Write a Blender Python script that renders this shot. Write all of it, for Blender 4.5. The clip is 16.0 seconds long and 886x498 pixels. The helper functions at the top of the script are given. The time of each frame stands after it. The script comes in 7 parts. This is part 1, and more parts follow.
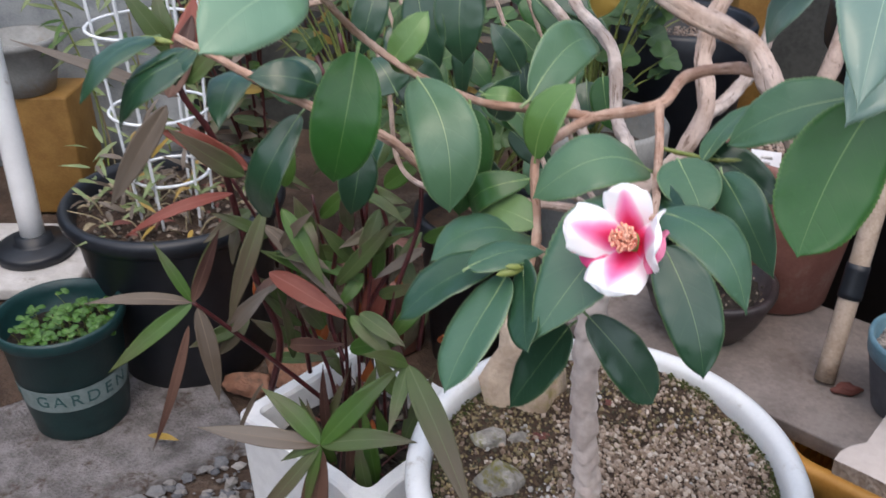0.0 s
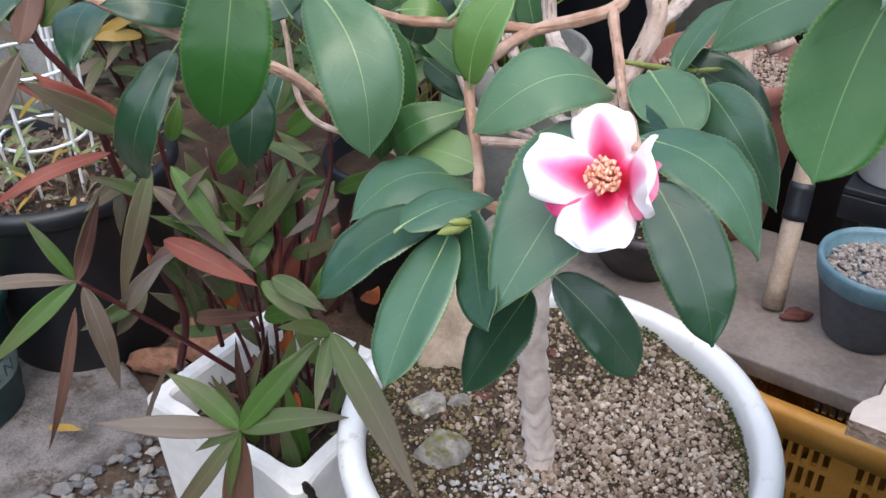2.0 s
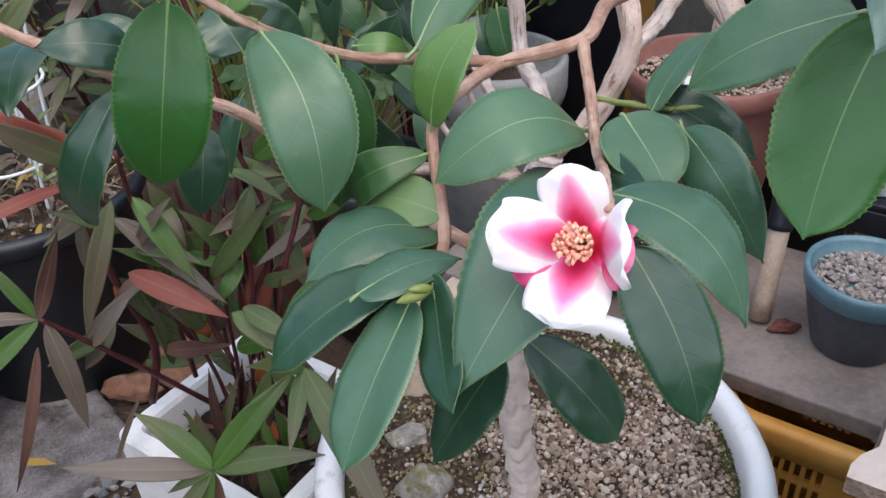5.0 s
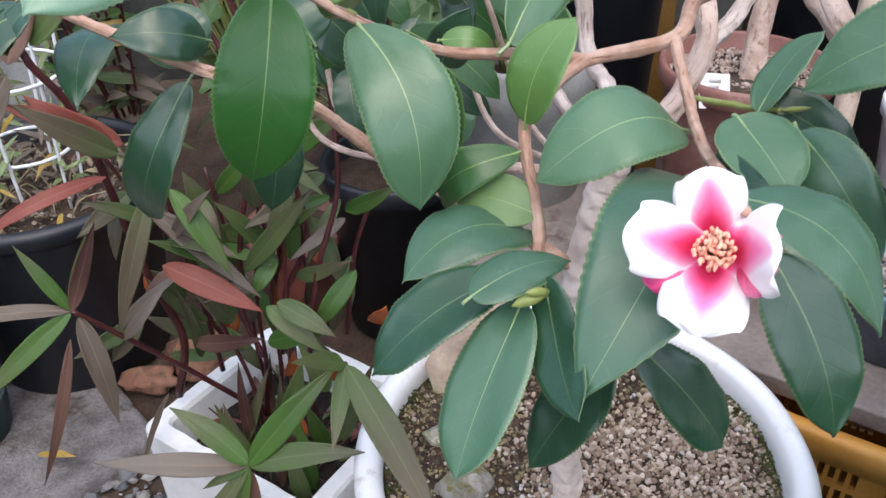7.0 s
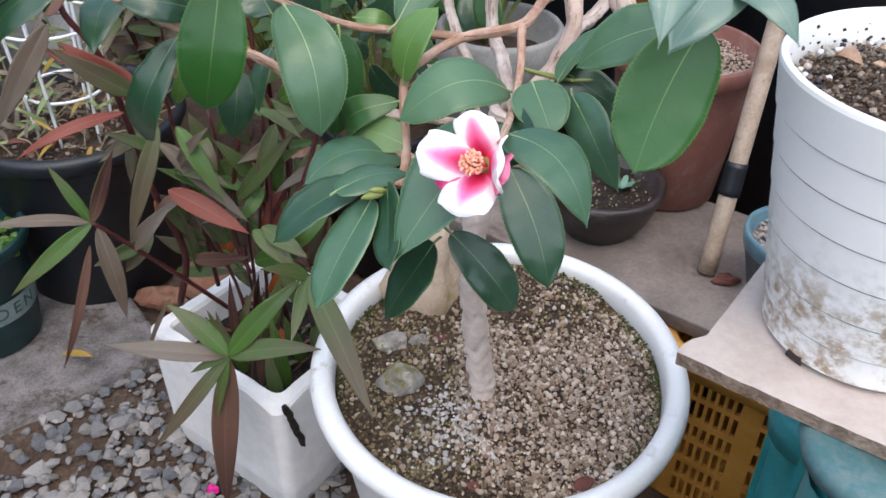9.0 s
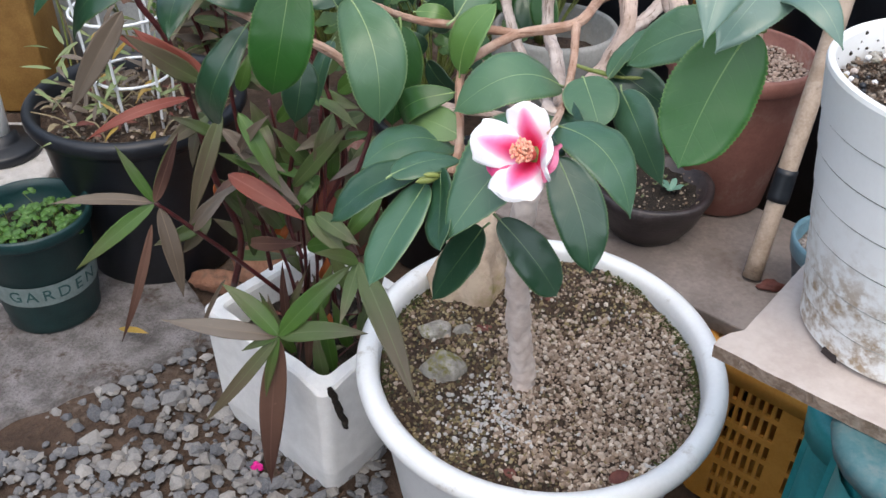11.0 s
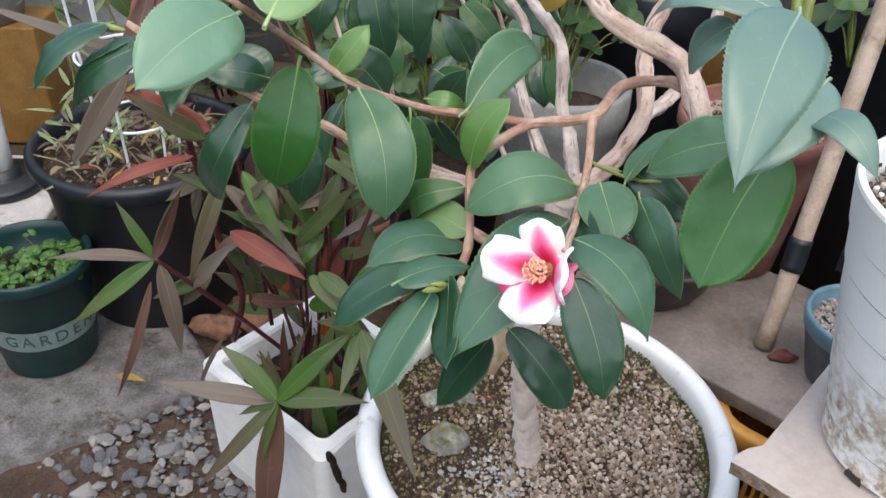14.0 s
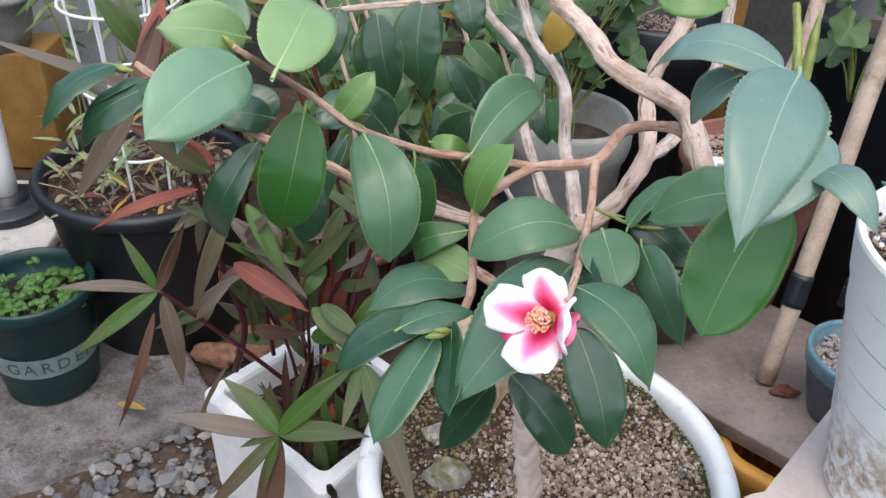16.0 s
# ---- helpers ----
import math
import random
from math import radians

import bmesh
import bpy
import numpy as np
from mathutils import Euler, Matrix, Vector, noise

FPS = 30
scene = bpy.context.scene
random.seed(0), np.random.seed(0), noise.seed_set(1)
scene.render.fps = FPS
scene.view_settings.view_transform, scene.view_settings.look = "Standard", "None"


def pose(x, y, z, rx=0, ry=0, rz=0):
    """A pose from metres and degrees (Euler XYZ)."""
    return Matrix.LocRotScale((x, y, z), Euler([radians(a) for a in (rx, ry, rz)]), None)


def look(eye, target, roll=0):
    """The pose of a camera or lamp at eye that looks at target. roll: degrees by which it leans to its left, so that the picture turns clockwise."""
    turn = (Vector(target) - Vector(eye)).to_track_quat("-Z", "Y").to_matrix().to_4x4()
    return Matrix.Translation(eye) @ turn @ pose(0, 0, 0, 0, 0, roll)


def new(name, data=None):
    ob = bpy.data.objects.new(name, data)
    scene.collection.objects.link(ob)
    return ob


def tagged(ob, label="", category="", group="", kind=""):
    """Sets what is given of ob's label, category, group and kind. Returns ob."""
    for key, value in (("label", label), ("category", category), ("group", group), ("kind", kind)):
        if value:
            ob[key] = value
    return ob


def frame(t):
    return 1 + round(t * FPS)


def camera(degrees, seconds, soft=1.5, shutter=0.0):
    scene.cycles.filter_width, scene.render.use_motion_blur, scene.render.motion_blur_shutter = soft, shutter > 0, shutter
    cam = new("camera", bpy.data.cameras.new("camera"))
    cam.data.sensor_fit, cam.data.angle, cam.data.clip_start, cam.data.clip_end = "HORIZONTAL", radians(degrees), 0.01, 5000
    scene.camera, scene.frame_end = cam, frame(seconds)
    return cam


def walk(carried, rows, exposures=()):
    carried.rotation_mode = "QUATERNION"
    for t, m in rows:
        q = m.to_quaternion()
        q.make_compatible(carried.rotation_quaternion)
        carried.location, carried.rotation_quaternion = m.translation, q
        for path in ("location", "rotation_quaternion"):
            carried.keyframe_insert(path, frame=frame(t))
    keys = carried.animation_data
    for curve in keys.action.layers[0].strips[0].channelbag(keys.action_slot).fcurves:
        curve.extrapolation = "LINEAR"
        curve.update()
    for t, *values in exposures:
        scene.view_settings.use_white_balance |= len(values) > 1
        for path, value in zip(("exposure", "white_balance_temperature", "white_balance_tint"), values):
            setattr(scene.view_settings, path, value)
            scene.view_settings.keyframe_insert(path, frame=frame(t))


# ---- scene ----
cam = camera(52.9, 16.0, 1.5, 0.5)
# seconds, stops, kelvin, tint
EXPOSURE = [(0.0, 0.75, 6580, 11), (1.0, 1.10, 6580, 10), (2.0, 1.10, 6530, 9.5), (3.0, 0.98, 6500, 9.5), (3.5, 0.87, 6450, 10), (6.5, 0.83, 6450, 11), (7.0, 1.12, 6430, 11), (8.0, 1.15, 6430, 11), (9.5, 0.93, 6580, 8.5), (12.5, 0.92, 6680, 7.5), (13.5, 0.94, 6700, 7), (16.0, 0.98, 6630, 8.5)]
SKY, SUN = 0.143, 1.05
PATH = [
    (0, (0.014, -0.005, 1.116), (-0.013, 1.732, 0.125), -0.2),
    (0.5, (0.01, 0.009, 1.087), (0.05, 1.734, 0.075), -0.1),
    (1, (0.007, 0.028, 1.088), (0.103, 1.734, 0.048), -0.4),
    (1.5, (0.004, 0.079, 1.081), (0.149, 1.767, 0.018), -0.4),
    (2, (0.007, 0.101, 1.062), (0.168, 1.761, -0.041), -1.2),
    (2.5, (0.006, 0.113, 1.071), (0.171, 1.772, -0.034), -2.0),
    (3, (0.011, 0.125, 1.071), (0.18, 1.784, -0.034), -2.3),
    (3.5, (0.024, 0.141, 1.061), (0.194, 1.796, -0.049), -2.9),
    (3.7, (0.026, 0.145, 1.061), (0.205, 1.797, -0.053), -2.6),
    (5.8, (0.022, 0.147, 1.072), (0.231, 1.799, -0.037), -2.3),
    (6, (0.017, 0.153, 1.051), (0.236, 1.803, -0.057), -2.1),
    (6.5, (-0.034, 0.168, 1.044), (0.192, 1.814, -0.07), -1.5),
    (7, (-0.027, 0.164, 1.067), (0.182, 1.805, -0.057), -1.2),
    (7.5, (-0.019, 0.16, 1.074), (0.185, 1.8, -0.053), -0.2),
    (8, (0.012, 0.114, 1.085), (0.202, 1.741, -0.063), 0.5),
    (8.5, (0.051, 0.051, 1.108), (0.223, 1.658, -0.07), 1.0),
    (9, (0.052, -0.027, 1.147), (0.185, 1.581, -0.034), 0.8),
    (9.5, (0.074, -0.061, 1.161), (0.181, 1.552, -0.016), 1.3),
    (10, (0.067, -0.067, 1.163), (0.119, 1.547, -0.018), 0.7),
    (10.2, (0.053, -0.071, 1.163), (0.086, 1.543, -0.018), 0.7),
    (12.3, (0.045, -0.02, 1.137), (0.078, 1.59, -0.049), 1.4),
    (12.5, (0.043, -0.018, 1.139), (0.07, 1.589, -0.052), 1.2),
    (13, (0.045, -0.012, 1.147), (0.072, 1.594, -0.045), 1.2),
    (13.5, (0.038, 0.0, 1.16), (0.064, 1.609, -0.027), 1.9),
    (14, (0.046, 0.0, 1.186), (0.065, 1.641, 0.043), 2.2),
    (14.5, (0.033, -0.007, 1.189), (0.048, 1.642, 0.058), 2.4),
    (15, (0.028, -0.01, 1.199), (0.047, 1.658, 0.095), 2.4),
    (15.5, (0.039, 0.0, 1.198), (0.052, 1.668, 0.095), 2.4),
    (16, (0.044, 0.005, 1.202), (0.058, 1.673, 0.099), 2.5),
]
walk(cam, [(t, look(eye, target, roll)) for t, eye, target, roll in PATH], exposures=EXPOSURE)

# ---- light ----
world = bpy.data.worlds.new("sky")
scene.world = world
world.use_nodes = True
_wn, _wl = world.node_tree.nodes, world.node_tree.links
_sky = _wn.new("ShaderNodeTexSky")
_sky.sky_type, _sky.sun_disc = "NISHITA", False
_sky.sun_elevation, _sky.sun_rotation = radians(64), radians(178)
_sky.dust_density, _sky.air_density = 3.0, 1.0
_wl.new(_sky.outputs[0], _wn["Background"].inputs[0])
_wn["Background"].inputs[1].default_value = SKY
sun = new("sun", bpy.data.lights.new("sun", "SUN"))
sun.data.energy, sun.data.angle, sun.data.color = SUN, radians(130), (0.945, 0.965, 0.975)
sun.matrix_world = look((0.15, -1.15, 4.3), (0, 0.8, 0.3))


# ---- materials ----
class Mat:
    """A small builder for node materials."""

    def __init__(self, name, rough=0.6, metal=0.0, spec=0.5):
        self.m = bpy.data.materials.new(name)
        self.m.use_nodes = True
        self.n, self.l = self.m.node_tree.nodes, self.m.node_tree.links
        self.b = self.n["Principled BSDF"]
        self.b.inputs["Roughness"].default_value = rough
        self.b.inputs["Metallic"].default_value = metal
        self.b.inputs["Specular IOR Level"].default_value = spec

    def node(self, kind, **inputs):
        nd = self.n.new(kind)
        for k, v in inputs.items():
            self.put(nd.inputs[k.replace("_", " ")], v)
        return nd

    def put(self, sock, v):
        if isinstance(v, bpy.types.NodeSocket):
            self.l.new(v, sock)
        elif isinstance(v, tuple) and len(v) == 3 and sock.type == "RGBA":
            sock.default_value = (*v, 1)
        else:
            sock.default_value = v

    def coord(self, which="Object"):
        return self.n.new("ShaderNodeTexCoord").outputs[which]

    def noise(self, scale, detail=4, rough=0.6, vec=None, distortion=0.0):
        nd = self.node("ShaderNodeTexNoise", Scale=scale, Detail=detail, Roughness=rough, Distortion=distortion)
        self.l.new(vec or self.coord(), nd.inputs["Vector"])
        return nd.outputs["Fac"]

    def ramp(self, fac, *stops):
        nd = self.n.new("ShaderNodeValToRGB")
        e = nd.color_ramp.elements
        while len(e) < len(stops):
            e.new(0.5)
        for el, (p, c) in zip(e, stops):
            el.position, el.color = p, (*c, 1)
        self.l.new(fac, nd.inputs[0])
        return nd.outputs[0]

    def math(self, op, a, b=0.0, clamp=False):
        nd = self.n.new("ShaderNodeMath")
        nd.operation, nd.use_clamp = op, clamp
        self.put(nd.inputs[0], a)
        self.put(nd.inputs[1], b)
        return nd.outputs[0]

    def step(self, v, lo, hi):
        nd = self.n.new("ShaderNodeMapRange")
        nd.interpolation_type = "SMOOTHSTEP"
        self.put(nd.inputs[0], v)
        nd.inputs[1].default_value, nd.inputs[2].default_value = lo, hi
        return nd.outputs[0]

    def mix(self, fac, a, b, blend="MIX"):
        nd = self.n.new("ShaderNodeMix")
        nd.data_type, nd.blend_type = "RGBA", blend
        self.put(nd.inputs[0], fac)
        self.put(nd.inputs[6], a)
        self.put(nd.inputs[7], b)
        return nd.outputs[2]

    def color(self, v):
        self.put(self.b.inputs["Base Color"], v)
        return self

    def rough(self, v):
        self.put(self.b.inputs["Roughness"], v)
        return self

    def bump(self, height, strength=0.3, distance=0.01):
        nd = self.n.new("ShaderNodeBump")
        nd.inputs["Strength"].default_value, nd.inputs["Distance"].default_value = strength, distance
        self.l.new(height, nd.inputs["Height"])
        self.l.new(nd.outputs[0], self.b.inputs["Normal"])
        return self

    def random(self):
        return self.n.new("ShaderNodeObjectInfo").outputs["Random"]

    def island(self):
        return self.n.new("ShaderNodeNewGeometry").outputs["Random Per Island"]


def leaf_material(name, dark, light, vein, rough=0.30, vein_width=0.0125, laterals=8.0, spec=0.5, trans=0.0, tipcol=None, lateral_mix=0.06, coat=0.0, edge=0.38):
    k = Mat(name, rough, 0, spec)
    uv = k.n.new("ShaderNodeSeparateXYZ")
    k.l.new(k.coord("UV"), uv.inputs[0])
    u, v = uv.outputs[0], uv.outputs[1]
    off = k.math("ABSOLUTE", k.math("SUBTRACT", v, 0.5))
    taper = k.math("DIVIDE", off, k.math("SUBTRACT", 1.15, k.math("MULTIPLY", u, 0.95)))
    mid = k.math("SUBTRACT", 1.0, k.step(taper, vein_width * 0.35, vein_width * 1.0))
    alt = k.math("MULTIPLY", k.math("GREATER_THAN", v, 0.5), 0.45 / laterals)
    bend = k.math("ADD", k.math("MULTIPLY", off, 0.30), k.math("MULTIPLY", k.math("POWER", off, 2.0), 0.55))
    run = k.math("ADD", k.math("ADD", k.math("SUBTRACT", u, bend), alt), k.math("MULTIPLY", k.noise(35, 2), 0.05))
    lat = k.math("ABSOLUTE", k.math("SINE", k.math("MULTIPLY", run, laterals * math.pi)))
    lat = k.math("SUBTRACT", 1.0, k.step(lat, 0.02, 0.14))
    em = k.n.new("ShaderNodeUVMap")
    em.uv_map = "Margin"
    ev = k.n.new("ShaderNodeSeparateXYZ")
    k.l.new(em.outputs[0], ev.inputs[0])
    margin = k.step(ev.outputs[1], 0.93, 0.99)
    blotch = k.noise(22, 5)
    base = k.mix(k.math("ADD", k.math("MULTIPLY", blotch, 0.7), k.math("MULTIPLY", k.random(), 0.45), True), dark, light)
    if tipcol:
        base = k.mix(k.step(k.math("ADD", k.math("MULTIPLY", k.random(), 0.5), k.math("MULTIPLY", u, 0.6)), 0.35, 0.8), base, tipcol)
    dust = k.math("MULTIPLY", k.step(k.noise(160, 3), 0.66, 0.8), 0.22)
    base = k.mix(dust, base, tuple(min(1, c * 2.0 + 0.03) for c in light))
    base = k.mix(k.math("MULTIPLY", k.math("MULTIPLY", lat, k.step(k.noise(60, 3), 0.35, 0.7)), lateral_mix), base, vein)
    base = k.mix(k.math("MULTIPLY", k.math("MULTIPLY", mid, k.math("SUBTRACT", 1.0, k.math("MULTIPLY", u, 0.45))), 0.72), base, vein)
    base = k.mix(k.math("MULTIPLY", margin, edge), base, vein)
    k.color(base)
    k.rough(k.math("ADD", rough - 0.15, k.math("MULTIPLY", k.noise(38, 5), 0.20)))
    hgt = k.math("ADD", k.math("ADD", k.math("MULTIPLY", lat, -0.06), k.math("MULTIPLY", k.noise(80, 3), 0.5)), k.math("MULTIPLY", k.noise(32, 2), 0.9))
    k.bump(hgt, 0.5, 0.0016)
    k.b.inputs["Coat Weight"].default_value = coat * 4
    k.b.inputs["Coat Roughness"].default_value = 0.2
    if trans:
        k.b.inputs["Subsurface Weight"].default_value = trans
        k.b.inputs["Subsurface Radius"].default_value = (0.002, 0.003, 0.001)
    return k.m


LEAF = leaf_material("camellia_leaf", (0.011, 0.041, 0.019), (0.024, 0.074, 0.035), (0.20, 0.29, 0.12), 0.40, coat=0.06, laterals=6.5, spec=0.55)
MIDLEAF = leaf_material("green_camellia_leaf", (0.016, 0.068, 0.015), (0.036, 0.112, 0.027), (0.30, 0.42, 0.15), 0.44, coat=0.025, laterals=6.5, spec=0.42)
# darker copy for leaves that turn away from the bright sky
DEEPLEAF = leaf_material("deep_green_camellia_leaf", (0.013, 0.070, 0.011), (0.030, 0.116, 0.021), (0.20, 0.32, 0.10), 0.42, laterals=6.5, spec=0.42)
# paler copies: the sky's bluish sheen is mixed into their base colour
SHEENLEAF = leaf_material("sheen_camellia_leaf", (0.050, 0.120, 0.057), (0.095, 0.188, 0.098), (0.36, 0.47, 0.21), 0.43, coat=0.05, laterals=6.5, spec=0.45)
SOFTSHEEN = leaf_material("soft_sheen_camellia_leaf", (0.031, 0.086, 0.045), (0.060, 0.138, 0.077), (0.31, 0.41, 0.17), 0.41, coat=0.05, laterals=6.5)
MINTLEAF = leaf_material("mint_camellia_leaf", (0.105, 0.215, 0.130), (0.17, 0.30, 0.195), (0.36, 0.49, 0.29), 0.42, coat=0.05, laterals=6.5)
PALESHEEN = leaf_material("pale_sheen_camellia_leaf", (0.088, 0.165, 0.125), (0.15, 0.24, 0.195), (0.34, 0.46, 0.30), 0.40, coat=0.10, laterals=6.5)
LIMELEAF = leaf_material("lime_camellia_leaf", (0.125, 0.245, 0.105), (0.23, 0.35, 0.135), (0.42, 0.52, 0.24), 0.42, coat=0.05)
YOUNG = leaf_material("young_camellia_leaf", (0.065, 0.15, 0.034), (0.12, 0.235, 0.060), (0.32, 0.43, 0.16), 0.40)
PALELEAF = leaf_material("leaf_underside", (0.09, 0.17, 0.06), (0.15, 0.24, 0.09), (0.28, 0.38, 0.16), 0.5)
YELLOWLEAF = leaf_material("yellow_leaf", (0.26, 0.16, 0.025), (0.36, 0.24, 0.05), (0.4, 0.3, 0.08), 0.5)
GREENLANCE = leaf_material("green_lance_leaf", (0.034, 0.086, 0.012), (0.075, 0.150, 0.028), (0.095, 0.165, 0.045), 0.50, 0.04, 3, spec=0.4, tipcol=(0.080, 0.098, 0.034))
OLIVELEAF = leaf_material("olive_lance_leaf", (0.048, 0.086, 0.022), (0.096, 0.128, 0.046), (0.130, 0.160, 0.070), 0.50, 0.04, 3, spec=0.4, tipcol=(0.098, 0.078, 0.048))
BROWNLEAF = leaf_material("brown_lance_leaf", (0.080, 0.060, 0.042), (0.135, 0.102, 0.074), (0.185, 0.140, 0.100), 0.50, 0.04, 3, spec=0.4, tipcol=(0.142, 0.116, 0.092))
RUSTLEAF = leaf_material("rust_lance_leaf", (0.105, 0.056, 0.040), (0.175, 0.098, 0.072), (0.185, 0.105, 0.080), 0.52, 0.05, 3, spec=0.28, tipcol=(0.062, 0.030, 0.024))
ORANGELEAF = leaf_material("orange_lance_leaf", (0.26, 0.060, 0.018), (0.42, 0.12, 0.035), (0.40, 0.16, 0.06), 0.60, 0.05, 3, spec=0.28)
REDLEAF = leaf_material("red_lance_leaf", (0.15, 0.036, 0.024), (0.27, 0.085, 0.062), (0.27, 0.10, 0.078), 0.52, 0.05, 3, spec=0.28)
GERANIUM = leaf_material("round_leaf", (0.022, 0.058, 0.011), (0.050, 0.105, 0.025), (0.13, 0.2, 0.07), 0.55, 0.03, 5)
PALEGREEN = leaf_material("pale_narrow_leaf", (0.104, 0.156, 0.052), (0.195, 0.234, 0.091), (0.26, 0.286, 0.143), 0.5, 0.06, 2)
CLOVER = leaf_material("seedling_leaf", (0.026, 0.082, 0.008), (0.058, 0.145, 0.018), (0.18, 0.324, 0.0864), 0.5, 0.06, 3)
SUCCULENT = leaf_material("blue_green_leaf", (0.06, 0.16, 0.12), (0.14, 0.27, 0.20), (0.2, 0.33, 0.25), 0.55, 0.04, 2)


def plain(name, a, b, scale=30, rough=0.6, bump=0.15, spec=0.5, fine=220, dist=0.002, dirt=None, dirt_scale=9, dirt_lo=0.5, dirt_hi=0.7, metal=0.0, splash=None):
    """Two tones mottled at a coarse and a fine scale, with optional dirt patches."""
    k = Mat(name, rough, metal, spec)
    f = k.math("ADD", k.math("MULTIPLY", k.noise(scale, 6), 0.7), k.math("MULTIPLY", k.noise(fine, 3), 0.3))
    c = k.mix(k.step(f, 0.35, 0.65), a, b)
    if dirt:
        d = k.step(k.noise(dirt_scale, 7, 0.7), dirt_lo, dirt_hi)
        d = k.math("MULTIPLY", d, k.step(k.noise(fine * 0.5, 4), 0.35, 0.6))
        if splash:
            xyz = k.n.new("ShaderNodeSeparateXYZ")
            k.l.new(k.coord(), xyz.inputs[0])
            d = k.math("MULTIPLY", d, k.math("SUBTRACT", 1.0, k.step(k.math("ADD", xyz.outputs[2], k.math("MULTIPLY", k.noise(11, 4), 0.12)), splash[0], splash[1])))
        c = k.mix(d, c, dirt)
        k.rough(k.math("ADD", rough, k.math("MULTIPLY", d, 0.2), True))
    k.color(c)
    k.bump(k.math("ADD", k.noise(fine, 4), k.math("MULTIPLY", k.noise(scale, 4), 0.8)), bump, dist)
    return k.m


def bark(name, crack, dark, light, girth=7.0, along=34.0, depth=0.6):
    """Bark with cracks and strips that run along the wood."""
    k = Mat(name, 0.8)
    uv = k.n.new("ShaderNodeSeparateXYZ")
    k.l.new(k.coord("UV"), uv.inputs[0])
    way = k.node("ShaderNodeCombineXYZ", X=k.math("MULTIPLY", uv.outputs[0], girth), Y=k.math("MULTIPLY", uv.outputs[1], along))
    strips = k.noise(1.6, 6, 0.65, way.outputs[0], 0.6)
    tone = k.mix(k.step(k.noise(45, 4), 0.35, 0.65), dark, light)
    tone = k.mix(k.math("MULTIPLY", k.step(k.noise(260, 4), 0.55, 0.75), 0.4), tone, crack)
    k.color(k.mix(k.math("SUBTRACT", 1.0, k.step(strips, 0.33, 0.46)), tone, crack))
    k.bump(k.math("ADD", strips, k.math("MULTIPLY", k.noise(300, 3), 0.25)), depth, 0.004)
    return k.m


BARK = bark("bark", (0.25, 0.16, 0.115), (0.47, 0.335, 0.265), (0.67, 0.52, 0.44))
TRUNKBARK = plain("trunk_bark", (0.62, 0.50, 0.435), (0.80, 0.69, 0.625), 30, 0.8, 0.45, fine=150, dist=0.002, dirt=(0.42, 0.30, 0.24), dirt_scale=34, dirt_lo=0.64, dirt_hi=0.8)
PALEBARK = bark("pale_bark", (0.25, 0.175, 0.135), (0.46, 0.37, 0.325), (0.68, 0.59, 0.54))
TWIG = bark("twig_bark", (0.26, 0.135, 0.085), (0.40, 0.235, 0.165), (0.58, 0.40, 0.31), 4.0, 30.0, 0.4)
GREENSTEM = plain("green_stem", (0.17, 0.21, 0.045), (0.28, 0.32, 0.10), 90, 0.45, 0.1)
MAROON = plain("maroon_stem", (0.042, 0.010, 0.010), (0.095, 0.021, 0.022), 60, 0.4, 0.15)
WHITE_PLASTIC = plain("white_glazed_plastic", (0.79, 0.80, 0.80), (0.86, 0.87, 0.87), 12, 0.28, 0.03, dirt=(0.42, 0.38, 0.32), dirt_scale=18, dirt_lo=0.56, dirt_hi=0.74)
STYRO = plain("weathered_foam", (0.78, 0.78, 0.77), (0.87, 0.87, 0.86), 40, 0.8, 0.3, fine=420, dirt=(0.52, 0.48, 0.42), dirt_scale=12, dirt_lo=0.62, dirt_hi=0.8)
RIBWHITE = plain("muddy_white_plastic", (0.89, 0.895, 0.885), (0.93, 0.935, 0.93), 14, 0.55, 0.05, dirt=(0.40, 0.30, 0.20), dirt_scale=17, dirt_lo=0.39, dirt_hi=0.55, splash=(0.825, 0.90))
GRIME = plain("groove_grime", (0.22, 0.215, 0.18), (0.62, 0.62, 0.58), 60, 0.85, 0.2, fine=200)
DARK_SOIL = plain("dark_soil", (0.012, 0.009, 0.006), (0.042, 0.030, 0.020), 60, 0.95, 1.0, fine=300, dist=0.008)
DAMP_SOIL = plain("damp_brown_soil", (0.026, 0.015, 0.009), (0.085, 0.052, 0.033), 50, 0.95, 1.0, fine=260, dist=0.006)
POT_SOIL = plain("sandy_soil", (0.034, 0.020, 0.012), (0.098, 0.060, 0.038), 50, 0.95, 1.0, fine=260, dist=0.006)
BLACK_PLASTIC = plain("black_plastic", (0.008, 0.0098, 0.0135), (0.015, 0.018, 0.024), 25, 0.40, 0.1, dirt=(0.03, 0.03, 0.032), dirt_scale=14, dirt_lo=0.55, dirt_hi=0.8)
GREEN_PLASTIC = plain("dark_green_plastic", (0.00595, 0.0289, 0.0306), (0.0102, 0.0442, 0.0442), 25, 0.4, 0.08, dirt=(0.0595, 0.068, 0.06375), dirt_scale=16, dirt_lo=0.58, dirt_hi=0.8)
BAND = plain("grey_green_print", (0.15, 0.20, 0.195), (0.21, 0.265, 0.26), 60, 0.5, 0.05)
PRINT = plain("dark_print", (0.02, 0.07, 0.07), (0.03, 0.09, 0.09), 60, 0.5, 0.05)
TERRACOTTA = plain("terracotta_plastic", (0.195, 0.078, 0.060), (0.255, 0.112, 0.088), 20, 0.6, 0.12, dirt=(0.30, 0.22, 0.19), dirt_scale=10)
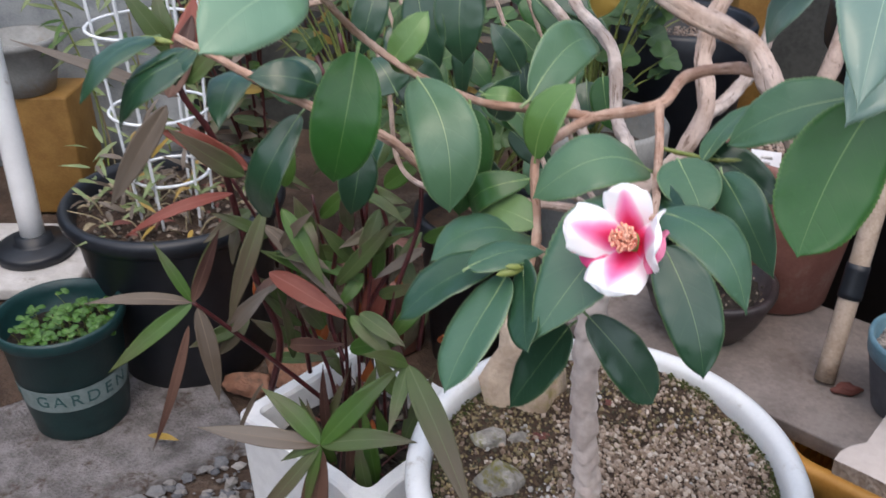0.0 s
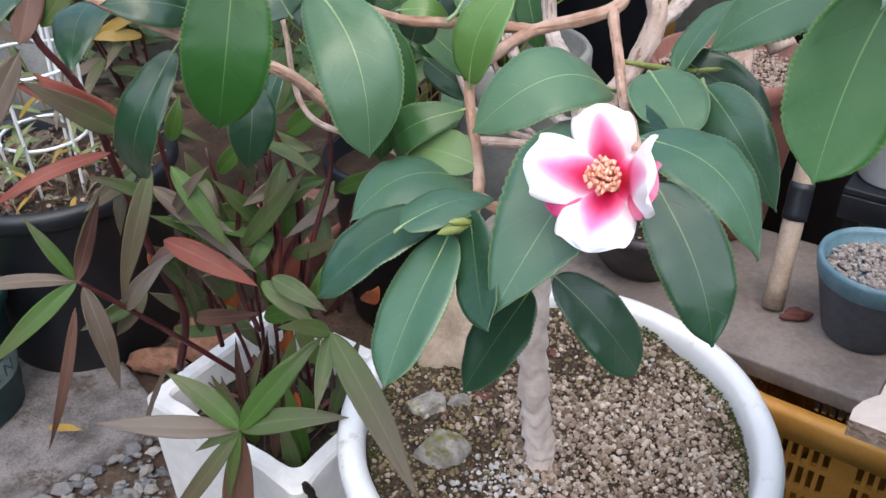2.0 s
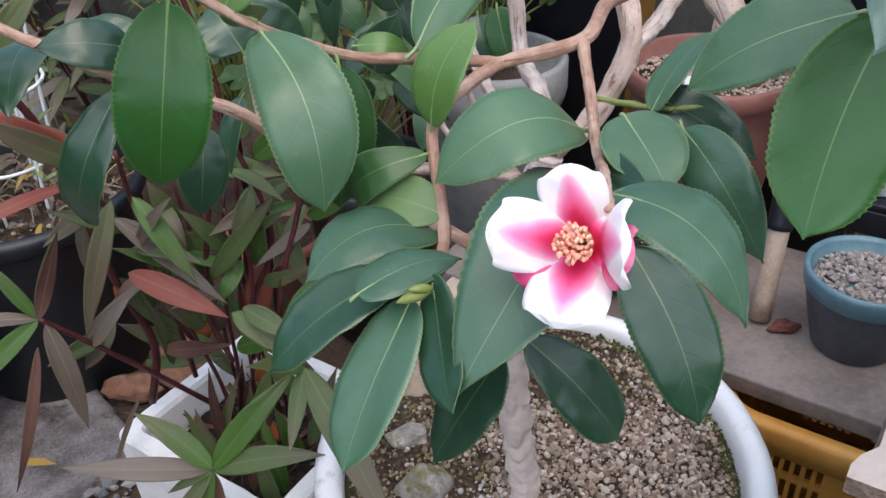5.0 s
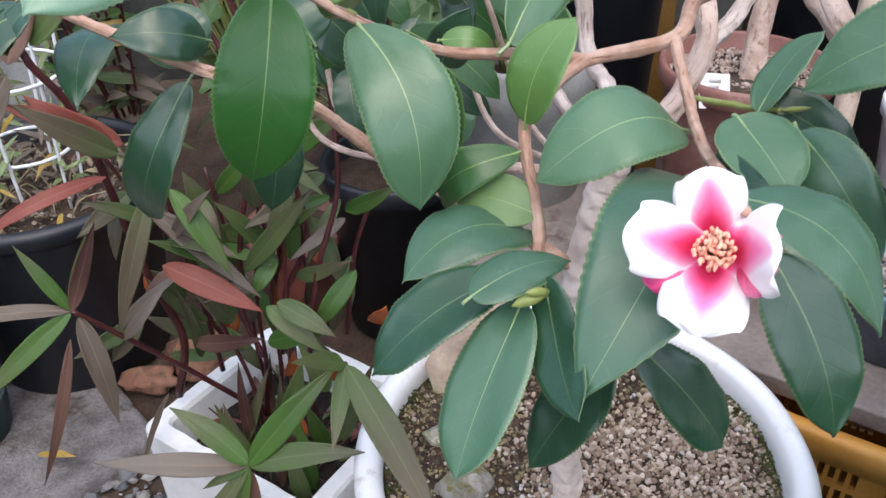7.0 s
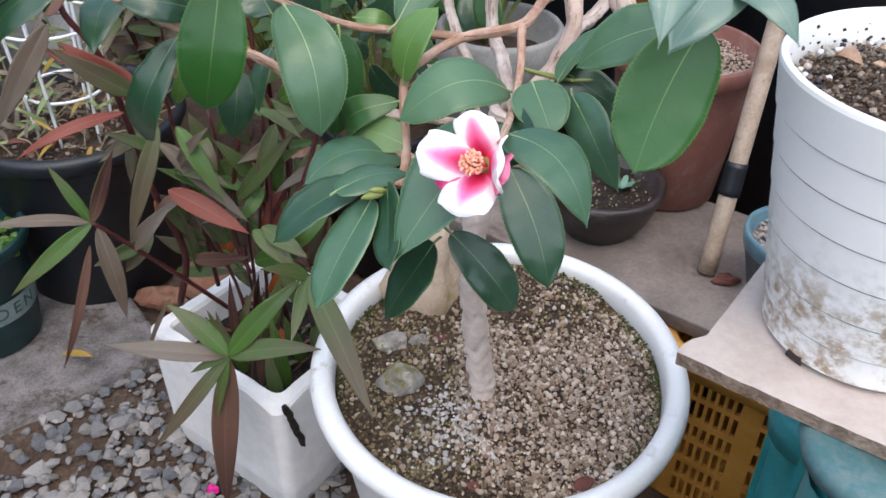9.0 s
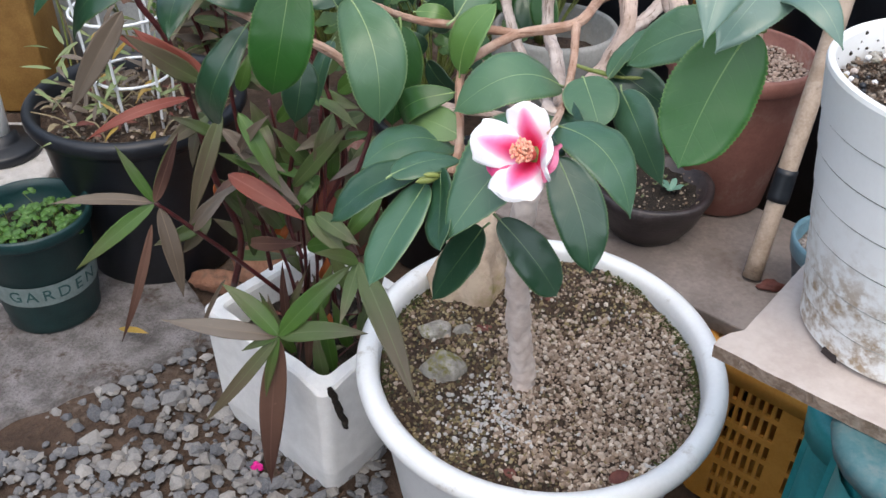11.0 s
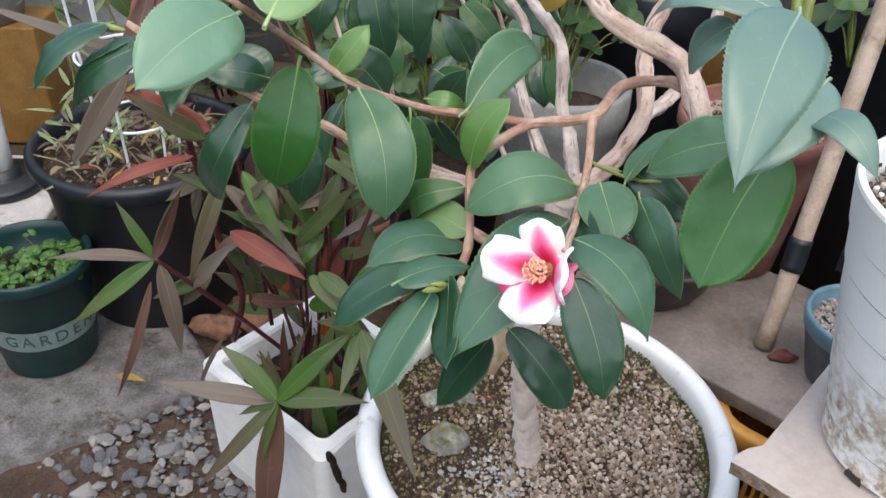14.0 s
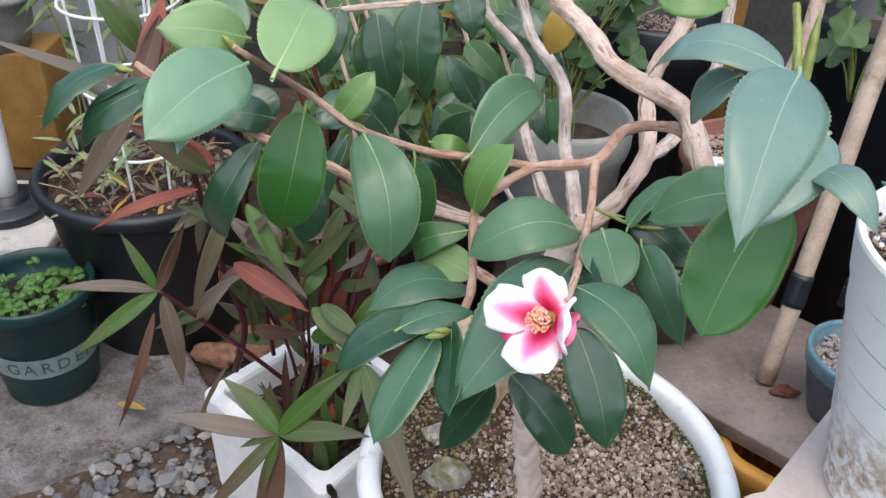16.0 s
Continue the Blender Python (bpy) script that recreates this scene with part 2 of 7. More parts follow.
DARKBOWL = plain("dark_glazed_clay", (0.020, 0.015, 0.016), (0.045, 0.034, 0.034), 30, 0.4, 0.25, dirt=(0.085, 0.068, 0.068), dirt_scale=26, dirt_lo=0.5, dirt_hi=0.68)
CEMENT = plain("cement", (0.115, 0.104, 0.099), (0.27, 0.252, 0.25), 24, 0.9, 1.0, fine=170, dist=0.008, dirt=(0.085, 0.062, 0.048), dirt_scale=13, dirt_lo=0.53, dirt_hi=0.66)
EARTH = plain("earth", (0.04675, 0.02805, 0.01785), (0.09775, 0.0612, 0.0408), 9, 0.95, 0.9, fine=120, dist=0.01, dirt=(0.1615, 0.1318, 0.1062), dirt_scale=6)
SHELFWOOD = plain("grey_board", (0.165, 0.135, 0.12), (0.275, 0.23, 0.205), 10, 0.8, 0.35, fine=150, dirt=(0.11, 0.08, 0.065), dirt_scale=8)
PALEWOOD = plain("pale_board", (0.46, 0.39, 0.355), (0.57, 0.505, 0.465), 16, 0.8, 0.3, fine=150, dirt=(0.44, 0.34, 0.27), dirt_scale=9, dirt_lo=0.58, dirt_hi=0.75)
EDGEWOOD = plain("board_edge", (0.22, 0.15, 0.105), (0.42, 0.32, 0.25), 60, 0.9, 0.9, fine=240, dist=0.003, dirt=(0.55, 0.47, 0.40), dirt_scale=45, dirt_lo=0.55, dirt_hi=0.68)
STICKWOOD = plain("old_handle_wood", (0.36, 0.27, 0.20), (0.50, 0.40, 0.32), 30, 0.7, 0.3, fine=240, dirt=(0.2, 0.14, 0.1), dirt_scale=20)
ORANGEWOOD = plain("ochre_post", (0.21, 0.105, 0.021), (0.308, 0.168, 0.042), 14, 0.7, 0.3)
YELLOW_PLASTIC = plain("amber_plastic", (0.60, 0.27, 0.045), (0.70, 0.34, 0.07), 18, 0.5, 0.1, dirt=(0.60, 0.34, 0.13), dirt_scale=12, dirt_lo=0.58, dirt_hi=0.75)
DUSTTEAL = plain("dusty_teal_plastic", (0.045, 0.135, 0.15), (0.085, 0.18, 0.195), 40, 0.65, 0.1, dirt=(0.15, 0.20, 0.20), dirt_scale=60, dirt_lo=0.42, dirt_hi=0.7)
TEAL_PLASTIC = plain("teal_plastic", (0.012, 0.20, 0.21), (0.03, 0.28, 0.29), 16, 0.45, 0.08, dirt=(0.10, 0.27, 0.27), dirt_scale=10)
BLUERIM = plain("blue_glaze", (0.085, 0.175, 0.225), (0.14, 0.245, 0.295), 40, 0.4, 0.1)
SLATEPOT = plain("slate_pot", (0.055, 0.062, 0.075), (0.095, 0.10, 0.115), 40, 0.5, 0.15)
GREYPOT = plain("grey_pot", (0.20, 0.20, 0.19), (0.30, 0.30, 0.285), 20, 0.6, 0.15, dirt=(0.25, 0.21, 0.17))
WHITEWIRE = plain("white_coated_wire", (0.72, 0.74, 0.76), (0.80, 0.82, 0.83), 40, 0.4, 0.05)
ROCK = plain("rock", (0.20, 0.185, 0.16), (0.46, 0.43, 0.385), 45, 0.9, 0.9, fine=160, dist=0.005, dirt=(0.19, 0.175, 0.04), dirt_scale=17, dirt_lo=0.49, dirt_hi=0.56)
MOSSROCK = plain("mossy_pale_rock", (0.54, 0.40, 0.29), (0.72, 0.58, 0.44), 26, 0.9, 0.6, fine=150, dist=0.004, dirt=(0.30, 0.26, 0.05), dirt_scale=16, dirt_lo=0.36, dirt_hi=0.56, splash=(0.40, 0.475))
DARKWALL = plain("dark_wall", (0.03, 0.032, 0.03), (0.07, 0.072, 0.066), 5, 0.9, 0.4, fine=60)
BRICKRED = plain("brick_rubble", (0.19, 0.085, 0.05), (0.30, 0.155, 0.10), 24, 0.9, 0.8, fine=160, dist=0.004, dirt=(0.10, 0.065, 0.045), dirt_scale=20)
MAGENTA = plain("magenta_plastic", (0.70, 0.01, 0.25), (0.80, 0.03, 0.32), 40, 0.4, 0.05)
DRYLEAF = plain("dry_leaf", (0.1, 0.0275, 0.02), (0.16, 0.05, 0.035), 40, 0.7, 0.2)
GREYFOAM = plain("grimy_foam", (0.42, 0.40, 0.38), (0.56, 0.54, 0.52), 20, 0.85, 0.3, fine=300, dirt=(0.26, 0.23, 0.20), dirt_scale=9)
STRAW = plain("dry_straw", (0.216, 0.168, 0.09), (0.312, 0.258, 0.162), 60, 0.8, 0.2)
PLASTICBAG = plain("white_film", (0.22, 0.24, 0.25), (0.38, 0.40, 0.40), 10, 0.35, 0.3, dist=0.02)
TAGWHITE = plain("white_label_card", (0.70, 0.70, 0.72), (0.78, 0.78, 0.8), 40, 0.5, 0.03)
CHIP = plain("bark_chip", (0.30, 0.18, 0.11), (0.50, 0.36, 0.26), 60, 0.85, 0.4)
STAMEN = plain("stamen", (0.88, 0.36, 0.24), (0.94, 0.58, 0.42), 200, 0.6, 0.1)


def granule_material(name, *tones, rough=0.9, speck=0.3):
    k = Mat(name, rough)
    stops = [(i / max(1, len(tones) - 1), c) for i, c in enumerate(tones)]
    c = k.ramp(k.island(), *stops)
    k.color(k.mix(speck, c, k.ramp(k.noise(300, 4), (0.3, (0.08, 0.06, 0.04)), (0.7, (0.6, 0.54, 0.46)))))
    k.bump(k.noise(500, 3), 0.4, 0.001)
    return k.m


GRIT = granule_material("grit", (0.112, 0.068, 0.044), (0.265, 0.182, 0.126), (0.46, 0.36, 0.285), (0.172, 0.107, 0.070), (0.65, 0.56, 0.47), (0.34, 0.247, 0.176), (0.138, 0.083, 0.053), speck=0.12)
SANDGRIT = granule_material("pinkish_sand", (0.26, 0.17, 0.13), (0.38, 0.28, 0.225), (0.46, 0.36, 0.30), (0.30, 0.205, 0.155), (0.55, 0.46, 0.40), speck=0.15)
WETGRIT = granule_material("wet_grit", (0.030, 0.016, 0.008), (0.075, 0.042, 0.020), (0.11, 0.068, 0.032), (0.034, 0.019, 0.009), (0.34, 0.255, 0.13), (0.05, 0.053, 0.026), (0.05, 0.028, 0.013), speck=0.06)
OLIVEGRIT = granule_material("olive_grit", (0.10, 0.075, 0.025), (0.24, 0.185, 0.085), (0.16, 0.12, 0.040), (0.40, 0.33, 0.20), (0.075, 0.060, 0.018), speck=0.08)
DARKGRIT = granule_material("dark_grit", (0.012, 0.010, 0.009), (0.06, 0.036, 0.023), (0.13, 0.078, 0.048), (0.03, 0.021, 0.016), (0.36, 0.29, 0.225), (0.09, 0.056, 0.036), speck=0.12)
POTGRIT = granule_material("pinkish_grey_grit", (0.15, 0.125, 0.115), (0.27, 0.235, 0.22), (0.42, 0.38, 0.36), (0.20, 0.17, 0.155), (0.34, 0.30, 0.28), speck=0.1)
PALEGRIT = granule_material("pale_grit", (0.26, 0.25, 0.245), (0.45, 0.44, 0.43), (0.60, 0.58, 0.56), (0.34, 0.32, 0.30), (0.52, 0.50, 0.47), speck=0.1)
GRAVEL = granule_material("gravel", (0.055, 0.064, 0.083), (0.11, 0.118, 0.137), (0.20, 0.198, 0.20), (0.09, 0.102, 0.122), (0.28, 0.26, 0.24), (0.065, 0.074, 0.092), (0.34, 0.325, 0.31), (0.10, 0.085, 0.072), speck=0.14)

# petals: white margin, pink heart, red throat
_k = Mat("camellia_petal", 0.5, 0, 0.3)
_uv = _k.n.new("ShaderNodeSeparateXYZ")
_k.l.new(_k.coord("UV"), _uv.inputs[0])
_off = _k.math("MULTIPLY", _k.math("ABSOLUTE", _k.math("SUBTRACT", _uv.outputs[1], 0.5)), 2.0)
_d = _k.math("ADD", _k.math("MULTIPLY", _uv.outputs[0], 0.66), _k.math("MULTIPLY", _k.math("POWER", _off, 1.5), 0.68))
_d = _k.math("ADD", _d, _k.math("MULTIPLY", _k.math("SUBTRACT", _k.noise(90, 5), 0.5), 0.10))
_k.color(_k.ramp(_d, (0.14, (0.66, 0.012, 0.07)), (0.28, (0.80, 0.06, 0.20)), (0.41, (0.87, 0.24, 0.47)), (0.50, (0.91, 0.52, 0.68)), (0.57, (0.94, 0.92, 0.93))))
_k.b.inputs["Subsurface Weight"].default_value = 0.25
_k.b.inputs["Subsurface Radius"].default_value = (0.006, 0.004, 0.004)
_k.bump(_k.noise(120, 3), 0.1, 0.001)
PETAL = _k.m
_k = Mat("pink_petal_back", 0.5, 0, 0.3)
_k.color(_k.mix(_k.step(_k.noise(60, 5), 0.35, 0.65), (0.68, 0.06, 0.20), (0.84, 0.26, 0.42)))
PINK = _k.m


# ---- shape helpers ----
def thing(name, at, label, category, group="", kind=""):
    ob = new(name)
    ob.location = at
    ob.empty_display_size = 0.02
    return tagged(ob, label, category, group, kind)


def link(name, data, material, parent=None, label="", smooth=True):
    ob = new(name, data)
    if material is not None and not data.materials:
        for m in material if isinstance(material, (list, tuple)) else (material,):
            data.materials.append(m)
    if smooth:
        data.polygons.foreach_set("use_smooth", [True] * len(data.polygons))
    if parent is not None:
        ob.parent = parent
        if parent.type == "EMPTY":
            ob.matrix_parent_inverse = Matrix.Translation(-parent.location)
    return tagged(ob, label)


def part(name, bm, material, parent, label="", smooth=True):
    """One bmesh as one mesh object under a thing or a part."""
    data = bpy.data.meshes.new(name)
    bmesh.ops.recalc_face_normals(bm, faces=bm.faces)
    bm.to_mesh(data)
    bm.free()
    return link(name, data, material, parent, label, smooth)


def smooth_path(points, steps=6):
    p = [Vector(q) for q in points]
    p = [p[0] * 2 - p[1]] + p + [p[-1] * 2 - p[-2]]
    out = []
    for i in range(1, len(p) - 2):
        a, b, c, d = p[i - 1], p[i], p[i + 1], p[i + 2]
        for j in range(steps):
            t = j / steps
            out.append(0.5 * (2 * b + (c - a) * t + (2 * a - 5 * b + 4 * c - d) * t * t + (3 * b - a - 3 * c + d) * t ** 3))
    return out + [p[-2]]


def tube(bm, points, radii, seg=8, rough=0.0, steps=6, ridges=0.0, grain=0.0):
    path = smooth_path(points, steps) if steps else [Vector(q) for q in points]
    n = len(path)
    side = None
    rings = []
    for i, q in enumerate(path):
        d = (path[min(i + 1, n - 1)] - path[max(i - 1, 0)]).normalized()
        if side is None:
            side = d.orthogonal().normalized()
        side = (side - d * side.dot(d)).normalized()
        up = d.cross(side)
        f = i / (n - 1) * (len(radii) - 1)
        k = min(int(f), len(radii) - 2)
        r = radii[k] + (radii[k + 1] - radii[k]) * (f - k)
        ring = []
        for j in range(seg):
            a = 2 * math.pi * j / seg
            w = side * math.cos(a) + up * math.sin(a)
            rr = r * (1 + rough * noise.noise((q + w * r) * 0.45 / max(r, 1e-4)))
            if grain:
                rr *= 1 + grain * noise.noise((math.cos(a) * 2.6 + points[0][0] * 40, math.sin(a) * 2.6, i * 0.09)) + 0.5 * grain * noise.noise((math.cos(a) * 6, math.sin(a) * 6, i * 0.14))
            if ridges:
                # bark in plates that overlap downwards
                f = (i * 0.085 + 0.75 * noise.noise((math.cos(a) * 1.3, math.sin(a) * 1.3, i * 0.012)) + 0.6 * noise.noise((i * 0.06, 5, 0))) % 1.0
                rr *= 1 + ridges * (1 - 0.8 * i / n) * (0.5 - min(1.0, f * 1.15) if f < 0.87 else -0.5 + (f - 0.87) * 7.6)
            ring.append(bm.verts.new(q + w * rr))
        rings.append(ring)
    uv = bm.loops.layers.uv.verify()
    run = 0.0
    for i, (a, b) in enumerate(zip(rings, rings[1:])):
        far = run + (path[i + 1] - path[i]).length
        for j in range(seg):
            f = bm.faces.new((a[j], a[(j + 1) % seg], b[(j + 1) % seg], b[j]))
            for loop, at in zip(f.loops, ((j / seg, run), ((j + 1) / seg, run), ((j + 1) / seg, far), (j / seg, far))):
                loop[uv].uv = at
        run = far
    bm.faces.new(rings[0][::-1])
    bm.faces.new(rings[-1])


def limb(name, plant, material, r0, r1, *points):
    bm = bmesh.new()
    big = r0 > 0.012
    woody = max(r0, r1) > 0.0029 and material is not MAROON
    tube(bm, points, (r0, (r0 + r1) / 2, r1), 24 if woody else 10, 0.09 if big else 0.17, 44 if big else 18 if woody else 8, 0.36 if big else 0.0, 0.0 if big or not woody else 0.26)
    return part(name, bm, material, plant)


def lathe(bm, profile, seg=64, at=(0, 0, 0), wobble=0.0):
    """Turns (radius, height) pairs round a vertical axis; a zero radius closes the end."""
    rings = []
    for i, (r, z) in enumerate(profile):
        if r < 1e-5:
            rings.append([bm.verts.new((at[0], at[1], at[2] + z))])
            continue
        ring = []
        for j in range(seg):
            a = 2 * math.pi * j / seg
            rr = r * (1 + wobble * noise.noise((math.cos(a) * 2, math.sin(a) * 2, z * 9)))
            ring.append(bm.verts.new((at[0] + rr * math.cos(a), at[1] + rr * math.sin(a), at[2] + z)))
        rings.append(ring)
    for a, b in zip(rings, rings[1:]):
        for j in range(seg):
            k = (j + 1) % seg
            if len(a) == 1 and len(b) == 1:
                continue
            if len(a) == 1:
                bm.faces.new((a[0], b[j], b[k]))
            elif len(b) == 1:
                bm.faces.new((a[j], b[0], a[k]))
            else:
                bm.faces.new((a[j], b[j], b[k], a[k]))


def box(bm, lo, hi, m=None, bevel=0.0):
    m = m or Matrix()
    v = [bm.verts.new(m @ Vector((x, y, z))) for x in (lo[0], hi[0]) for y in (lo[1], hi[1]) for z in (lo[2], hi[2])]
    f = [bm.faces.new([v[i] for i in q]) for q in ((0, 1, 3, 2), (4, 6, 7, 5), (0, 4, 5, 1), (2, 3, 7, 6), (0, 2, 6, 4), (1, 5, 7, 3))]
    if bevel:
        edges = list({e for q in f for e in q.edges})
        bmesh.ops.bevel(bm, geom=edges, offset=bevel, segments=2, affect="EDGES", profile=0.6)


def blade_mesh(name, base, tip, width, normal, bow, cup, a=0.55, b=0.78, teeth=0.0, ns=30, petiole=0.0, thick=0.0005, wave=0.055, stalk=0.0, sway=None, drop=0.07):
    """A leaf: a bowed midrib, a pointed outline, two skins with a thin edge, and a stalk."""
    B, T, N = Vector(base), Vector(tip), Vector(normal).normalized()
    length = (T - B).length
    ax = (T - B) / length
    N = (N - ax * N.dot(ax)).normalized()
    S = ax.cross(N)
    if sway is None:
        sway = 0.16 * noise.noise((B.x * 91 + T.x * 57, B.z * 83, T.y * 71)) if stalk else 0.0
    sway *= length
    C = (B + T) / 2 + N * bow * 2 + S * sway
    peak = a / (a + b)
    top = peak ** a * (1 - peak) ** b
    nh = 5
    seed = Vector((B.x * 37 + 11, B.y * 41 + T.z * 17, B.z * 43))
    verts, faces, uvs = [], [], []
    s0 = petiole if petiole > 0 else 0.0

    def spine(s):
        return B * (1 - s) ** 2 + C * (2 * s * (1 - s)) + T * s * s

    for i in range(ns + 1):
        q = i / ns
        s = s0 + (1 - s0) * q
        P = spine(s)
        w = width / 2 * (q ** a * (1 - q) ** b / top) ** 0.92 if 0 < q < 1 else 0.0
        w = max(w * (1 - math.exp((q - 1) / 0.055)) if stalk else w, 0.0004)
        for j in range(-nh, nh + 1):
            v = j / nh
            off = N * (cup * width * 0.5 * v * v * (w / (width / 2)))
            off += N * (width * (wave * noise.noise(seed + Vector((q * 3.2, v * 1.3, 0))) * abs(v) + 0.7 * wave * noise.noise(seed + Vector((q * 8, v * 2.2, 4))) * v * v))
            off -= N * (drop * length * q ** 4 * bool(stalk))
            off -= N * (0.026 * width * max(0.0, 1 - abs(v) * 3.2) * min(1.0, q * 6) * (1 - q))
            tooth = 1 + (teeth * (1 if i % 2 else -1) * (0.6 + 1.1 * abs(noise.noise(seed + Vector((q * 23, j, 2))))) if abs(j) == nh and 0.08 < q < 0.97 else 0)
            verts.append(P + S * (w * v * tooth) + off)
            uvs.append((q, 0.5 + v * 0.5 * max(0.25, w / (width / 2))))
    row = 2 * nh + 1
    n = len(verts)
    under = [p - N * thick for p in verts]
    for i in range(ns):
        for j in range(row - 1):
            k = i * row + j
            faces.append((k, k + 1, k + row + 1, k + row))
            faces.append((n + k, n + k + row, n + k + row + 1, n + k + 1))
        for k, l in ((i * row, (i + 1) * row), ((i + 1) * row + row - 1, i * row + row - 1)):
            faces.append((k, l, n + l, n + k))
    verts += under
    uvs += uvs
    if stalk:
        r = max(0.0010, width * 0.034)
        m0 = len(verts)
        for i in range(5):
            s = -stalk + (stalk + 0.16) * i / 4
            P = spine(max(s, 0)) + ax * min(s, 0) * length - N * (r * 0.6 + 0.5 * stalk * length * (min(s, 0) / stalk) ** 2)
            rr = r * (1 - 0.16 * i)
            for j in range(6):
                t = j * math.pi / 3
                verts.append(P + S * (rr * math.cos(t)) + N * (rr * math.sin(t)))
                uvs.append((0.0, 0.5))
        for i in range(4):
            for j in range(6):
                k = m0 + i * 6
                faces.append((k + j, k + (j + 1) % 6, k + 6 + (j + 1) % 6, k + 6 + j))
    data = bpy.data.meshes.new(name)
    data.from_pydata([tuple(p) for p in verts], [], faces)
    layer = data.uv_layers.new(name="UVMap")
    idx = np.empty(len(data.loops), dtype=np.int32)
    data.loops.foreach_get("vertex_index", idx)
    layer.data.foreach_set("uv", np.array(uvs, dtype=np.float32)[idx].ravel())
    rim = [(0.0, abs(j) / nh) for i in range(ns + 1) for j in range(-nh, nh + 1)] * 2
    rim += [(0.0, 0.0)] * (len(verts) - len(rim))
    data.uv_layers.new(name="Margin").data.foreach_set("uv", np.array(rim, dtype=np.float32)[idx].ravel())
    data.uv_layers.active_index = 0
    return data


def leaf(plant, material, base, tip, width, normal, bow, cup, sway=None, b=0.0, drop=0.07):
    b = b or (0.84 if material in (LEAF, SOFTSHEEN) else 0.86 if material is PALESHEEN else 0.71)
    return link("leaf", blade_mesh("leaf", base, tip, width, normal, bow, cup, 0.53, b, 0.023, 64, stalk=0.07, sway=sway, wave=0.06 if material is LEAF else 0.045, drop=drop), material, plant)


def lance(plant, material, base, tip, width, normal, bow, cup, name="leaf"):
    return link(name, blade_mesh(name, base, tip, width, normal, bow, cup, 0.68, 1.12, 0.0, 24, 0.0, 0.0004, 0.10, sway=0.10 * noise.noise((base[0] * 61, base[2] * 47, tip[0] * 53))), material, plant)


def pebbles(name, spots, material, parent=None, label="", flat=0.7, round_=False):
    """Many small stones as one mesh; spots are (x, y, z, radius)."""
    t = (1 + 5 ** 0.5) / 2
    v0 = np.array([(-1, t, 0), (1, t, 0), (-1, -t, 0), (1, -t, 0), (0, -1, t), (0, 1, t), (0, -1, -t), (0, 1, -t), (t, 0, -1), (t, 0, 1), (-t, 0, -1), (-t, 0, 1)]) / (1 + t * t) ** 0.5
    f0 = np.array([(0, 11, 5), (0, 5, 1), (0, 1, 7), (0, 7, 10), (0, 10, 11), (1, 5, 9), (5, 11, 4), (11, 10, 2), (10, 7, 6), (7, 1, 8), (3, 9, 4), (3, 4, 2), (3, 2, 6), (3, 6, 8), (3, 8, 9), (4, 9, 5), (2, 4, 11), (6, 2, 10), (8, 6, 7), (9, 8, 1)])
    rng = np.random.default_rng(len(spots) + 5)
    spots = np.array(spots)
    n = len(spots)
    v = np.repeat(v0[None], n, 0) * (rng.uniform(0.88, 1.12, (n, 12, 1)) if round_ else rng.uniform(0.72, 1.2, (n, 12, 1))) * rng.uniform(0.75, 1.25, (n, 1, 3))
    v[:, :, 2] *= flat
    an = rng.uniform(0, 6.283, (n, 2))
    ti = an[:, 1] * 0.12
    c, s = np.cos(ti)[:, None], np.sin(ti)[:, None]
    v = np.stack((v[..., 0] * c + v[..., 2] * s, v[..., 1], -v[..., 0] * s + v[..., 2] * c), -1)
    c, s = np.cos(an[:, :1]), np.sin(an[:, :1])
    v = np.stack((v[..., 0] * c - v[..., 1] * s, v[..., 0] * s + v[..., 1] * c, v[..., 2]), -1)
    v = v * spots[:, 3][:, None, None] + spots[:, None, :3]
    f = (f0[None] + (np.arange(n) * 12)[:, None, None]).reshape(-1, 3)
    data = bpy.data.meshes.new(name)
    data.from_pydata(v.reshape(-1, 3).tolist(), [], f.tolist())
    ob = link(name, data, material, parent, label, smooth=round_)
    return tagged(ob, kind="stuff")


def rock_mesh(bm, at, size, seed=0, sub=3, rough=0.35):
    made = bmesh.ops.create_icosphere(bm, subdivisions=sub, radius=1)["verts"]
    for v in made:
        d = v.co.normalized()
        k = 1 + rough * noise.noise(d * 1.3 + Vector((seed, 0, 0))) + rough * 0.4 * noise.noise(d * 3.5 + Vector((0, seed, 0)))
        v.co = Vector((d.x * size[0], d.y * size[1], d.z * size[2])) * k + Vector(at)


def words(body, size, material, m, parent, depth=0.0008, name="lettering"):
    cu = bpy.data.curves.new(name, "FONT")
    cu.body, cu.size, cu.extrude, cu.align_x, cu.align_y = body, size, depth, "CENTER", "CENTER"
    ob = bpy.data.objects.new(name, cu)
    scene.collection.objects.link(ob)
    dg = bpy.context.evaluated_depsgraph_get()
    data = bpy.data.meshes.new_from_object(ob.evaluated_get(dg))
    bpy.data.objects.remove(ob)
    for v in data.vertices:
        v.co = m(v.co)
    data.materials.clear()
    return link(name, data, material, parent, smooth=False)
# the yard's common direction: the shelf, the crates and the foam box all stand at this turn
TURN = math.atan2(-0.66, 0.75)


def turned(x, y, z=0.0, extra=0.0):
    return Matrix.Translation((x, y, z)) @ Matrix.Rotation(TURN + extra, 4, "Z")


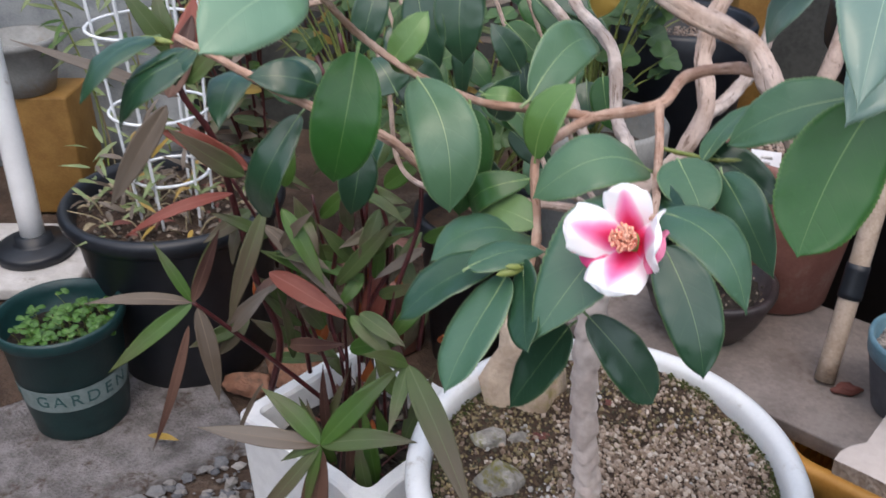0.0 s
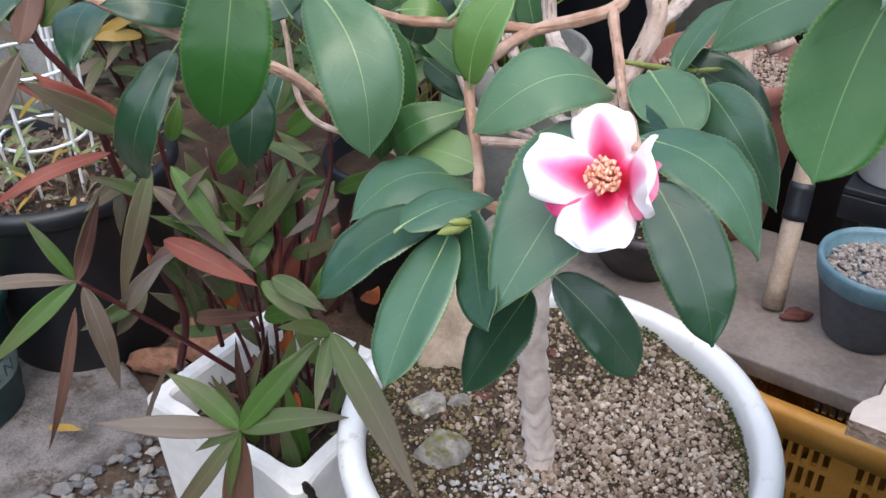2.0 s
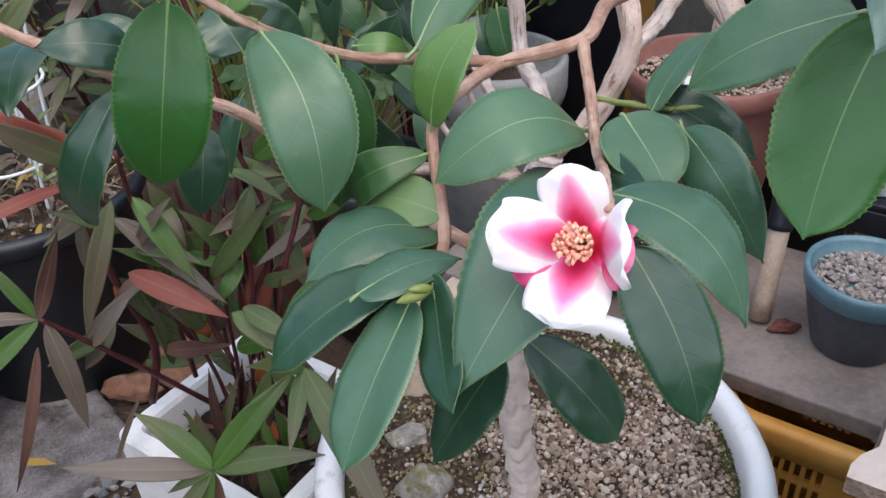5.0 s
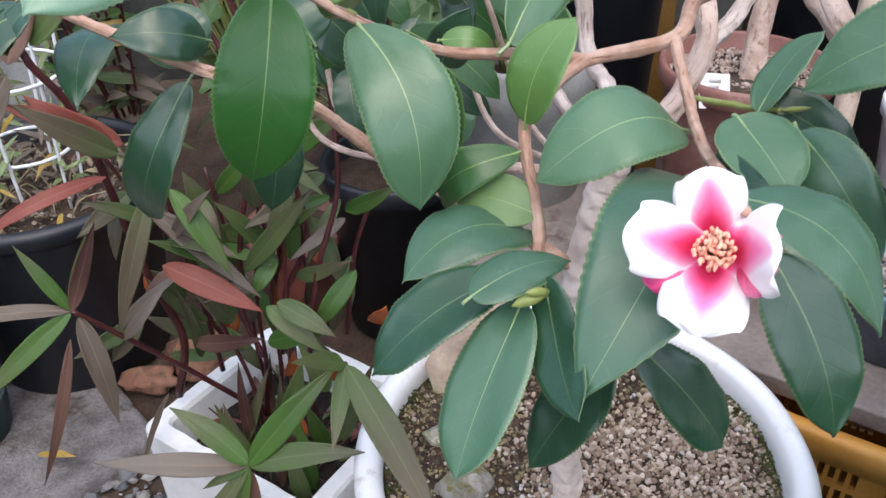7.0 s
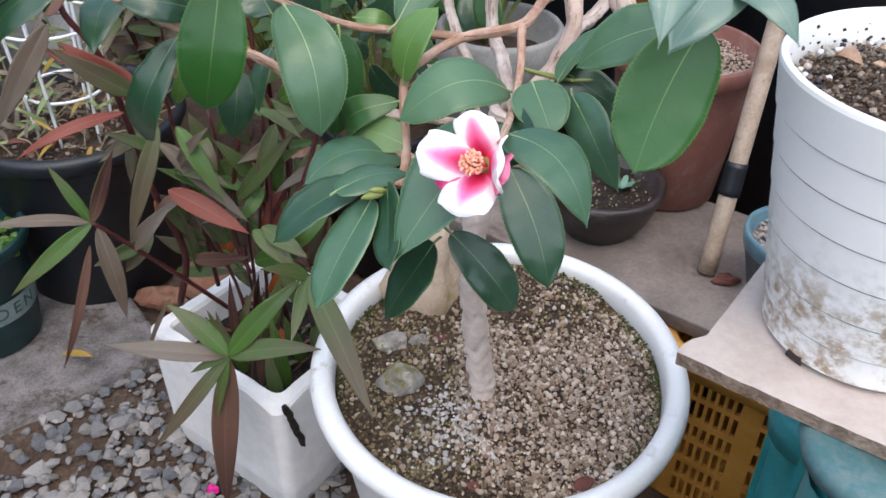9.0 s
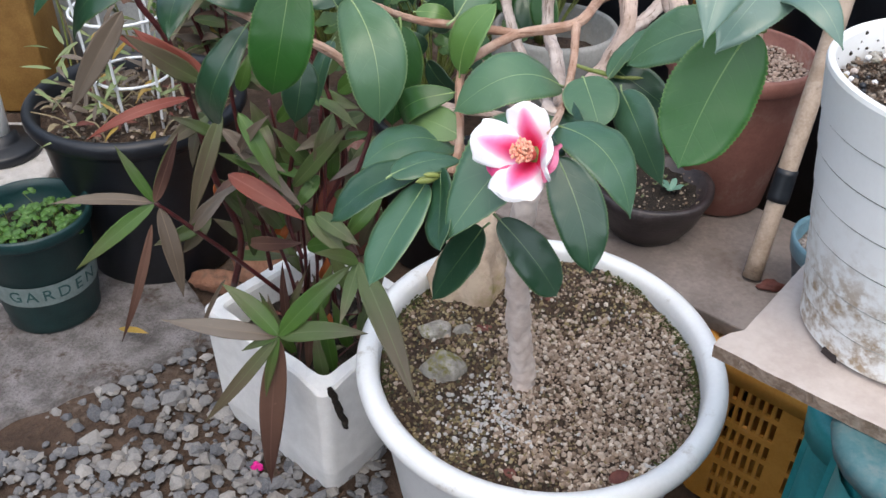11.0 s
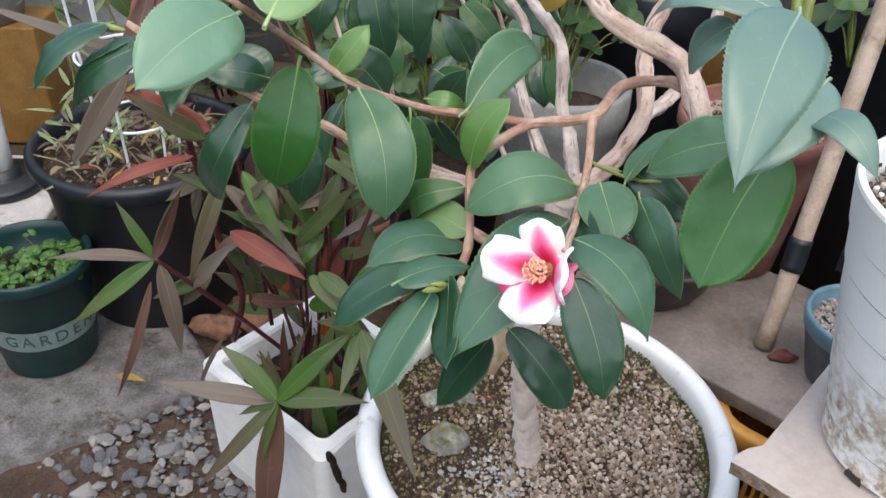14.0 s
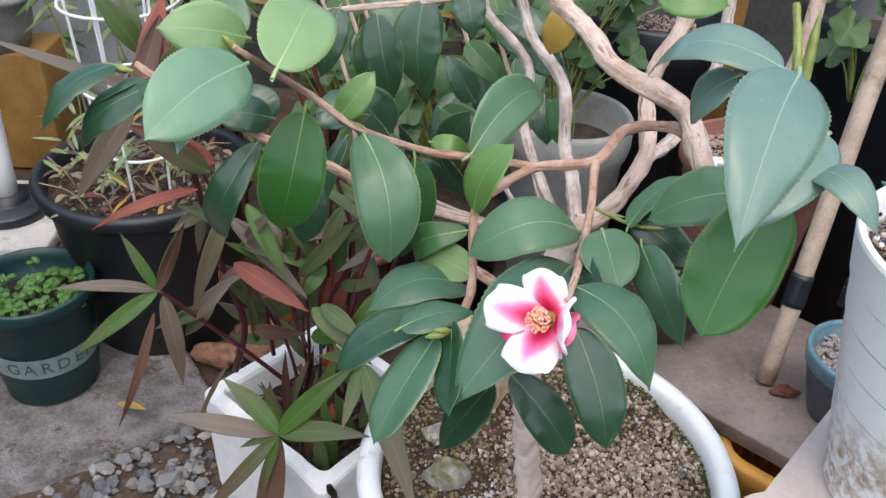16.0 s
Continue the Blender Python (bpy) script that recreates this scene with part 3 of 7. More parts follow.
# ---- ground ----
bm = bmesh.new()
xs = [-40, -8, -3] + [-1.6 + 0.06 * i for i in range(54)] + [3, 8, 40]
ys = [-40, -8, -2] + [0.2 + 0.06 * i for i in range(50)] + [5, 10, 60]
grid = []
for y in ys:
    grid.append([bm.verts.new((x, y, 0.006 * noise.noise((x * 6, y * 6, 0)) + 0.004 * noise.noise((x * 19, y * 19, 3)) - 0.004 if abs(x) < 2 and abs(y - 1.6) < 1.5 else 0)) for x in xs])
for a, b in zip(grid, grid[1:]):
    for i in range(len(xs) - 1):
        bm.faces.new((a[i], a[i + 1], b[i + 1], b[i]))
tagged(part("ground", bm, EARTH, None), "bare brown trodden earth of a plant yard", "ground", kind="structure")

# rough concrete slab under the green pot
SLAB = Matrix.Translation((-0.34, 1.215, 0)) @ Matrix.Rotation(math.atan2(-0.26, -0.40), 4, "Z")
bm = bmesh.new()
nx, ny = 110, 34


def slab_edge(u):
    return 0.018 * noise.noise((u * 5, 0, 7)) + 0.01 * noise.noise((u * 17, 2, 7))


top = []
for i in range(nx + 1):
    col = []
    for j in range(ny + 1):
        u, v = 1.25 * i / nx, -0.36 * j / ny
        if j == 0:
            v += slab_edge(u)
        col.append(bm.verts.new(SLAB @ Vector((u, v, 0.012 + 0.004 * noise.noise((u * 8, v * 8, 1)) + 0.0026 * noise.noise((u * 30, v * 30, 1))))))
    top.append(col)
for a, b in zip(top, top[1:]):
    for j in range(ny):
        bm.faces.new((a[j], a[j + 1], b[j + 1], b[j]))
rim = [c[0] for c in top] + top[-1][1:] + [c[-1] for c in top[::-1]][1:] + top[0][::-1][1:-1]
low = [bm.verts.new((v.co.x, v.co.y, -0.02)) for v in rim]
for i in range(len(rim)):
    k = (i + 1) % len(rim)
    bm.faces.new((rim[i], rim[k], low[k], low[i]))
tagged(part("concrete_slab", bm, CEMENT, None), "rough grey concrete slab lying on bare earth", "slab")

rng = random.Random(4)
spots = []
while len(spots) < 3200:
    x, y = rng.uniform(-1.05, -0.02), rng.uniform(0.45, 1.22)
    q = SLAB.inverted() @ Vector((x, y, 0))
    if q.y < 0.0 and q.x > 0:
        continue
    bare = noise.noise((x * 4, y * 4, 9)) + (0.55 if y > 0.98 + 0.25 * (x + 0.5) else -0.25)
    if rng.random() < bare * 1.6:
        continue
    r = rng.choice((0.004, 0.005, 0.006, 0.008, 0.009, 0.011, 0.014)) * rng.uniform(0.8, 1.2) * (1.4 if rng.random() < 0.04 else 1)
    spots.append((x, y, r * 0.30, r))
ob = pebbles("gravel", spots, GRAVEL, None, "loose blue-grey crushed gravel on brown earth", 0.55)
tagged(ob, category="gravel")

# ---- main pot ----
CX, CY = 0.1905, 0.8005
pot = thing("planter", (CX, CY, 0), "large round white planter with a rolled lip, filled with grit", "planter")
bm = bmesh.new()
prof = [(0, 0), (0.150, 0), (0.158, 0.006), (0.171, 0.06), (0.186, 0.16), (0.200, 0.265), (0.208, 0.325), (0.211, 0.342), (0.2195, 0.349)]
for i in range(13):
    a = math.pi * (-0.45 + 1.3 * i / 12)
    prof.append((0.2200 + 0.0150 * math.cos(a), 0.372 + 0.0150 * math.sin(a)))
prof += [(0.2055, 0.366), (0.2045, 0.345), (0.200, 0.28), (0.18, 0.16), (0, 0.15)]
lathe(bm, prof, 96, (CX, CY, 0), 0.004)
part("body", bm, WHITE_PLASTIC, pot)


def soil_height(x, y):
    return 0.354 + 0.055 * (y - CY) + 0.010 * noise.noise((x * 9, y * 9, 0)) + 0.012 * math.exp(-((x - 0.175) ** 2 + (y - 0.745) ** 2) / 0.004)


bm = bmesh.new()
rings = []
for i in range(15):
    r = 0.2050 * i / 14
    rings.append([bm.verts.new((CX + r * math.cos(a), CY + r * math.sin(a), soil_height(CX + r * math.cos(a), CY + r * math.sin(a)))) for a in (2 * math.pi * j / 60 for j in range(60))] if i else [bm.verts.new((CX, CY, soil_height(CX, CY)))])
for a, b in zip(rings, rings[1:]):
    for j in range(60):
        k = (j + 1) % 60
        bm.faces.new((a[0], b[j], b[k]) if len(a) == 1 else (a[j], b[j], b[k], a[k]))
part("soil", bm, DAMP_SOIL, pot, "coarse grey-brown grit soil")


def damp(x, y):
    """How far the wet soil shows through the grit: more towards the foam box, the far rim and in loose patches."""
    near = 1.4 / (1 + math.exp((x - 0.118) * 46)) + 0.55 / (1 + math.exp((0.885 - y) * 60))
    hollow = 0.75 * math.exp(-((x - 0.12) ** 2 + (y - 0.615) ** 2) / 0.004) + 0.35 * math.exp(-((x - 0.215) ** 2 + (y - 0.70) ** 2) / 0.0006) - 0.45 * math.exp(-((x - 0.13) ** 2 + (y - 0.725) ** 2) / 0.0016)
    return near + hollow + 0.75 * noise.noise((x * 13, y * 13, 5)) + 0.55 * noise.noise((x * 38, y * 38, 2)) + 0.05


def strewn(count, keep, sizes, lift):
    """Grains strewn over the planter's soil, thinned by keep(x, y)."""
    spots = []
    while len(spots) < count:
        r, a = 0.202 * math.sqrt(rng.random()), rng.uniform(0, 2 * math.pi)
        x, y = CX + r * math.cos(a), CY + r * math.sin(a)
        if rng.random() < keep(x, y):
            q = rng.choice(sizes)
            spots.append((x, y, soil_height(x, y) + q * lift, q * rng.uniform(0.85, 1.25)))
    return spots


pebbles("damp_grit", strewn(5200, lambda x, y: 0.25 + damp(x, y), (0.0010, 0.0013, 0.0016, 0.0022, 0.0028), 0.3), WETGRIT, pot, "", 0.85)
pebbles("olive_grit", strewn(1200, lambda x, y: (0.15 + damp(x, y)) * (0.30 + 0.9 * noise.noise((x * 17, y * 17, 9))), (0.0012, 0.0016, 0.0020, 0.0026), 0.5), OLIVEGRIT, pot, "", 0.85)
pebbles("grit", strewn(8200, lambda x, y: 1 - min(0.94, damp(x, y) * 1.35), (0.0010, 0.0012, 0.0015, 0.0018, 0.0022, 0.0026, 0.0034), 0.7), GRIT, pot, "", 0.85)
pebbles("ash_grit", strewn(480, lambda x, y: 0.8 * math.exp(-((x - 0.125) ** 2 + (y - 0.725) ** 2) / 0.0022) + 0.30 * max(0.0, noise.noise((x * 21, y * 21, 14)) - 0.1), (0.0012, 0.0017, 0.0024, 0.0030), 0.9), PALEGRIT, pot, "", 0.85)
pot.rotation_euler = (0.061, 0, 0)  # the planter stands a little askew
# moss in a thin line along the far rim
k = Mat("moss", 0.95)
k.color(k.mix(k.noise(200, 3), (0.03, 0.042, 0.008), (0.085, 0.095, 0.02)))
MOSS = k.m
spots = []
while len(spots) < 900:
    a = rng.uniform(-0.9, 1.0) if rng.random() < 0.75 else rng.uniform(2.2, 3.4)
    if noise.noise((a * 2.5, 0, 3)) < -0.15:
        continue
    r = 0.2035 - abs(rng.gauss(0, 0.008))
    x, y = CX + r * math.cos(a), CY + r * math.sin(a)
    spots.append((x, y, soil_height(x, y) + 0.001 + rng.uniform(0, 0.006), rng.uniform(0.0009, 0.0021)))
pebbles("moss", spots, MOSS, pot, "thin green moss", 0.6)


def rock(name, at, size, seed, material, label, group=""):
    bm = bmesh.new()
    rock_mesh(bm, at, size, seed, 3, 0.55)
    return tagged(part(name, bm, material, None), label, "stone", group)


def stone(at, size, seed, label):
    """A broken stone: a hull of scattered points with worn edges."""
    rg = random.Random(seed)
    bm = bmesh.new()
    for _ in range(16):
        d = Vector((rg.gauss(0, 1), rg.gauss(0, 1), rg.gauss(0, 1))).normalized()
        bm.verts.new((at[0] + d.x * size[0], at[1] + d.y * size[1], at[2] + d.z * size[2]))
    made = bmesh.ops.convex_hull(bm, input=bm.verts)
    bmesh.ops.delete(bm, geom=[g for g in made["geom_interior"] if isinstance(g, bmesh.types.BMVert)], context="VERTS")
    bmesh.ops.bevel(bm, geom=bm.edges[:], offset=min(size) * 0.10, segments=2, affect="EDGES", profile=0.6)
    bmesh.ops.subdivide_edges(bm, edges=bm.edges[:], cuts=1)
    for v in bm.verts:
        v.co += Vector((1, 1, 1)) * 0.0012 * noise.noise(v.co * 120)
    return tagged(part("stone", bm, ROCK, None, smooth=False), label, "stone", "stones on the grit")


stone((0.066, 0.772, 0.364), (0.034, 0.025, 0.024), 3, "grey-green mossy stone on the grit")
stone((0.056, 0.835, 0.364), (0.027, 0.020, 0.017), 8, "dark grey stone half sunk in soil")
stone((0.092, 0.838, 0.362), (0.018, 0.014, 0.013), 12, "small dark stone half sunk in soil")
rock("mossy_rock", (0.104, 0.920, 0.405), (0.046, 0.030, 0.092), 5, MOSSROCK, "upright pale rock with yellow-green moss at its foot")

# ---- foam box with the bronze plant ----
BOX = turned(-0.316, 1.03)
foam = thing("foam_box", (-0.10, 1.03, 0), "square white foam box with a chipped corner, used as planter", "planter box")
bm = bmesh.new()
LX, LY, HZ, WALL = 0.285, 0.255, 0.242, 0.026


def box_ring(inset, z, r, n=7, rag=0.0):
    pts = []
    for cx, cy, a0 in ((LX - inset - r, inset + r, -math.pi / 2), (LX - inset - r, LY - inset - r, 0), (inset + r, LY - inset - r, math.pi / 2), (inset + r, inset + r, math.pi)):
        for i in range(n):
            a = a0 + math.pi / 2 * i / (n - 1)
            pts.append((cx + r * math.cos(a), cy + r * math.sin(a)))
    dense = []
    for i, p in enumerate(pts):
        q = pts[(i + 1) % len(pts)]
        m = 12 if math.dist(p, q) > 0.05 else 1
        for j in range(m):
            dense.append((p[0] + (q[0] - p[0]) * j / m, p[1] + (q[1] - p[1]) * j / m))
    out = []
    for x, y in dense:
        chip = 0.013 * math.exp(-((x - LX) ** 2 + y ** 2) / 0.0012) if rag else 0
        w = rag * noise.noise((x * 40, y * 40, z * 10))
        out.append(bm.verts.new(BOX @ Vector((x + w, y + w, z - chip + w))))
    return out


levels = [box_ring(0.012, 0, 0.02), box_ring(0.004, 0.05, 0.018), box_ring(0.0, 0.226, 0.018), box_ring(0.0005, 0.238, 0.018, 7, 0.0016), box_ring(0.004, 0.242, 0.019, 7, 0.0016), box_ring(WALL - 0.004, 0.242, 0.018, 7, 0.0016), box_ring(WALL, 0.236, 0.014, 7, 0.0016), box_ring(WALL + 0.005, 0.17, 0.014)]
for a, b in zip(levels, levels[1:]):
    for i in range(len(a)):
        j = (i + 1) % len(a)
        bm.faces.new((a[i], a[j], b[j], b[i]))
bm.faces.new(levels[0][::-1])
part("shell", bm, STYRO, foam, smooth=False)
bm = bmesh.new()
last = box_ring(WALL, 0.186, 0.014)
mid = bm.verts.new(BOX @ Vector((LX / 2, LY / 2, 0.195)))
for i in range(len(last)):
    bm.faces.new((last[i], last[(i + 1) % len(last)], mid))
bmesh.ops.subdivide_edges(bm, edges=bm.edges[:], cuts=3)
for v in bm.verts:
    v.co.z += 0.007 * noise.noise(v.co * 40)
part("soil", bm, DARK_SOIL, foam, "dark crumbly soil")
# litter on the soil of the box
rl = random.Random(17)
for i in range(60):
    b = BOX @ Vector((rl.uniform(0.05, LX - 0.05), rl.uniform(0.05, LY - 0.05), 0.196))
    a = rl.uniform(0, 6.283)
    d = Vector((math.cos(a), math.sin(a), rl.uniform(0.0, 0.25))) * rl.uniform(0.02, 0.05)
    if i % 3:
        lance(foam, rl.choice((RUSTLEAF, BROWNLEAF, OLIVELEAF, DRYLEAF)), b, b + d, rl.uniform(0.006, 0.012), (0, -0.2, 1), 0.004, 0.3, "litter_leaf")
    else:
        bm = bmesh.new()
        tube(bm, [b, b + d * 0.8 + Vector((0, 0, 0.008)), b + d * 1.8], (0.0013, 0.0009), 5, 0.1, 3)
        part("litter_twig", bm, MAROON, foam)
# dark crust that has run down the chipped corner
bm = bmesh.new()
pts = [BOX @ Vector((LX + 0.001 + 0.002 * noise.noise((i * 0.7, 0, 0)), 0.013 + 0.0020 * i + 0.003 * noise.noise((0, i * 0.5, 0)), 0.242 - 0.0075 * i)) for i in range(15)]
tube(bm, pts, (0.004, 0.0055, 0.0045, 0.0058, 0.0045, 0.0055, 0.002), 16, 0.3, 6)
part("crust", bm, DARK_SOIL, foam, "black crust of dried dirt")

camellia = thing("camellia", (0.175, 0.747, 0.345), "camellia shrub with glossy dark leaves and one pink-and-white flower", "camellia shrub")
bronze = thing("bronze_plant", (-0.08, 1.05, 0.175), "bronze-leaved bushy plant with maroon stems and narrow leaves", "plant")
# camellia wood
limb("trunk", camellia, TRUNKBARK, .0150, .0118, (0.172, 0.747, 0.325), (0.165, 0.742, 0.380), (0.150, 0.722, 0.500), (0.143, 0.702, 0.620), (0.152, 0.693, 0.720), (0.164, 0.692, 0.772))
limb("branch", camellia, BARK, .0068, .0084, (0.112, 0.740, 1.001), (0.134, 0.720, 0.976), (0.155, 0.680, 0.965), (0.176, 0.641, 0.949), (0.225, 0.628, 0.926), (0.234, 0.584, 0.904), (0.247, 0.560, 0.875))
limb("branch", camellia, TWIG, .0046, .0031, (0.236, 0.600, 0.909), (0.224, 0.640, 0.904), (0.192, 0.657, 0.892), (0.164, 0.620, 0.883), (0.120, 0.634, 0.867), (0.090, 0.604, 0.865), (0.072, 0.585, 0.853), (0.071, 0.542, 0.818), (0.064, 0.515, 0.806))
limb("branch", camellia, TWIG, .0036, .0018, (0.120, 0.634, 0.867), (0.080, 0.632, 0.874), (0.034, 0.626, 0.882), (-0.015, 0.591, 0.916), (-0.051, 0.585, 0.945), (-0.072, 0.524, 0.992), (-0.082, 0.512, 1.006))
limb("twig", camellia, TWIG, .0032, .0022, (0.164, 0.620, 0.883), (0.158, 0.580, 0.868), (0.147, 0.530, 0.865), (0.133, 0.470, 0.878), (0.123, 0.432, 0.887))
limb("twig", camellia, GREENSTEM, .0016, .0012, (0.160, 0.575, 0.867), (0.175, 0.548, 0.873), (0.188, 0.535, 0.876))
limb("branch", camellia, PALEBARK, .0066, .0046, (0.170, 0.692, 0.775), (0.168, 0.740, 0.800), (0.164, 0.779, 0.811), (0.159, 0.807, 0.866), (0.130, 0.854, 0.895), (0.120, 0.870, 0.921), (0.106, 0.880, 0.956))
limb("branch", camellia, PALEBARK, .0054, .0040, (0.165, 0.700, 0.760), (0.145, 0.770, 0.775), (0.125, 0.820, 0.820), (0.128, 0.840, 0.869), (0.088, 0.860, 0.912), (0.049, 0.880, 0.943))
limb("branch", camellia, BARK, .0082, .0066, (0.168, 0.692, 0.775), (0.197, 0.700, 0.793), (0.227, 0.715, 0.838), (0.226, 0.742, 0.877), (0.231, 0.750, 0.909), (0.251, 0.760, 0.948), (0.253, 0.770, 0.984))
limb("branch", camellia, PALEBARK, .0060, .0045, (0.227, 0.715, 0.838), (0.250, 0.730, 0.848), (0.274, 0.745, 0.876), (0.287, 0.760, 0.921), (0.289, 0.770, 0.985))
limb("branch", camellia, TWIG, .0052, .003, (0.150, 0.695, 0.668), (0.099, 0.700, 0.706), (0.017, 0.700, 0.768), (-0.020, 0.697, 0.802), (-0.046, 0.690, 0.828), (-0.108, 0.690, 0.856), (-0.165, 0.700, 0.883), (-0.194, 0.710, 0.895), (-0.223, 0.735, 0.899))
limb("twig", camellia, BARK, .0035, .003, (0.145, 0.850, 0.950), (0.039, 0.860, 0.927), (-0.062, 0.870, 0.909), (-0.132, 0.880, 0.890))
limb("bud_stem", camellia, GREENSTEM, .003, .002, (0.247, 0.450, 0.947), (0.232, 0.455, 1.025), (0.233, 0.470, 1.042), (0.232, 0.480, 1.055))
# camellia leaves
leaf(camellia, SOFTSHEEN, (0.0457, 0.4660, 0.8284), (0.0056, 0.4131, 0.7813), 0.0364, (-0.47, -0.36, 0.81), 0.0015, 0.07, 0.007, b=0.56, drop=0.062)
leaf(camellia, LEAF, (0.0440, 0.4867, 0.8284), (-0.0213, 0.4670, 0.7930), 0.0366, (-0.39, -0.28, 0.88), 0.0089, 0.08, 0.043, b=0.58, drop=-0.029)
leaf(camellia, SOFTSHEEN, (0.0666, 0.5442, 0.8129), (-0.0027, 0.5121, 0.8143), 0.0413, (0.08, -0.14, 0.99), 0.0123, -0.11, 0.155, b=0.71, drop=0.050)
leaf(camellia, SOFTSHEEN, (0.0223, 0.4618, 0.8373), (0.0717, 0.4824, 0.8377), 0.0255, (0.06, -0.16, 0.98), 0.0048, -0.11, -0.050, b=0.91, drop=0.035)
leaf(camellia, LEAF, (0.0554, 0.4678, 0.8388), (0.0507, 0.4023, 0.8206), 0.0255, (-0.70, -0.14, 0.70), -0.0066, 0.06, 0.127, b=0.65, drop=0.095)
leaf(camellia, SOFTSHEEN, (0.1398, 0.5255, 0.8482), (0.0570, 0.4123, 0.8297), 0.0625, (-0.03, -0.14, 0.99), 0.0251, 0.06, -0.161, b=0.72, drop=0.113)
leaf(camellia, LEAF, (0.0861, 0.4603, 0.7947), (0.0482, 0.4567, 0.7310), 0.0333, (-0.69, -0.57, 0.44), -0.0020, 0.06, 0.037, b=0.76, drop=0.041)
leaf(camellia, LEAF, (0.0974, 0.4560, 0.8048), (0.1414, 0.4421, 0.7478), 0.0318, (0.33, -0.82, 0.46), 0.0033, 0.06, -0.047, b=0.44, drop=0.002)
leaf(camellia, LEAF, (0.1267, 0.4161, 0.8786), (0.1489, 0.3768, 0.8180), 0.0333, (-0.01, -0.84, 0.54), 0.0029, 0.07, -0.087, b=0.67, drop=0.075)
leaf(camellia, SOFTSHEEN, (0.1326, 0.4590, 0.8770), (0.1757, 0.4047, 0.8440), 0.0402, (0.14, -0.43, 0.89), 0.0162, -0.06, -0.089, b=0.90, drop=0.057)
leaf(camellia, SHEENLEAF, (0.1553, 0.5149, 0.8853), (0.1611, 0.4658, 0.8722), 0.0378, (-0.16, -0.27, 0.95), 0.0018, 0.06, 0.001, b=0.68, drop=0.035)
leaf(camellia, SOFTSHEEN, (0.1805, 0.5046, 0.8803), (0.2036, 0.4547, 0.8337), 0.0308, (-0.64, -0.66, 0.39), 0.0111, -0.06, -0.177, b=0.92, drop=0.095)
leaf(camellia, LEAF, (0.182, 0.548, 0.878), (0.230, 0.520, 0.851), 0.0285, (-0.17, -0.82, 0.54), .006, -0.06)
leaf(camellia, SHEENLEAF, (0.1459, 0.5516, 0.8611), (0.0667, 0.5270, 0.8575), 0.0454, (0.09, -0.43, 0.90), 0.0235, -0.06, 0.003, b=0.49, drop=0.102)
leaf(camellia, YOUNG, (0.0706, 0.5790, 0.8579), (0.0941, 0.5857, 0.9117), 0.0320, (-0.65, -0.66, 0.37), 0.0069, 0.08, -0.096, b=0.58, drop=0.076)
leaf(camellia, SHEENLEAF, (0.0679, 0.6093, 0.8899), (0.1345, 0.6884, 0.9108), 0.0392, (0.50, -0.59, 0.63), 0.0148, 0.06, -0.278, b=0.75, drop=0.122)
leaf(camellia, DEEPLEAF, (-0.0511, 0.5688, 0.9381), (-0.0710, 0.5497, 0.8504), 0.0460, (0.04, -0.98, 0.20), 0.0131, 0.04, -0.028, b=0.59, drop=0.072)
leaf(camellia, SHEENLEAF, (-0.0125, 0.5881, 0.9136), (0.0093, 0.5317, 0.8404), 0.0465, (-0.05, -0.80, 0.60), 0.0142, -0.03, -0.206, b=0.52, drop=0.130)
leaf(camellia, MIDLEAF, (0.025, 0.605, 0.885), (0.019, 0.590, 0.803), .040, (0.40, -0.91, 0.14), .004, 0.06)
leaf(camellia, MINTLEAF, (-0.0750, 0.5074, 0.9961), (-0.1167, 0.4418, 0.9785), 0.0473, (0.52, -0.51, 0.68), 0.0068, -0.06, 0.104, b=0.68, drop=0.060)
leaf(camellia, LIMELEAF, (-0.0524, 0.4913, 1.0016), (-0.0434, 0.5866, 1.0159), 0.0465, (0.39, -0.17, 0.90), 0.0080, -0.03, 0.019, b=0.69, drop=0.060)
leaf(camellia, LIMELEAF, (-0.077, 0.528, 1.005), (-0.122, 0.502, 1.019), .034, (0.60, -0.72, 0.33), .006, -0.06)
leaf(camellia, SHEENLEAF, (-0.079, 0.530, 1.007), (-0.114, 0.560, 1.026), .032, (-0.11, -0.62, 0.78), .004, 0.06)
leaf(camellia, LEAF, (-0.2387, 0.7258, 0.9023), (-0.2942, 0.6791, 0.8637), 0.0356, (-0.32, -0.35, 0.88), 0.0138, -0.14, -0.066, b=0.73, drop=0.060)
leaf(camellia, LEAF, (-0.2013, 0.7021, 0.8945), (-0.2761, 0.6926, 0.8378), 0.0424, (-0.45, -0.56, 0.69), 0.0140, -0.14, -0.053, b=1.00, drop=0.127)
leaf(camellia, LEAF, (-0.210, 0.710, 0.894), (-0.258, 0.700, 0.870), 0.0171, (0.44, -0.66, -0.61), .004, 0.06)
leaf(camellia, LEAF, (-0.198, 0.700, 0.898), (-0.217, 0.690, 0.873), 0.0209, (-0.49, -0.61, 0.62), .004, 0.06)
leaf(camellia, LEAF, (-0.1197, 0.7122, 0.8381), (-0.1664, 0.7074, 0.7414), 0.0395, (-0.51, -0.81, 0.29), 0.0233, 0.06, -0.141, b=0.43, drop=0.088)
leaf(camellia, LEAF, (-0.062, 0.660, 0.831), (-0.073, 0.650, 0.773), 0.0323, (0.07, -0.98, 0.16), .004, 0.06)
leaf(camellia, LEAF, (-0.1687, 0.7770, 0.8561), (-0.1864, 0.6928, 0.8389), 0.0422, (-0.12, -0.17, 0.98), 0.0158, -0.06, 0.029, b=0.75, drop=0.083)
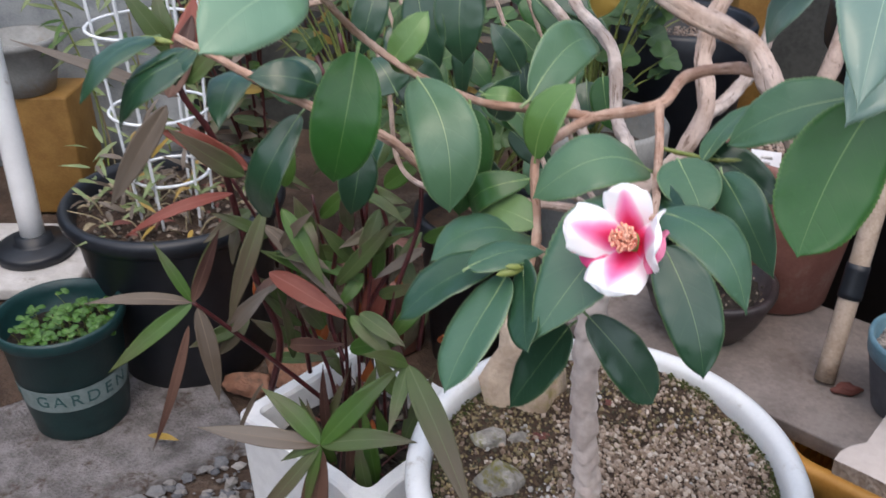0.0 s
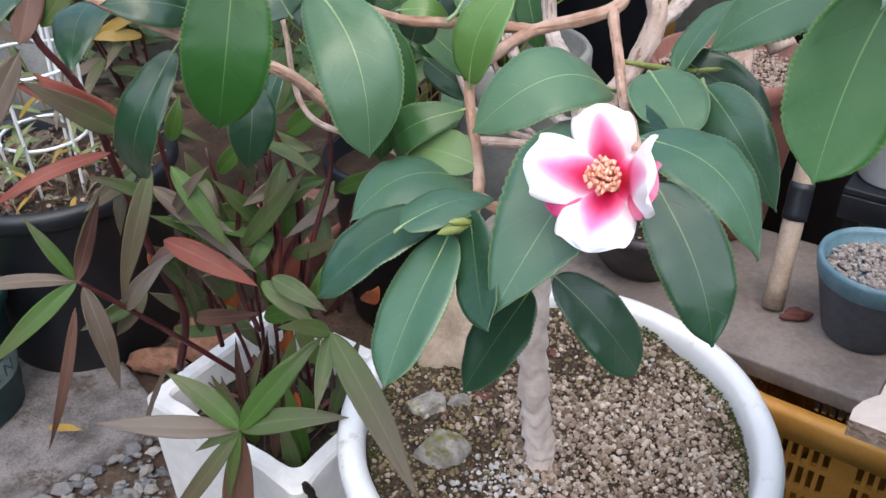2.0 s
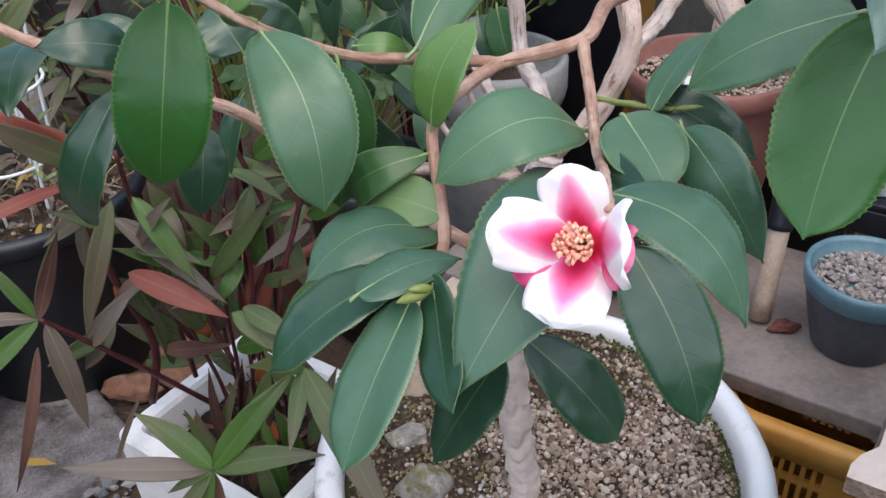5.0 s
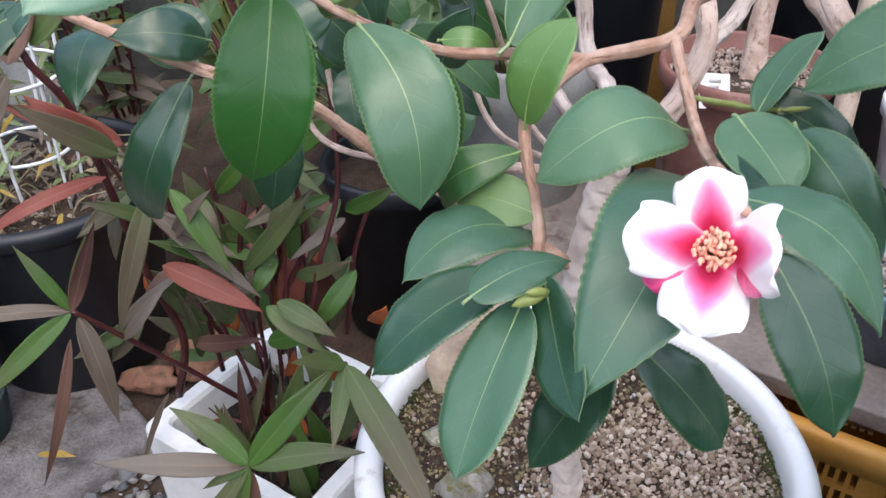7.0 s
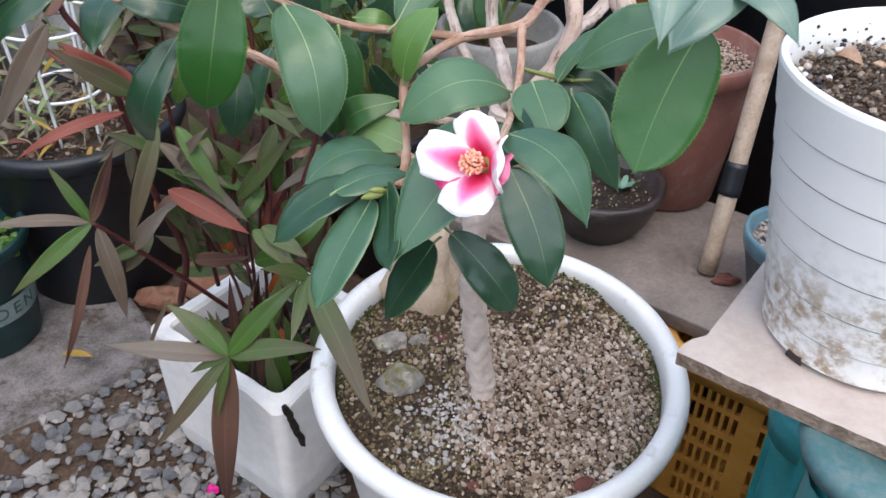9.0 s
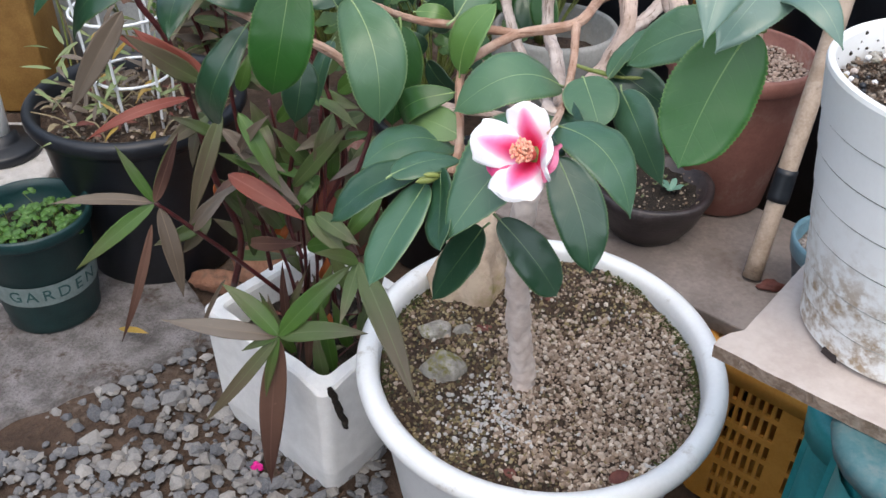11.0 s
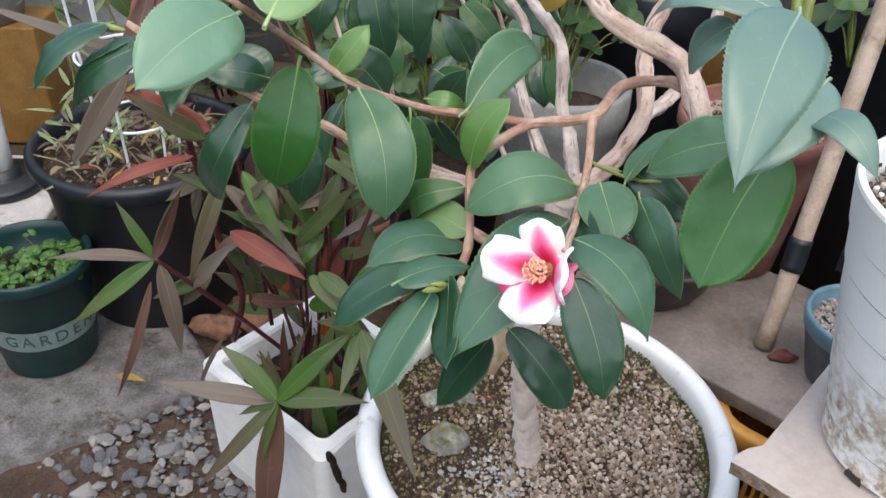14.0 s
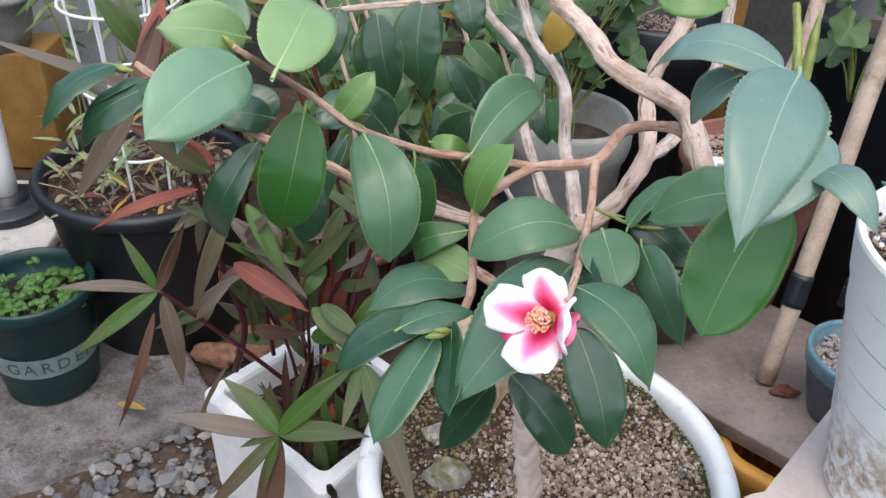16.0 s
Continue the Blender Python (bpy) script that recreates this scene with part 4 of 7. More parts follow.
leaf(camellia, LEAF, (-0.101, 0.700, 0.870), (-0.152, 0.680, 0.884), 0.03325, (0.43, -0.69, 0.59), .012, -0.11)
leaf(camellia, LEAF, (-0.037, 0.720, 0.856), (-0.057, 0.740, 0.881), 0.0475, (0.04, -0.76, 0.64), .006, 0.06)
leaf(camellia, MIDLEAF, (0.0665, 0.5727, 0.8441), (0.0249, 0.5901, 0.8078), 0.0254, (-0.62, -0.69, 0.38), 0.0203, 0.06, 0.107, b=0.42, drop=0.069)
leaf(camellia, PALELEAF, (0.071, 0.545, 0.822), (0.032, 0.575, 0.821), .03, (-0.34, -0.41, 0.85), .006, 0.06)
leaf(camellia, LEAF, (-0.024, 0.860, 0.910), (-0.008, 0.840, 0.825), .043, (-0.17, -0.97, 0.19), .006, 0.06)
leaf(camellia, LEAF, (0.022, 0.860, 0.926), (0.022, 0.840, 0.840), .050, (0.01, -0.97, 0.23), .006, 0.06)
leaf(camellia, LEAF, (-0.060, 0.860, 0.914), (-0.078, 0.840, 0.849), 0.0342, (0.08, -0.96, 0.27), .006, 0.06)
leaf(camellia, LEAF, (0.060, 0.840, 0.950), (0.071, 0.820, 0.904), 0.0323, (-0.05, -0.92, 0.39), .004, 0.06)
leaf(camellia, LEAF, (0.074, 0.800, 0.849), (0.046, 0.800, 0.893), 0.0285, (0.26, -0.95, 0.16), .004, 0.06)
leaf(camellia, LEAF, (0.050, 0.760, 0.818), (0.068, 0.740, 0.864), 0.0323, (-0.46, -0.87, -0.20), .004, 0.06)
leaf(camellia, LEAF, (-0.116, 0.740, 0.842), (-0.143, 0.760, 0.873), 0.0475, (0.14, -0.77, 0.62), .006, 0.06)
leaf(camellia, LEAF, (-0.004, 0.760, 0.828), (-0.050, 0.760, 0.877), 0.0475, (0.35, -0.88, 0.33), .006, 0.06)
leaf(camellia, YOUNG, (-0.030, 0.590, 0.925), (-0.005, 0.600, 0.957), .022, (-0.05, -0.94, 0.33), .004, 0.11)
leaf(camellia, YOUNG, (-0.030, 0.590, 0.925), (-0.010, 0.620, 0.910), .016, (0.52, -0.63, -0.57), .003, 0.11)
leaf(camellia, YOUNG, (0.036, 0.645, 0.881), (0.068, 0.645, 0.874), .016, (0.15, -0.73, 0.67), .008, -0.06)
leaf(camellia, LEAF, (0.041, 0.660, 0.837), (0.028, 0.660, 0.858), 0.019, (0.28, -0.94, 0.18), .003, 0.06)
leaf(camellia, DEEPLEAF, (0.2467, 0.4660, 0.9419), (0.2070, 0.4284, 0.8638), 0.0584, (-0.00, -0.90, 0.44), -0.0039, 0.03, 0.060, b=0.57, drop=0.036)
leaf(camellia, SHEENLEAF, (0.1777, 0.5383, 0.8745), (0.2113, 0.5551, 0.9092), 0.0255, (-0.71, -0.03, 0.70), 0.0037, 0.06, 0.000, b=0.72, drop=0.063)
leaf(camellia, SHEENLEAF, (0.2369, 0.4763, 0.9409), (0.1794, 0.5107, 0.8992), 0.0381, (-0.69, -0.45, 0.57), 0.0024, 0.03, 0.109, b=0.75, drop=0.089)
leaf(camellia, PALESHEEN, (0.2217, 0.4262, 1.0365), (0.1800, 0.3419, 0.9861), 0.0486, (0.13, -0.55, 0.82), 0.0113, -0.08, 0.118, b=1.06, drop=0.044)
leaf(camellia, PALESHEEN, (0.265, 0.470, 0.983), (0.212, 0.420, 0.950), .040, (-0.06, -0.51, 0.86), .006, -0.06)
leaf(camellia, PALESHEEN, (0.2554, 0.4539, 0.9685), (0.2767, 0.4053, 0.9595), 0.0241, (-0.24, -0.28, 0.93), 0.0133, -0.08, -0.031, b=0.88, drop=0.092)
leaf(camellia, PALESHEEN, (0.2505, 0.5203, 1.0024), (0.1779, 0.5706, 0.9819), 0.0369, (-0.39, -0.20, 0.90), 0.0228, -0.06, -0.041, b=0.97, drop=0.109)
leaf(camellia, PALESHEEN, (0.226, 0.530, 0.992), (0.208, 0.550, 0.950), .030, (-0.96, -0.18, 0.22), .006, 0.06)
leaf(camellia, YOUNG, (0.188, 0.620, 1.022), (0.235, 0.600, 1.015), .035, (-0.27, -0.81, 0.51), .004, 0.06)
leaf(camellia, YELLOWLEAF, (0.157, 0.800, 0.946), (0.142, 0.800, 0.897), .03, (-0.24, -0.97, 0.07), .004, 0.06)
leaf(camellia, LEAF, (0.1422, 0.5064, 0.8674), (0.1495, 0.4655, 0.8775), 0.0207, (-0.80, 0.00, 0.60), 0.0036, 0.05, 0.174, b=0.86, drop=0.034)
# bronze plant: stems
limb("stem", bronze, MAROON, .0038, .003, (-0.060, 1.020, 0.160), (-0.100, 0.980, 0.240), (-0.135, 0.890, 0.320), (-0.152, 0.834, 0.357))
limb("stem", bronze, MAROON, .0038, .003, (-0.130, 1.080, 0.160), (-0.220, 1.040, 0.300), (-0.300, 1.000, 0.420), (-0.335, 0.985, 0.468))
limb("stem", bronze, MAROON, .0054, .0038, (-0.264, 1.060, 0.261), (-0.242, 1.060, 0.356), (-0.265, 1.060, 0.453), (-0.278, 1.050, 0.566), (-0.289, 1.030, 0.680), (-0.313, 1.020, 0.736), (-0.319, 1.020, 0.754))
limb("stem", bronze, MAROON, .0036, .0028, (-0.206, 1.080, 0.279), (-0.216, 1.090, 0.376), (-0.229, 1.090, 0.510), (-0.233, 1.080, 0.619))
limb("stem", bronze, MAROON, .0036, .0028, (-0.143, 1.020, 0.346), (-0.162, 1.040, 0.410), (-0.145, 1.060, 0.527), (-0.109, 1.080, 0.660), (-0.133, 1.100, 0.797))
limb("stem", bronze, MAROON, .0036, .0028, (-0.085, 1.000, 0.361), (-0.067, 1.020, 0.461), (-0.035, 1.040, 0.555), (-0.031, 1.060, 0.637), (-0.038, 1.100, 0.730))
limb("stem", bronze, MAROON, .0036, .0028, (-0.123, 1.050, 0.323), (-0.110, 1.050, 0.413), (-0.075, 1.060, 0.527), (-0.164, 1.100, 0.768))
limb("stem", bronze, MAROON, .0034, .0026, (-0.039, 1.050, 0.344), (-0.022, 1.060, 0.455), (0.002, 1.060, 0.527))
limb("stem", bronze, MAROON, .0034, .0026, (-0.174, 1.100, 0.274), (-0.212, 1.100, 0.348), (-0.233, 1.120, 0.436), (-0.305, 1.120, 0.600))
# bronze plant: the thicket of upright stems
rb = random.Random(29)
for i in range(9):
    u, v = rb.uniform(0.05, LX - 0.06), rb.uniform(0.09, LY - 0.05)
    foot = BOX @ Vector((u, v, 0.18))
    lean = Vector((rb.uniform(-0.05, 0.03), rb.uniform(-0.01, 0.05), 0))
    limb("stem", bronze, MAROON, .0031, .0022, foot, foot + lean * 0.3 + Vector((0.006 * math.sin(i), 0, 0.11)), foot + lean * 0.7 + Vector((-0.005 * math.sin(i), 0, 0.22)), foot + lean * 1.3 + Vector((0, 0, rb.uniform(0.30, 0.42))))
# bronze plant: low shoots over the soil of the box
for i in range(16):
    foot = BOX @ Vector((rb.uniform(0.09, LX - 0.04), rb.uniform(0.05, LY - 0.10), 0.19))
    tip = foot + Vector((rb.uniform(-0.05, 0.05), rb.uniform(-0.02, 0.03), rb.uniform(0.07, 0.14)))
    lance(bronze, rb.choice((GREENLANCE, OLIVELEAF, RUSTLEAF, BROWNLEAF)), foot, tip, rb.uniform(0.014, 0.024), (rb.uniform(-0.5, 0.5), -0.8, 0.4), 0.006, 0.15)
# bronze plant: leaves
lance(bronze, BROWNLEAF, (-0.152, 0.834, 0.357), (-0.309, 0.850, 0.370), .026, (0.02, -0.53, 0.85), .008, .15)
lance(bronze, GREENLANCE, (-0.152, 0.834, 0.357), (-0.227, 0.870, 0.417), .026, (0.26, -0.64, 0.72), .006, .15)
lance(bronze, GREENLANCE, (-0.152, 0.834, 0.357), (-0.051, 0.860, 0.458), .029, (-0.30, -0.81, 0.51), .008, .15)
lance(bronze, OLIVELEAF, (-0.152, 0.834, 0.357), (-0.030, 0.800, 0.392), .028, (-0.36, -0.47, 0.80), .008, .15)
lance(bronze, RUSTLEAF, (-0.152, 0.834, 0.350), (-0.182, 0.800, 0.096), .036, (0.10, -0.99, 0.12), .004, .1)
lance(bronze, OLIVELEAF, (-0.152, 0.834, 0.357), (-0.262, 0.800, 0.225), .020, (-0.25, -0.86, 0.43), .006, .15)
lance(bronze, GREENLANCE, (-0.152, 0.834, 0.357), (-0.203, 0.830, 0.333), .012, (-0.26, -0.70, 0.66), .003, .15)
lance(bronze, GREENLANCE, (-0.152, 0.834, 0.357), (-0.174, 0.810, 0.267), .014, (0.00, -0.97, 0.26), .003, .15)
lance(bronze, GREENLANCE, (-0.152, 0.834, 0.357), (-0.109, 0.870, 0.369), .016, (0.23, -0.54, 0.81), .003, .15)
lance(bronze, ORANGELEAF, (-0.105, 1.120, 0.408), (-0.107, 1.110, 0.462), 0.030, (0.2, -0.9, 0.3), .004, .15)
lance(bronze, ORANGELEAF, (-0.186, 1.130, 0.336), (-0.200, 1.120, 0.298), 0.022, (0.2, -0.9, 0.3), .004, .15)
lance(bronze, ORANGELEAF, (-0.123, 1.100, 0.356), (-0.126, 1.090, 0.401), 0.018, (0.2, -0.9, 0.3), .004, .15)
lance(bronze, ORANGELEAF, (-0.118, 1.030, 0.301), (-0.106, 1.020, 0.350), 0.018, (0.2, -0.9, 0.3), .004, .15)
lance(bronze, ORANGELEAF, (-0.105, 0.990, 0.264), (-0.112, 0.980, 0.213), 0.014, (0.2, -0.9, 0.3), .004, .15)
lance(bronze, ORANGELEAF, (-0.277, 1.100, 0.433), (-0.273, 1.090, 0.394), 0.014, (0.2, -0.9, 0.3), .004, .15)
lance(bronze, ORANGELEAF, (-0.058, 1.030, 0.287), (-0.066, 1.020, 0.326), 0.014, (0.2, -0.9, 0.3), .004, .15)
lance(bronze, ORANGELEAF, (-0.006, 1.080, 0.335), (0.014, 1.070, 0.365), 0.026, (0.2, -0.9, 0.3), .004, .15)
lance(bronze, ORANGELEAF, (-0.072, 1.110, 0.438), (-0.047, 1.100, 0.415), 0.022, (0.2, -0.9, 0.3), .004, .15)
lance(bronze, GREENLANCE, (-0.335, 0.985, 0.468), (-0.379, 1.000, 0.550), .016, (0.48, -0.78, 0.40), .004, .15)
lance(bronze, GREENLANCE, (-0.335, 0.985, 0.468), (-0.302, 1.000, 0.557), .014, (0.04, -0.99, 0.15), .003, .15)
lance(bronze, RUSTLEAF, (-0.335, 0.985, 0.468), (-0.287, 0.990, 0.576), .018, (0.03, -1.00, 0.03), .004, .15)
lance(bronze, BROWNLEAF, (-0.335, 0.985, 0.468), (-0.474, 0.970, 0.474), .018, (0.10, -0.60, 0.80), .006, .15)
lance(bronze, GREENLANCE, (-0.335, 0.985, 0.468), (-0.453, 0.950, 0.376), .024, (-0.13, -0.86, 0.49), .006, .15)
lance(bronze, BROWNLEAF, (-0.330, 0.985, 0.460), (-0.309, 0.950, 0.327), .026, (0.37, -0.88, 0.29), .008, .15)
lance(bronze, RUSTLEAF, (-0.340, 0.970, 0.441), (-0.411, 0.940, 0.248), .014, (0.11, -0.99, 0.11), .004, .15)
lance(bronze, OLIVELEAF, (-0.228, 1.000, 0.601), (-0.286, 0.970, 0.445), .024, (0.04, -0.98, 0.17), .008, .15)
lance(bronze, BROWNLEAF, (-0.331, 1.000, 0.739), (-0.416, 0.980, 0.613), .030, (0.04, -0.99, 0.13), .008, .15)
lance(bronze, REDLEAF, (-0.257, 1.020, 0.642), (-0.319, 0.990, 0.721), .030, (0.66, -0.71, 0.25), .006, .15)
lance(bronze, OLIVELEAF, (-0.254, 1.020, 0.638), (-0.322, 0.960, 0.726), .028, (0.79, -0.58, 0.22), .006, .15)
lance(bronze, REDLEAF, (-0.266, 1.000, 0.622), (-0.388, 0.940, 0.592), .016, (0.16, -0.68, 0.72), .03, .15)
lance(bronze, GREENLANCE, (-0.211, 1.020, 0.591), (-0.156, 0.980, 0.496), .024, (0.26, -0.83, 0.50), .006, .15)
lance(bronze, BROWNLEAF, (-0.244, 1.040, 0.557), (-0.131, 1.000, 0.449), .022, (0.29, -0.76, 0.59), .008, .15)
lance(bronze, OLIVELEAF, (-0.150, 1.040, 0.462), (-0.058, 1.020, 0.579), .024, (-0.41, -0.89, 0.17), .006, .15)
lance(bronze, GREENLANCE, (-0.167, 1.050, 0.469), (-0.248, 1.020, 0.529), .020, (0.60, -0.64, 0.49), .006, .15)
lance(bronze, REDLEAF, (-0.237, 1.020, 0.494), (-0.129, 0.980, 0.444), .030, (0.08, -0.69, 0.72), .008, .15)
lance(bronze, GREENLANCE, (-0.135, 1.060, 0.478), (-0.052, 1.040, 0.544), .022, (-0.50, -0.77, 0.40), .006, .15)
lance(bronze, OLIVELEAF, (-0.120, 1.060, 0.478), (-0.172, 1.040, 0.560), .022, (0.61, -0.77, 0.20), .006, .15)
lance(bronze, GREENLANCE, (-0.097, 1.060, 0.459), (-0.082, 1.040, 0.553), .020, (-0.08, -0.98, -0.20), .006, .15)
lance(bronze, OLIVELEAF, (-0.115, 1.000, 0.442), (-0.051, 0.960, 0.414), .026, (-0.05, -0.63, 0.78), .006, .15)
lance(bronze, GREENLANCE, (-0.135, 1.020, 0.368), (-0.053, 0.980, 0.409), .028, (-0.57, -0.57, 0.59), .006, .15)
lance(bronze, GREENLANCE, (-0.125, 0.980, 0.273), (-0.094, 0.980, 0.369), .024, (-0.19, -0.98, 0.06), .006, .15)
limb("stem", bronze, MAROON, .0034, .0026, (-0.050, 1.000, 0.200), (-0.052, 0.930, 0.330), (-0.046, 0.870, 0.440), (-0.041, 0.840, 0.477))
lance(bronze, OLIVELEAF, (-0.041, 0.840, 0.477), (0.034, 0.660, 0.412), .032, (-0.09, -0.37, 0.92), .010, .15)
lance(bronze, GREENLANCE, (-0.041, 0.840, 0.477), (-0.090, 0.800, 0.520), .020, (0.77, -0.37, 0.52), .006, .15)
lance(bronze, OLIVELEAF, (-0.041, 0.840, 0.477), (-0.060, 0.760, 0.440), .018, (0.11, -0.44, 0.89), .006, .15)
lance(bronze, BROWNLEAF, (-0.260, 1.000, 0.320), (-0.307, 0.960, 0.222), .016, (-0.79, -0.34, 0.52), .004, .15)
lance(bronze, REDLEAF, (-0.108, 1.050, 0.388), (-0.090, 1.080, 0.475), .035, (0.01, -0.95, 0.32), .006, .1)
lance(bronze, BROWNLEAF, (-0.311, 1.040, 0.392), (-0.204, 1.040, 0.480), .014, (-0.35, -0.84, 0.42), .02, .1)
lance(bronze, OLIVELEAF, (-0.057, 0.950, 0.257), (-0.011, 0.920, 0.406), .020, (-0.38, -0.92, -0.07), .006, .15)
lance(bronze, GREENLANCE, (-0.310, 1.020, 0.758), (-0.245, 1.040, 0.828), .024, (0.04, -0.97, 0.24), .006, .15)
lance(bronze, REDLEAF, (-0.318, 1.020, 0.758), (-0.296, 1.060, 0.856), .034, (0.26, -0.91, 0.32), .006, .15)
lance(bronze, REDLEAF, (-0.255, 1.050, 0.633), (-0.357, 1.020, 0.700), .030, (0.52, -0.71, 0.47), .006, .15)
lance(bronze, OLIVELEAF, (-0.258, 1.060, 0.628), (-0.339, 1.040, 0.695), .026, (0.53, -0.73, 0.43), .006, .15)
lance(bronze, OLIVELEAF, (-0.096, 1.080, 0.619), (-0.065, 1.100, 0.692), .026, (-0.04, -0.96, 0.28), .006, .15)
lance(bronze, GREENLANCE, (-0.082, 1.080, 0.594), (-0.020, 1.060, 0.645), .028, (-0.49, -0.83, 0.27), .006, .15)
lance(bronze, GREENLANCE, (-0.130, 1.100, 0.585), (-0.051, 1.060, 0.579), .028, (-0.29, -0.67, 0.69), .006, .15)
lance(bronze, OLIVELEAF, (-0.069, 1.080, 0.534), (-0.143, 1.040, 0.520), .024, (0.25, -0.70, 0.67), .006, .15)
lance(bronze, GREENLANCE, (-0.215, 1.060, 0.603), (-0.195, 1.060, 0.660), .020, (-0.02, -1.00, 0.01), .006, .15)
lance(bronze, GREENLANCE, (-0.128, 1.000, 0.437), (-0.065, 0.960, 0.391), .026, (0.09, -0.69, 0.72), .006, .15)
lance(bronze, GREENLANCE, (-0.066, 0.950, 0.341), (-0.094, 0.950, 0.417), .022, (0.42, -0.90, 0.15), .006, .15)
lance(bronze, BROWNLEAF, (-0.245, 1.050, 0.549), (-0.171, 1.020, 0.514), .018, (0.07, -0.67, 0.74), .006, .1)
lance(bronze, BROWNLEAF, (-0.294, 1.000, 0.408), (-0.236, 1.020, 0.469), .014, (-0.15, -0.89, 0.43), .01, .1)
lance(bronze, RUSTLEAF, (-0.328, 1.000, 0.748), (-0.298, 1.050, 0.837), .030, (0.27, -0.88, 0.40), .006, .15)
lance(bronze, BROWNLEAF, (-0.331, 1.050, 0.731), (-0.490, 0.980, 0.824), .016, (0.58, -0.61, 0.54), .006, .1)
lance(bronze, OLIVELEAF, (-0.333, 1.060, 0.779), (-0.384, 1.050, 0.869), .026, (0.53, -0.82, 0.21), .006, .15)
lance(bronze, OLIVELEAF, (-0.340, 1.060, 0.783), (-0.351, 1.080, 0.861), .024, (0.34, -0.90, 0.28), .006, .15)
# bronze plant: inner leaves
lance(bronze, OLIVELEAF, (-0.126, 1.110, 0.364), (-0.090, 1.110, 0.474), 0.021, (-0.15, -0.99, 0.05), .008, .15)
lance(bronze, OLIVELEAF, (-0.113, 1.050, 0.355), (-0.047, 1.040, 0.300), 0.018, (0.34, -0.76, 0.55), .008, .15)
lance(bronze, GREENLANCE, (-0.176, 1.110, 0.530), (-0.117, 1.100, 0.594), 0.022, (-0.36, -0.91, 0.19), .008, .15)
lance(bronze, OLIVELEAF, (-0.284, 1.140, 0.265), (-0.163, 1.080, 0.306), 0.019, (-0.50, -0.53, 0.69), .008, .15)
lance(bronze, GREENLANCE, (-0.147, 1.100, 0.390), (-0.119, 1.080, 0.288), 0.020, (0.28, -0.92, 0.26), .008, .15)
lance(bronze, OLIVELEAF, (-0.032, 1.090, 0.519), (-0.080, 1.050, 0.453), 0.019, (-0.39, -0.64, 0.67), .008, .15)
lance(bronze, OLIVELEAF, (-0.188, 1.080, 0.512), (-0.204, 1.070, 0.584), 0.026, (0.42, -0.91, -0.03), .008, .15)
lance(bronze, BROWNLEAF, (-0.028, 1.070, 0.504), (-0.098, 1.040, 0.470), 0.016, (0.02, -0.77, 0.64), .008, .15)
lance(bronze, OLIVELEAF, (-0.093, 1.050, 0.439), (-0.024, 0.990, 0.497), 0.019, (-0.69, -0.72, 0.07), .008, .15)
lance(bronze, GREENLANCE, (-0.044, 1.110, 0.512), (-0.128, 1.060, 0.518), 0.016, (0.42, -0.63, 0.66), .008, .15)
lance(bronze, RUSTLEAF, (-0.226, 1.050, 0.471), (-0.269, 1.020, 0.433), 0.019, (-0.25, -0.60, 0.76), .008, .15)
lance(bronze, OLIVELEAF, (-0.208, 1.060, 0.379), (-0.267, 1.050, 0.458), 0.016, (0.27, -0.96, 0.08), .008, .15)
lance(bronze, OLIVELEAF, (-0.295, 1.100, 0.369), (-0.345, 1.090, 0.303), 0.025, (-0.17, -0.95, 0.27), .008, .15)
lance(bronze, OLIVELEAF, (-0.069, 1.090, 0.499), (-0.040, 1.050, 0.415), 0.024, (0.14, -0.87, 0.46), .008, .15)
lance(bronze, OLIVELEAF, (-0.230, 1.040, 0.515), (-0.149, 0.990, 0.516), 0.026, (-0.14, -0.22, 0.97), .008, .15)
lance(bronze, OLIVELEAF, (-0.026, 1.080, 0.401), (-0.061, 1.070, 0.329), 0.024, (-0.23, -0.94, 0.24), .008, .15)
lance(bronze, GREENLANCE, (-0.113, 1.050, 0.475), (-0.148, 1.020, 0.434), 0.021, (0.03, -0.82, 0.58), .008, .15)
lance(bronze, GREENLANCE, (-0.078, 1.110, 0.353), (-0.105, 1.080, 0.468), 0.023, (0.03, -0.97, -0.25), .008, .15)
lance(bronze, OLIVELEAF, (-0.225, 1.060, 0.321), (-0.231, 1.030, 0.456), 0.016, (0.73, -0.67, -0.12), .008, .15)
lance(bronze, GREENLANCE, (-0.199, 1.100, 0.510), (-0.223, 1.080, 0.433), 0.022, (0.44, -0.89, 0.09), .008, .15)
lance(bronze, GREENLANCE, (-0.213, 1.140, 0.309), (-0.134, 1.110, 0.409), 0.021, (-0.52, -0.84, 0.16), .008, .15)
lance(bronze, BROWNLEAF, (-0.220, 1.030, 0.524), (-0.164, 0.990, 0.603), 0.018, (-0.77, -0.59, 0.24), .008, .15)
lance(bronze, OLIVELEAF, (-0.220, 1.140, 0.403), (-0.159, 1.130, 0.471), 0.020, (-0.39, -0.90, 0.22), .008, .15)
lance(bronze, OLIVELEAF, (-0.234, 1.080, 0.400), (-0.273, 1.070, 0.458), 0.025, (0.59, -0.76, 0.27), .008, .15)
lance(bronze, OLIVELEAF, (-0.195, 1.080, 0.546), (-0.170, 1.040, 0.507), 0.017, (0.10, -0.66, 0.74), .008, .15)
lance(bronze, RUSTLEAF, (-0.229, 1.050, 0.354), (-0.136, 1.000, 0.390), 0.023, (-0.54, -0.78, 0.32), .008, .15)
lance(bronze, OLIVELEAF, (-0.025, 1.080, 0.442), (-0.050, 1.060, 0.375), 0.020, (-0.11, -0.94, 0.32), .008, .15)
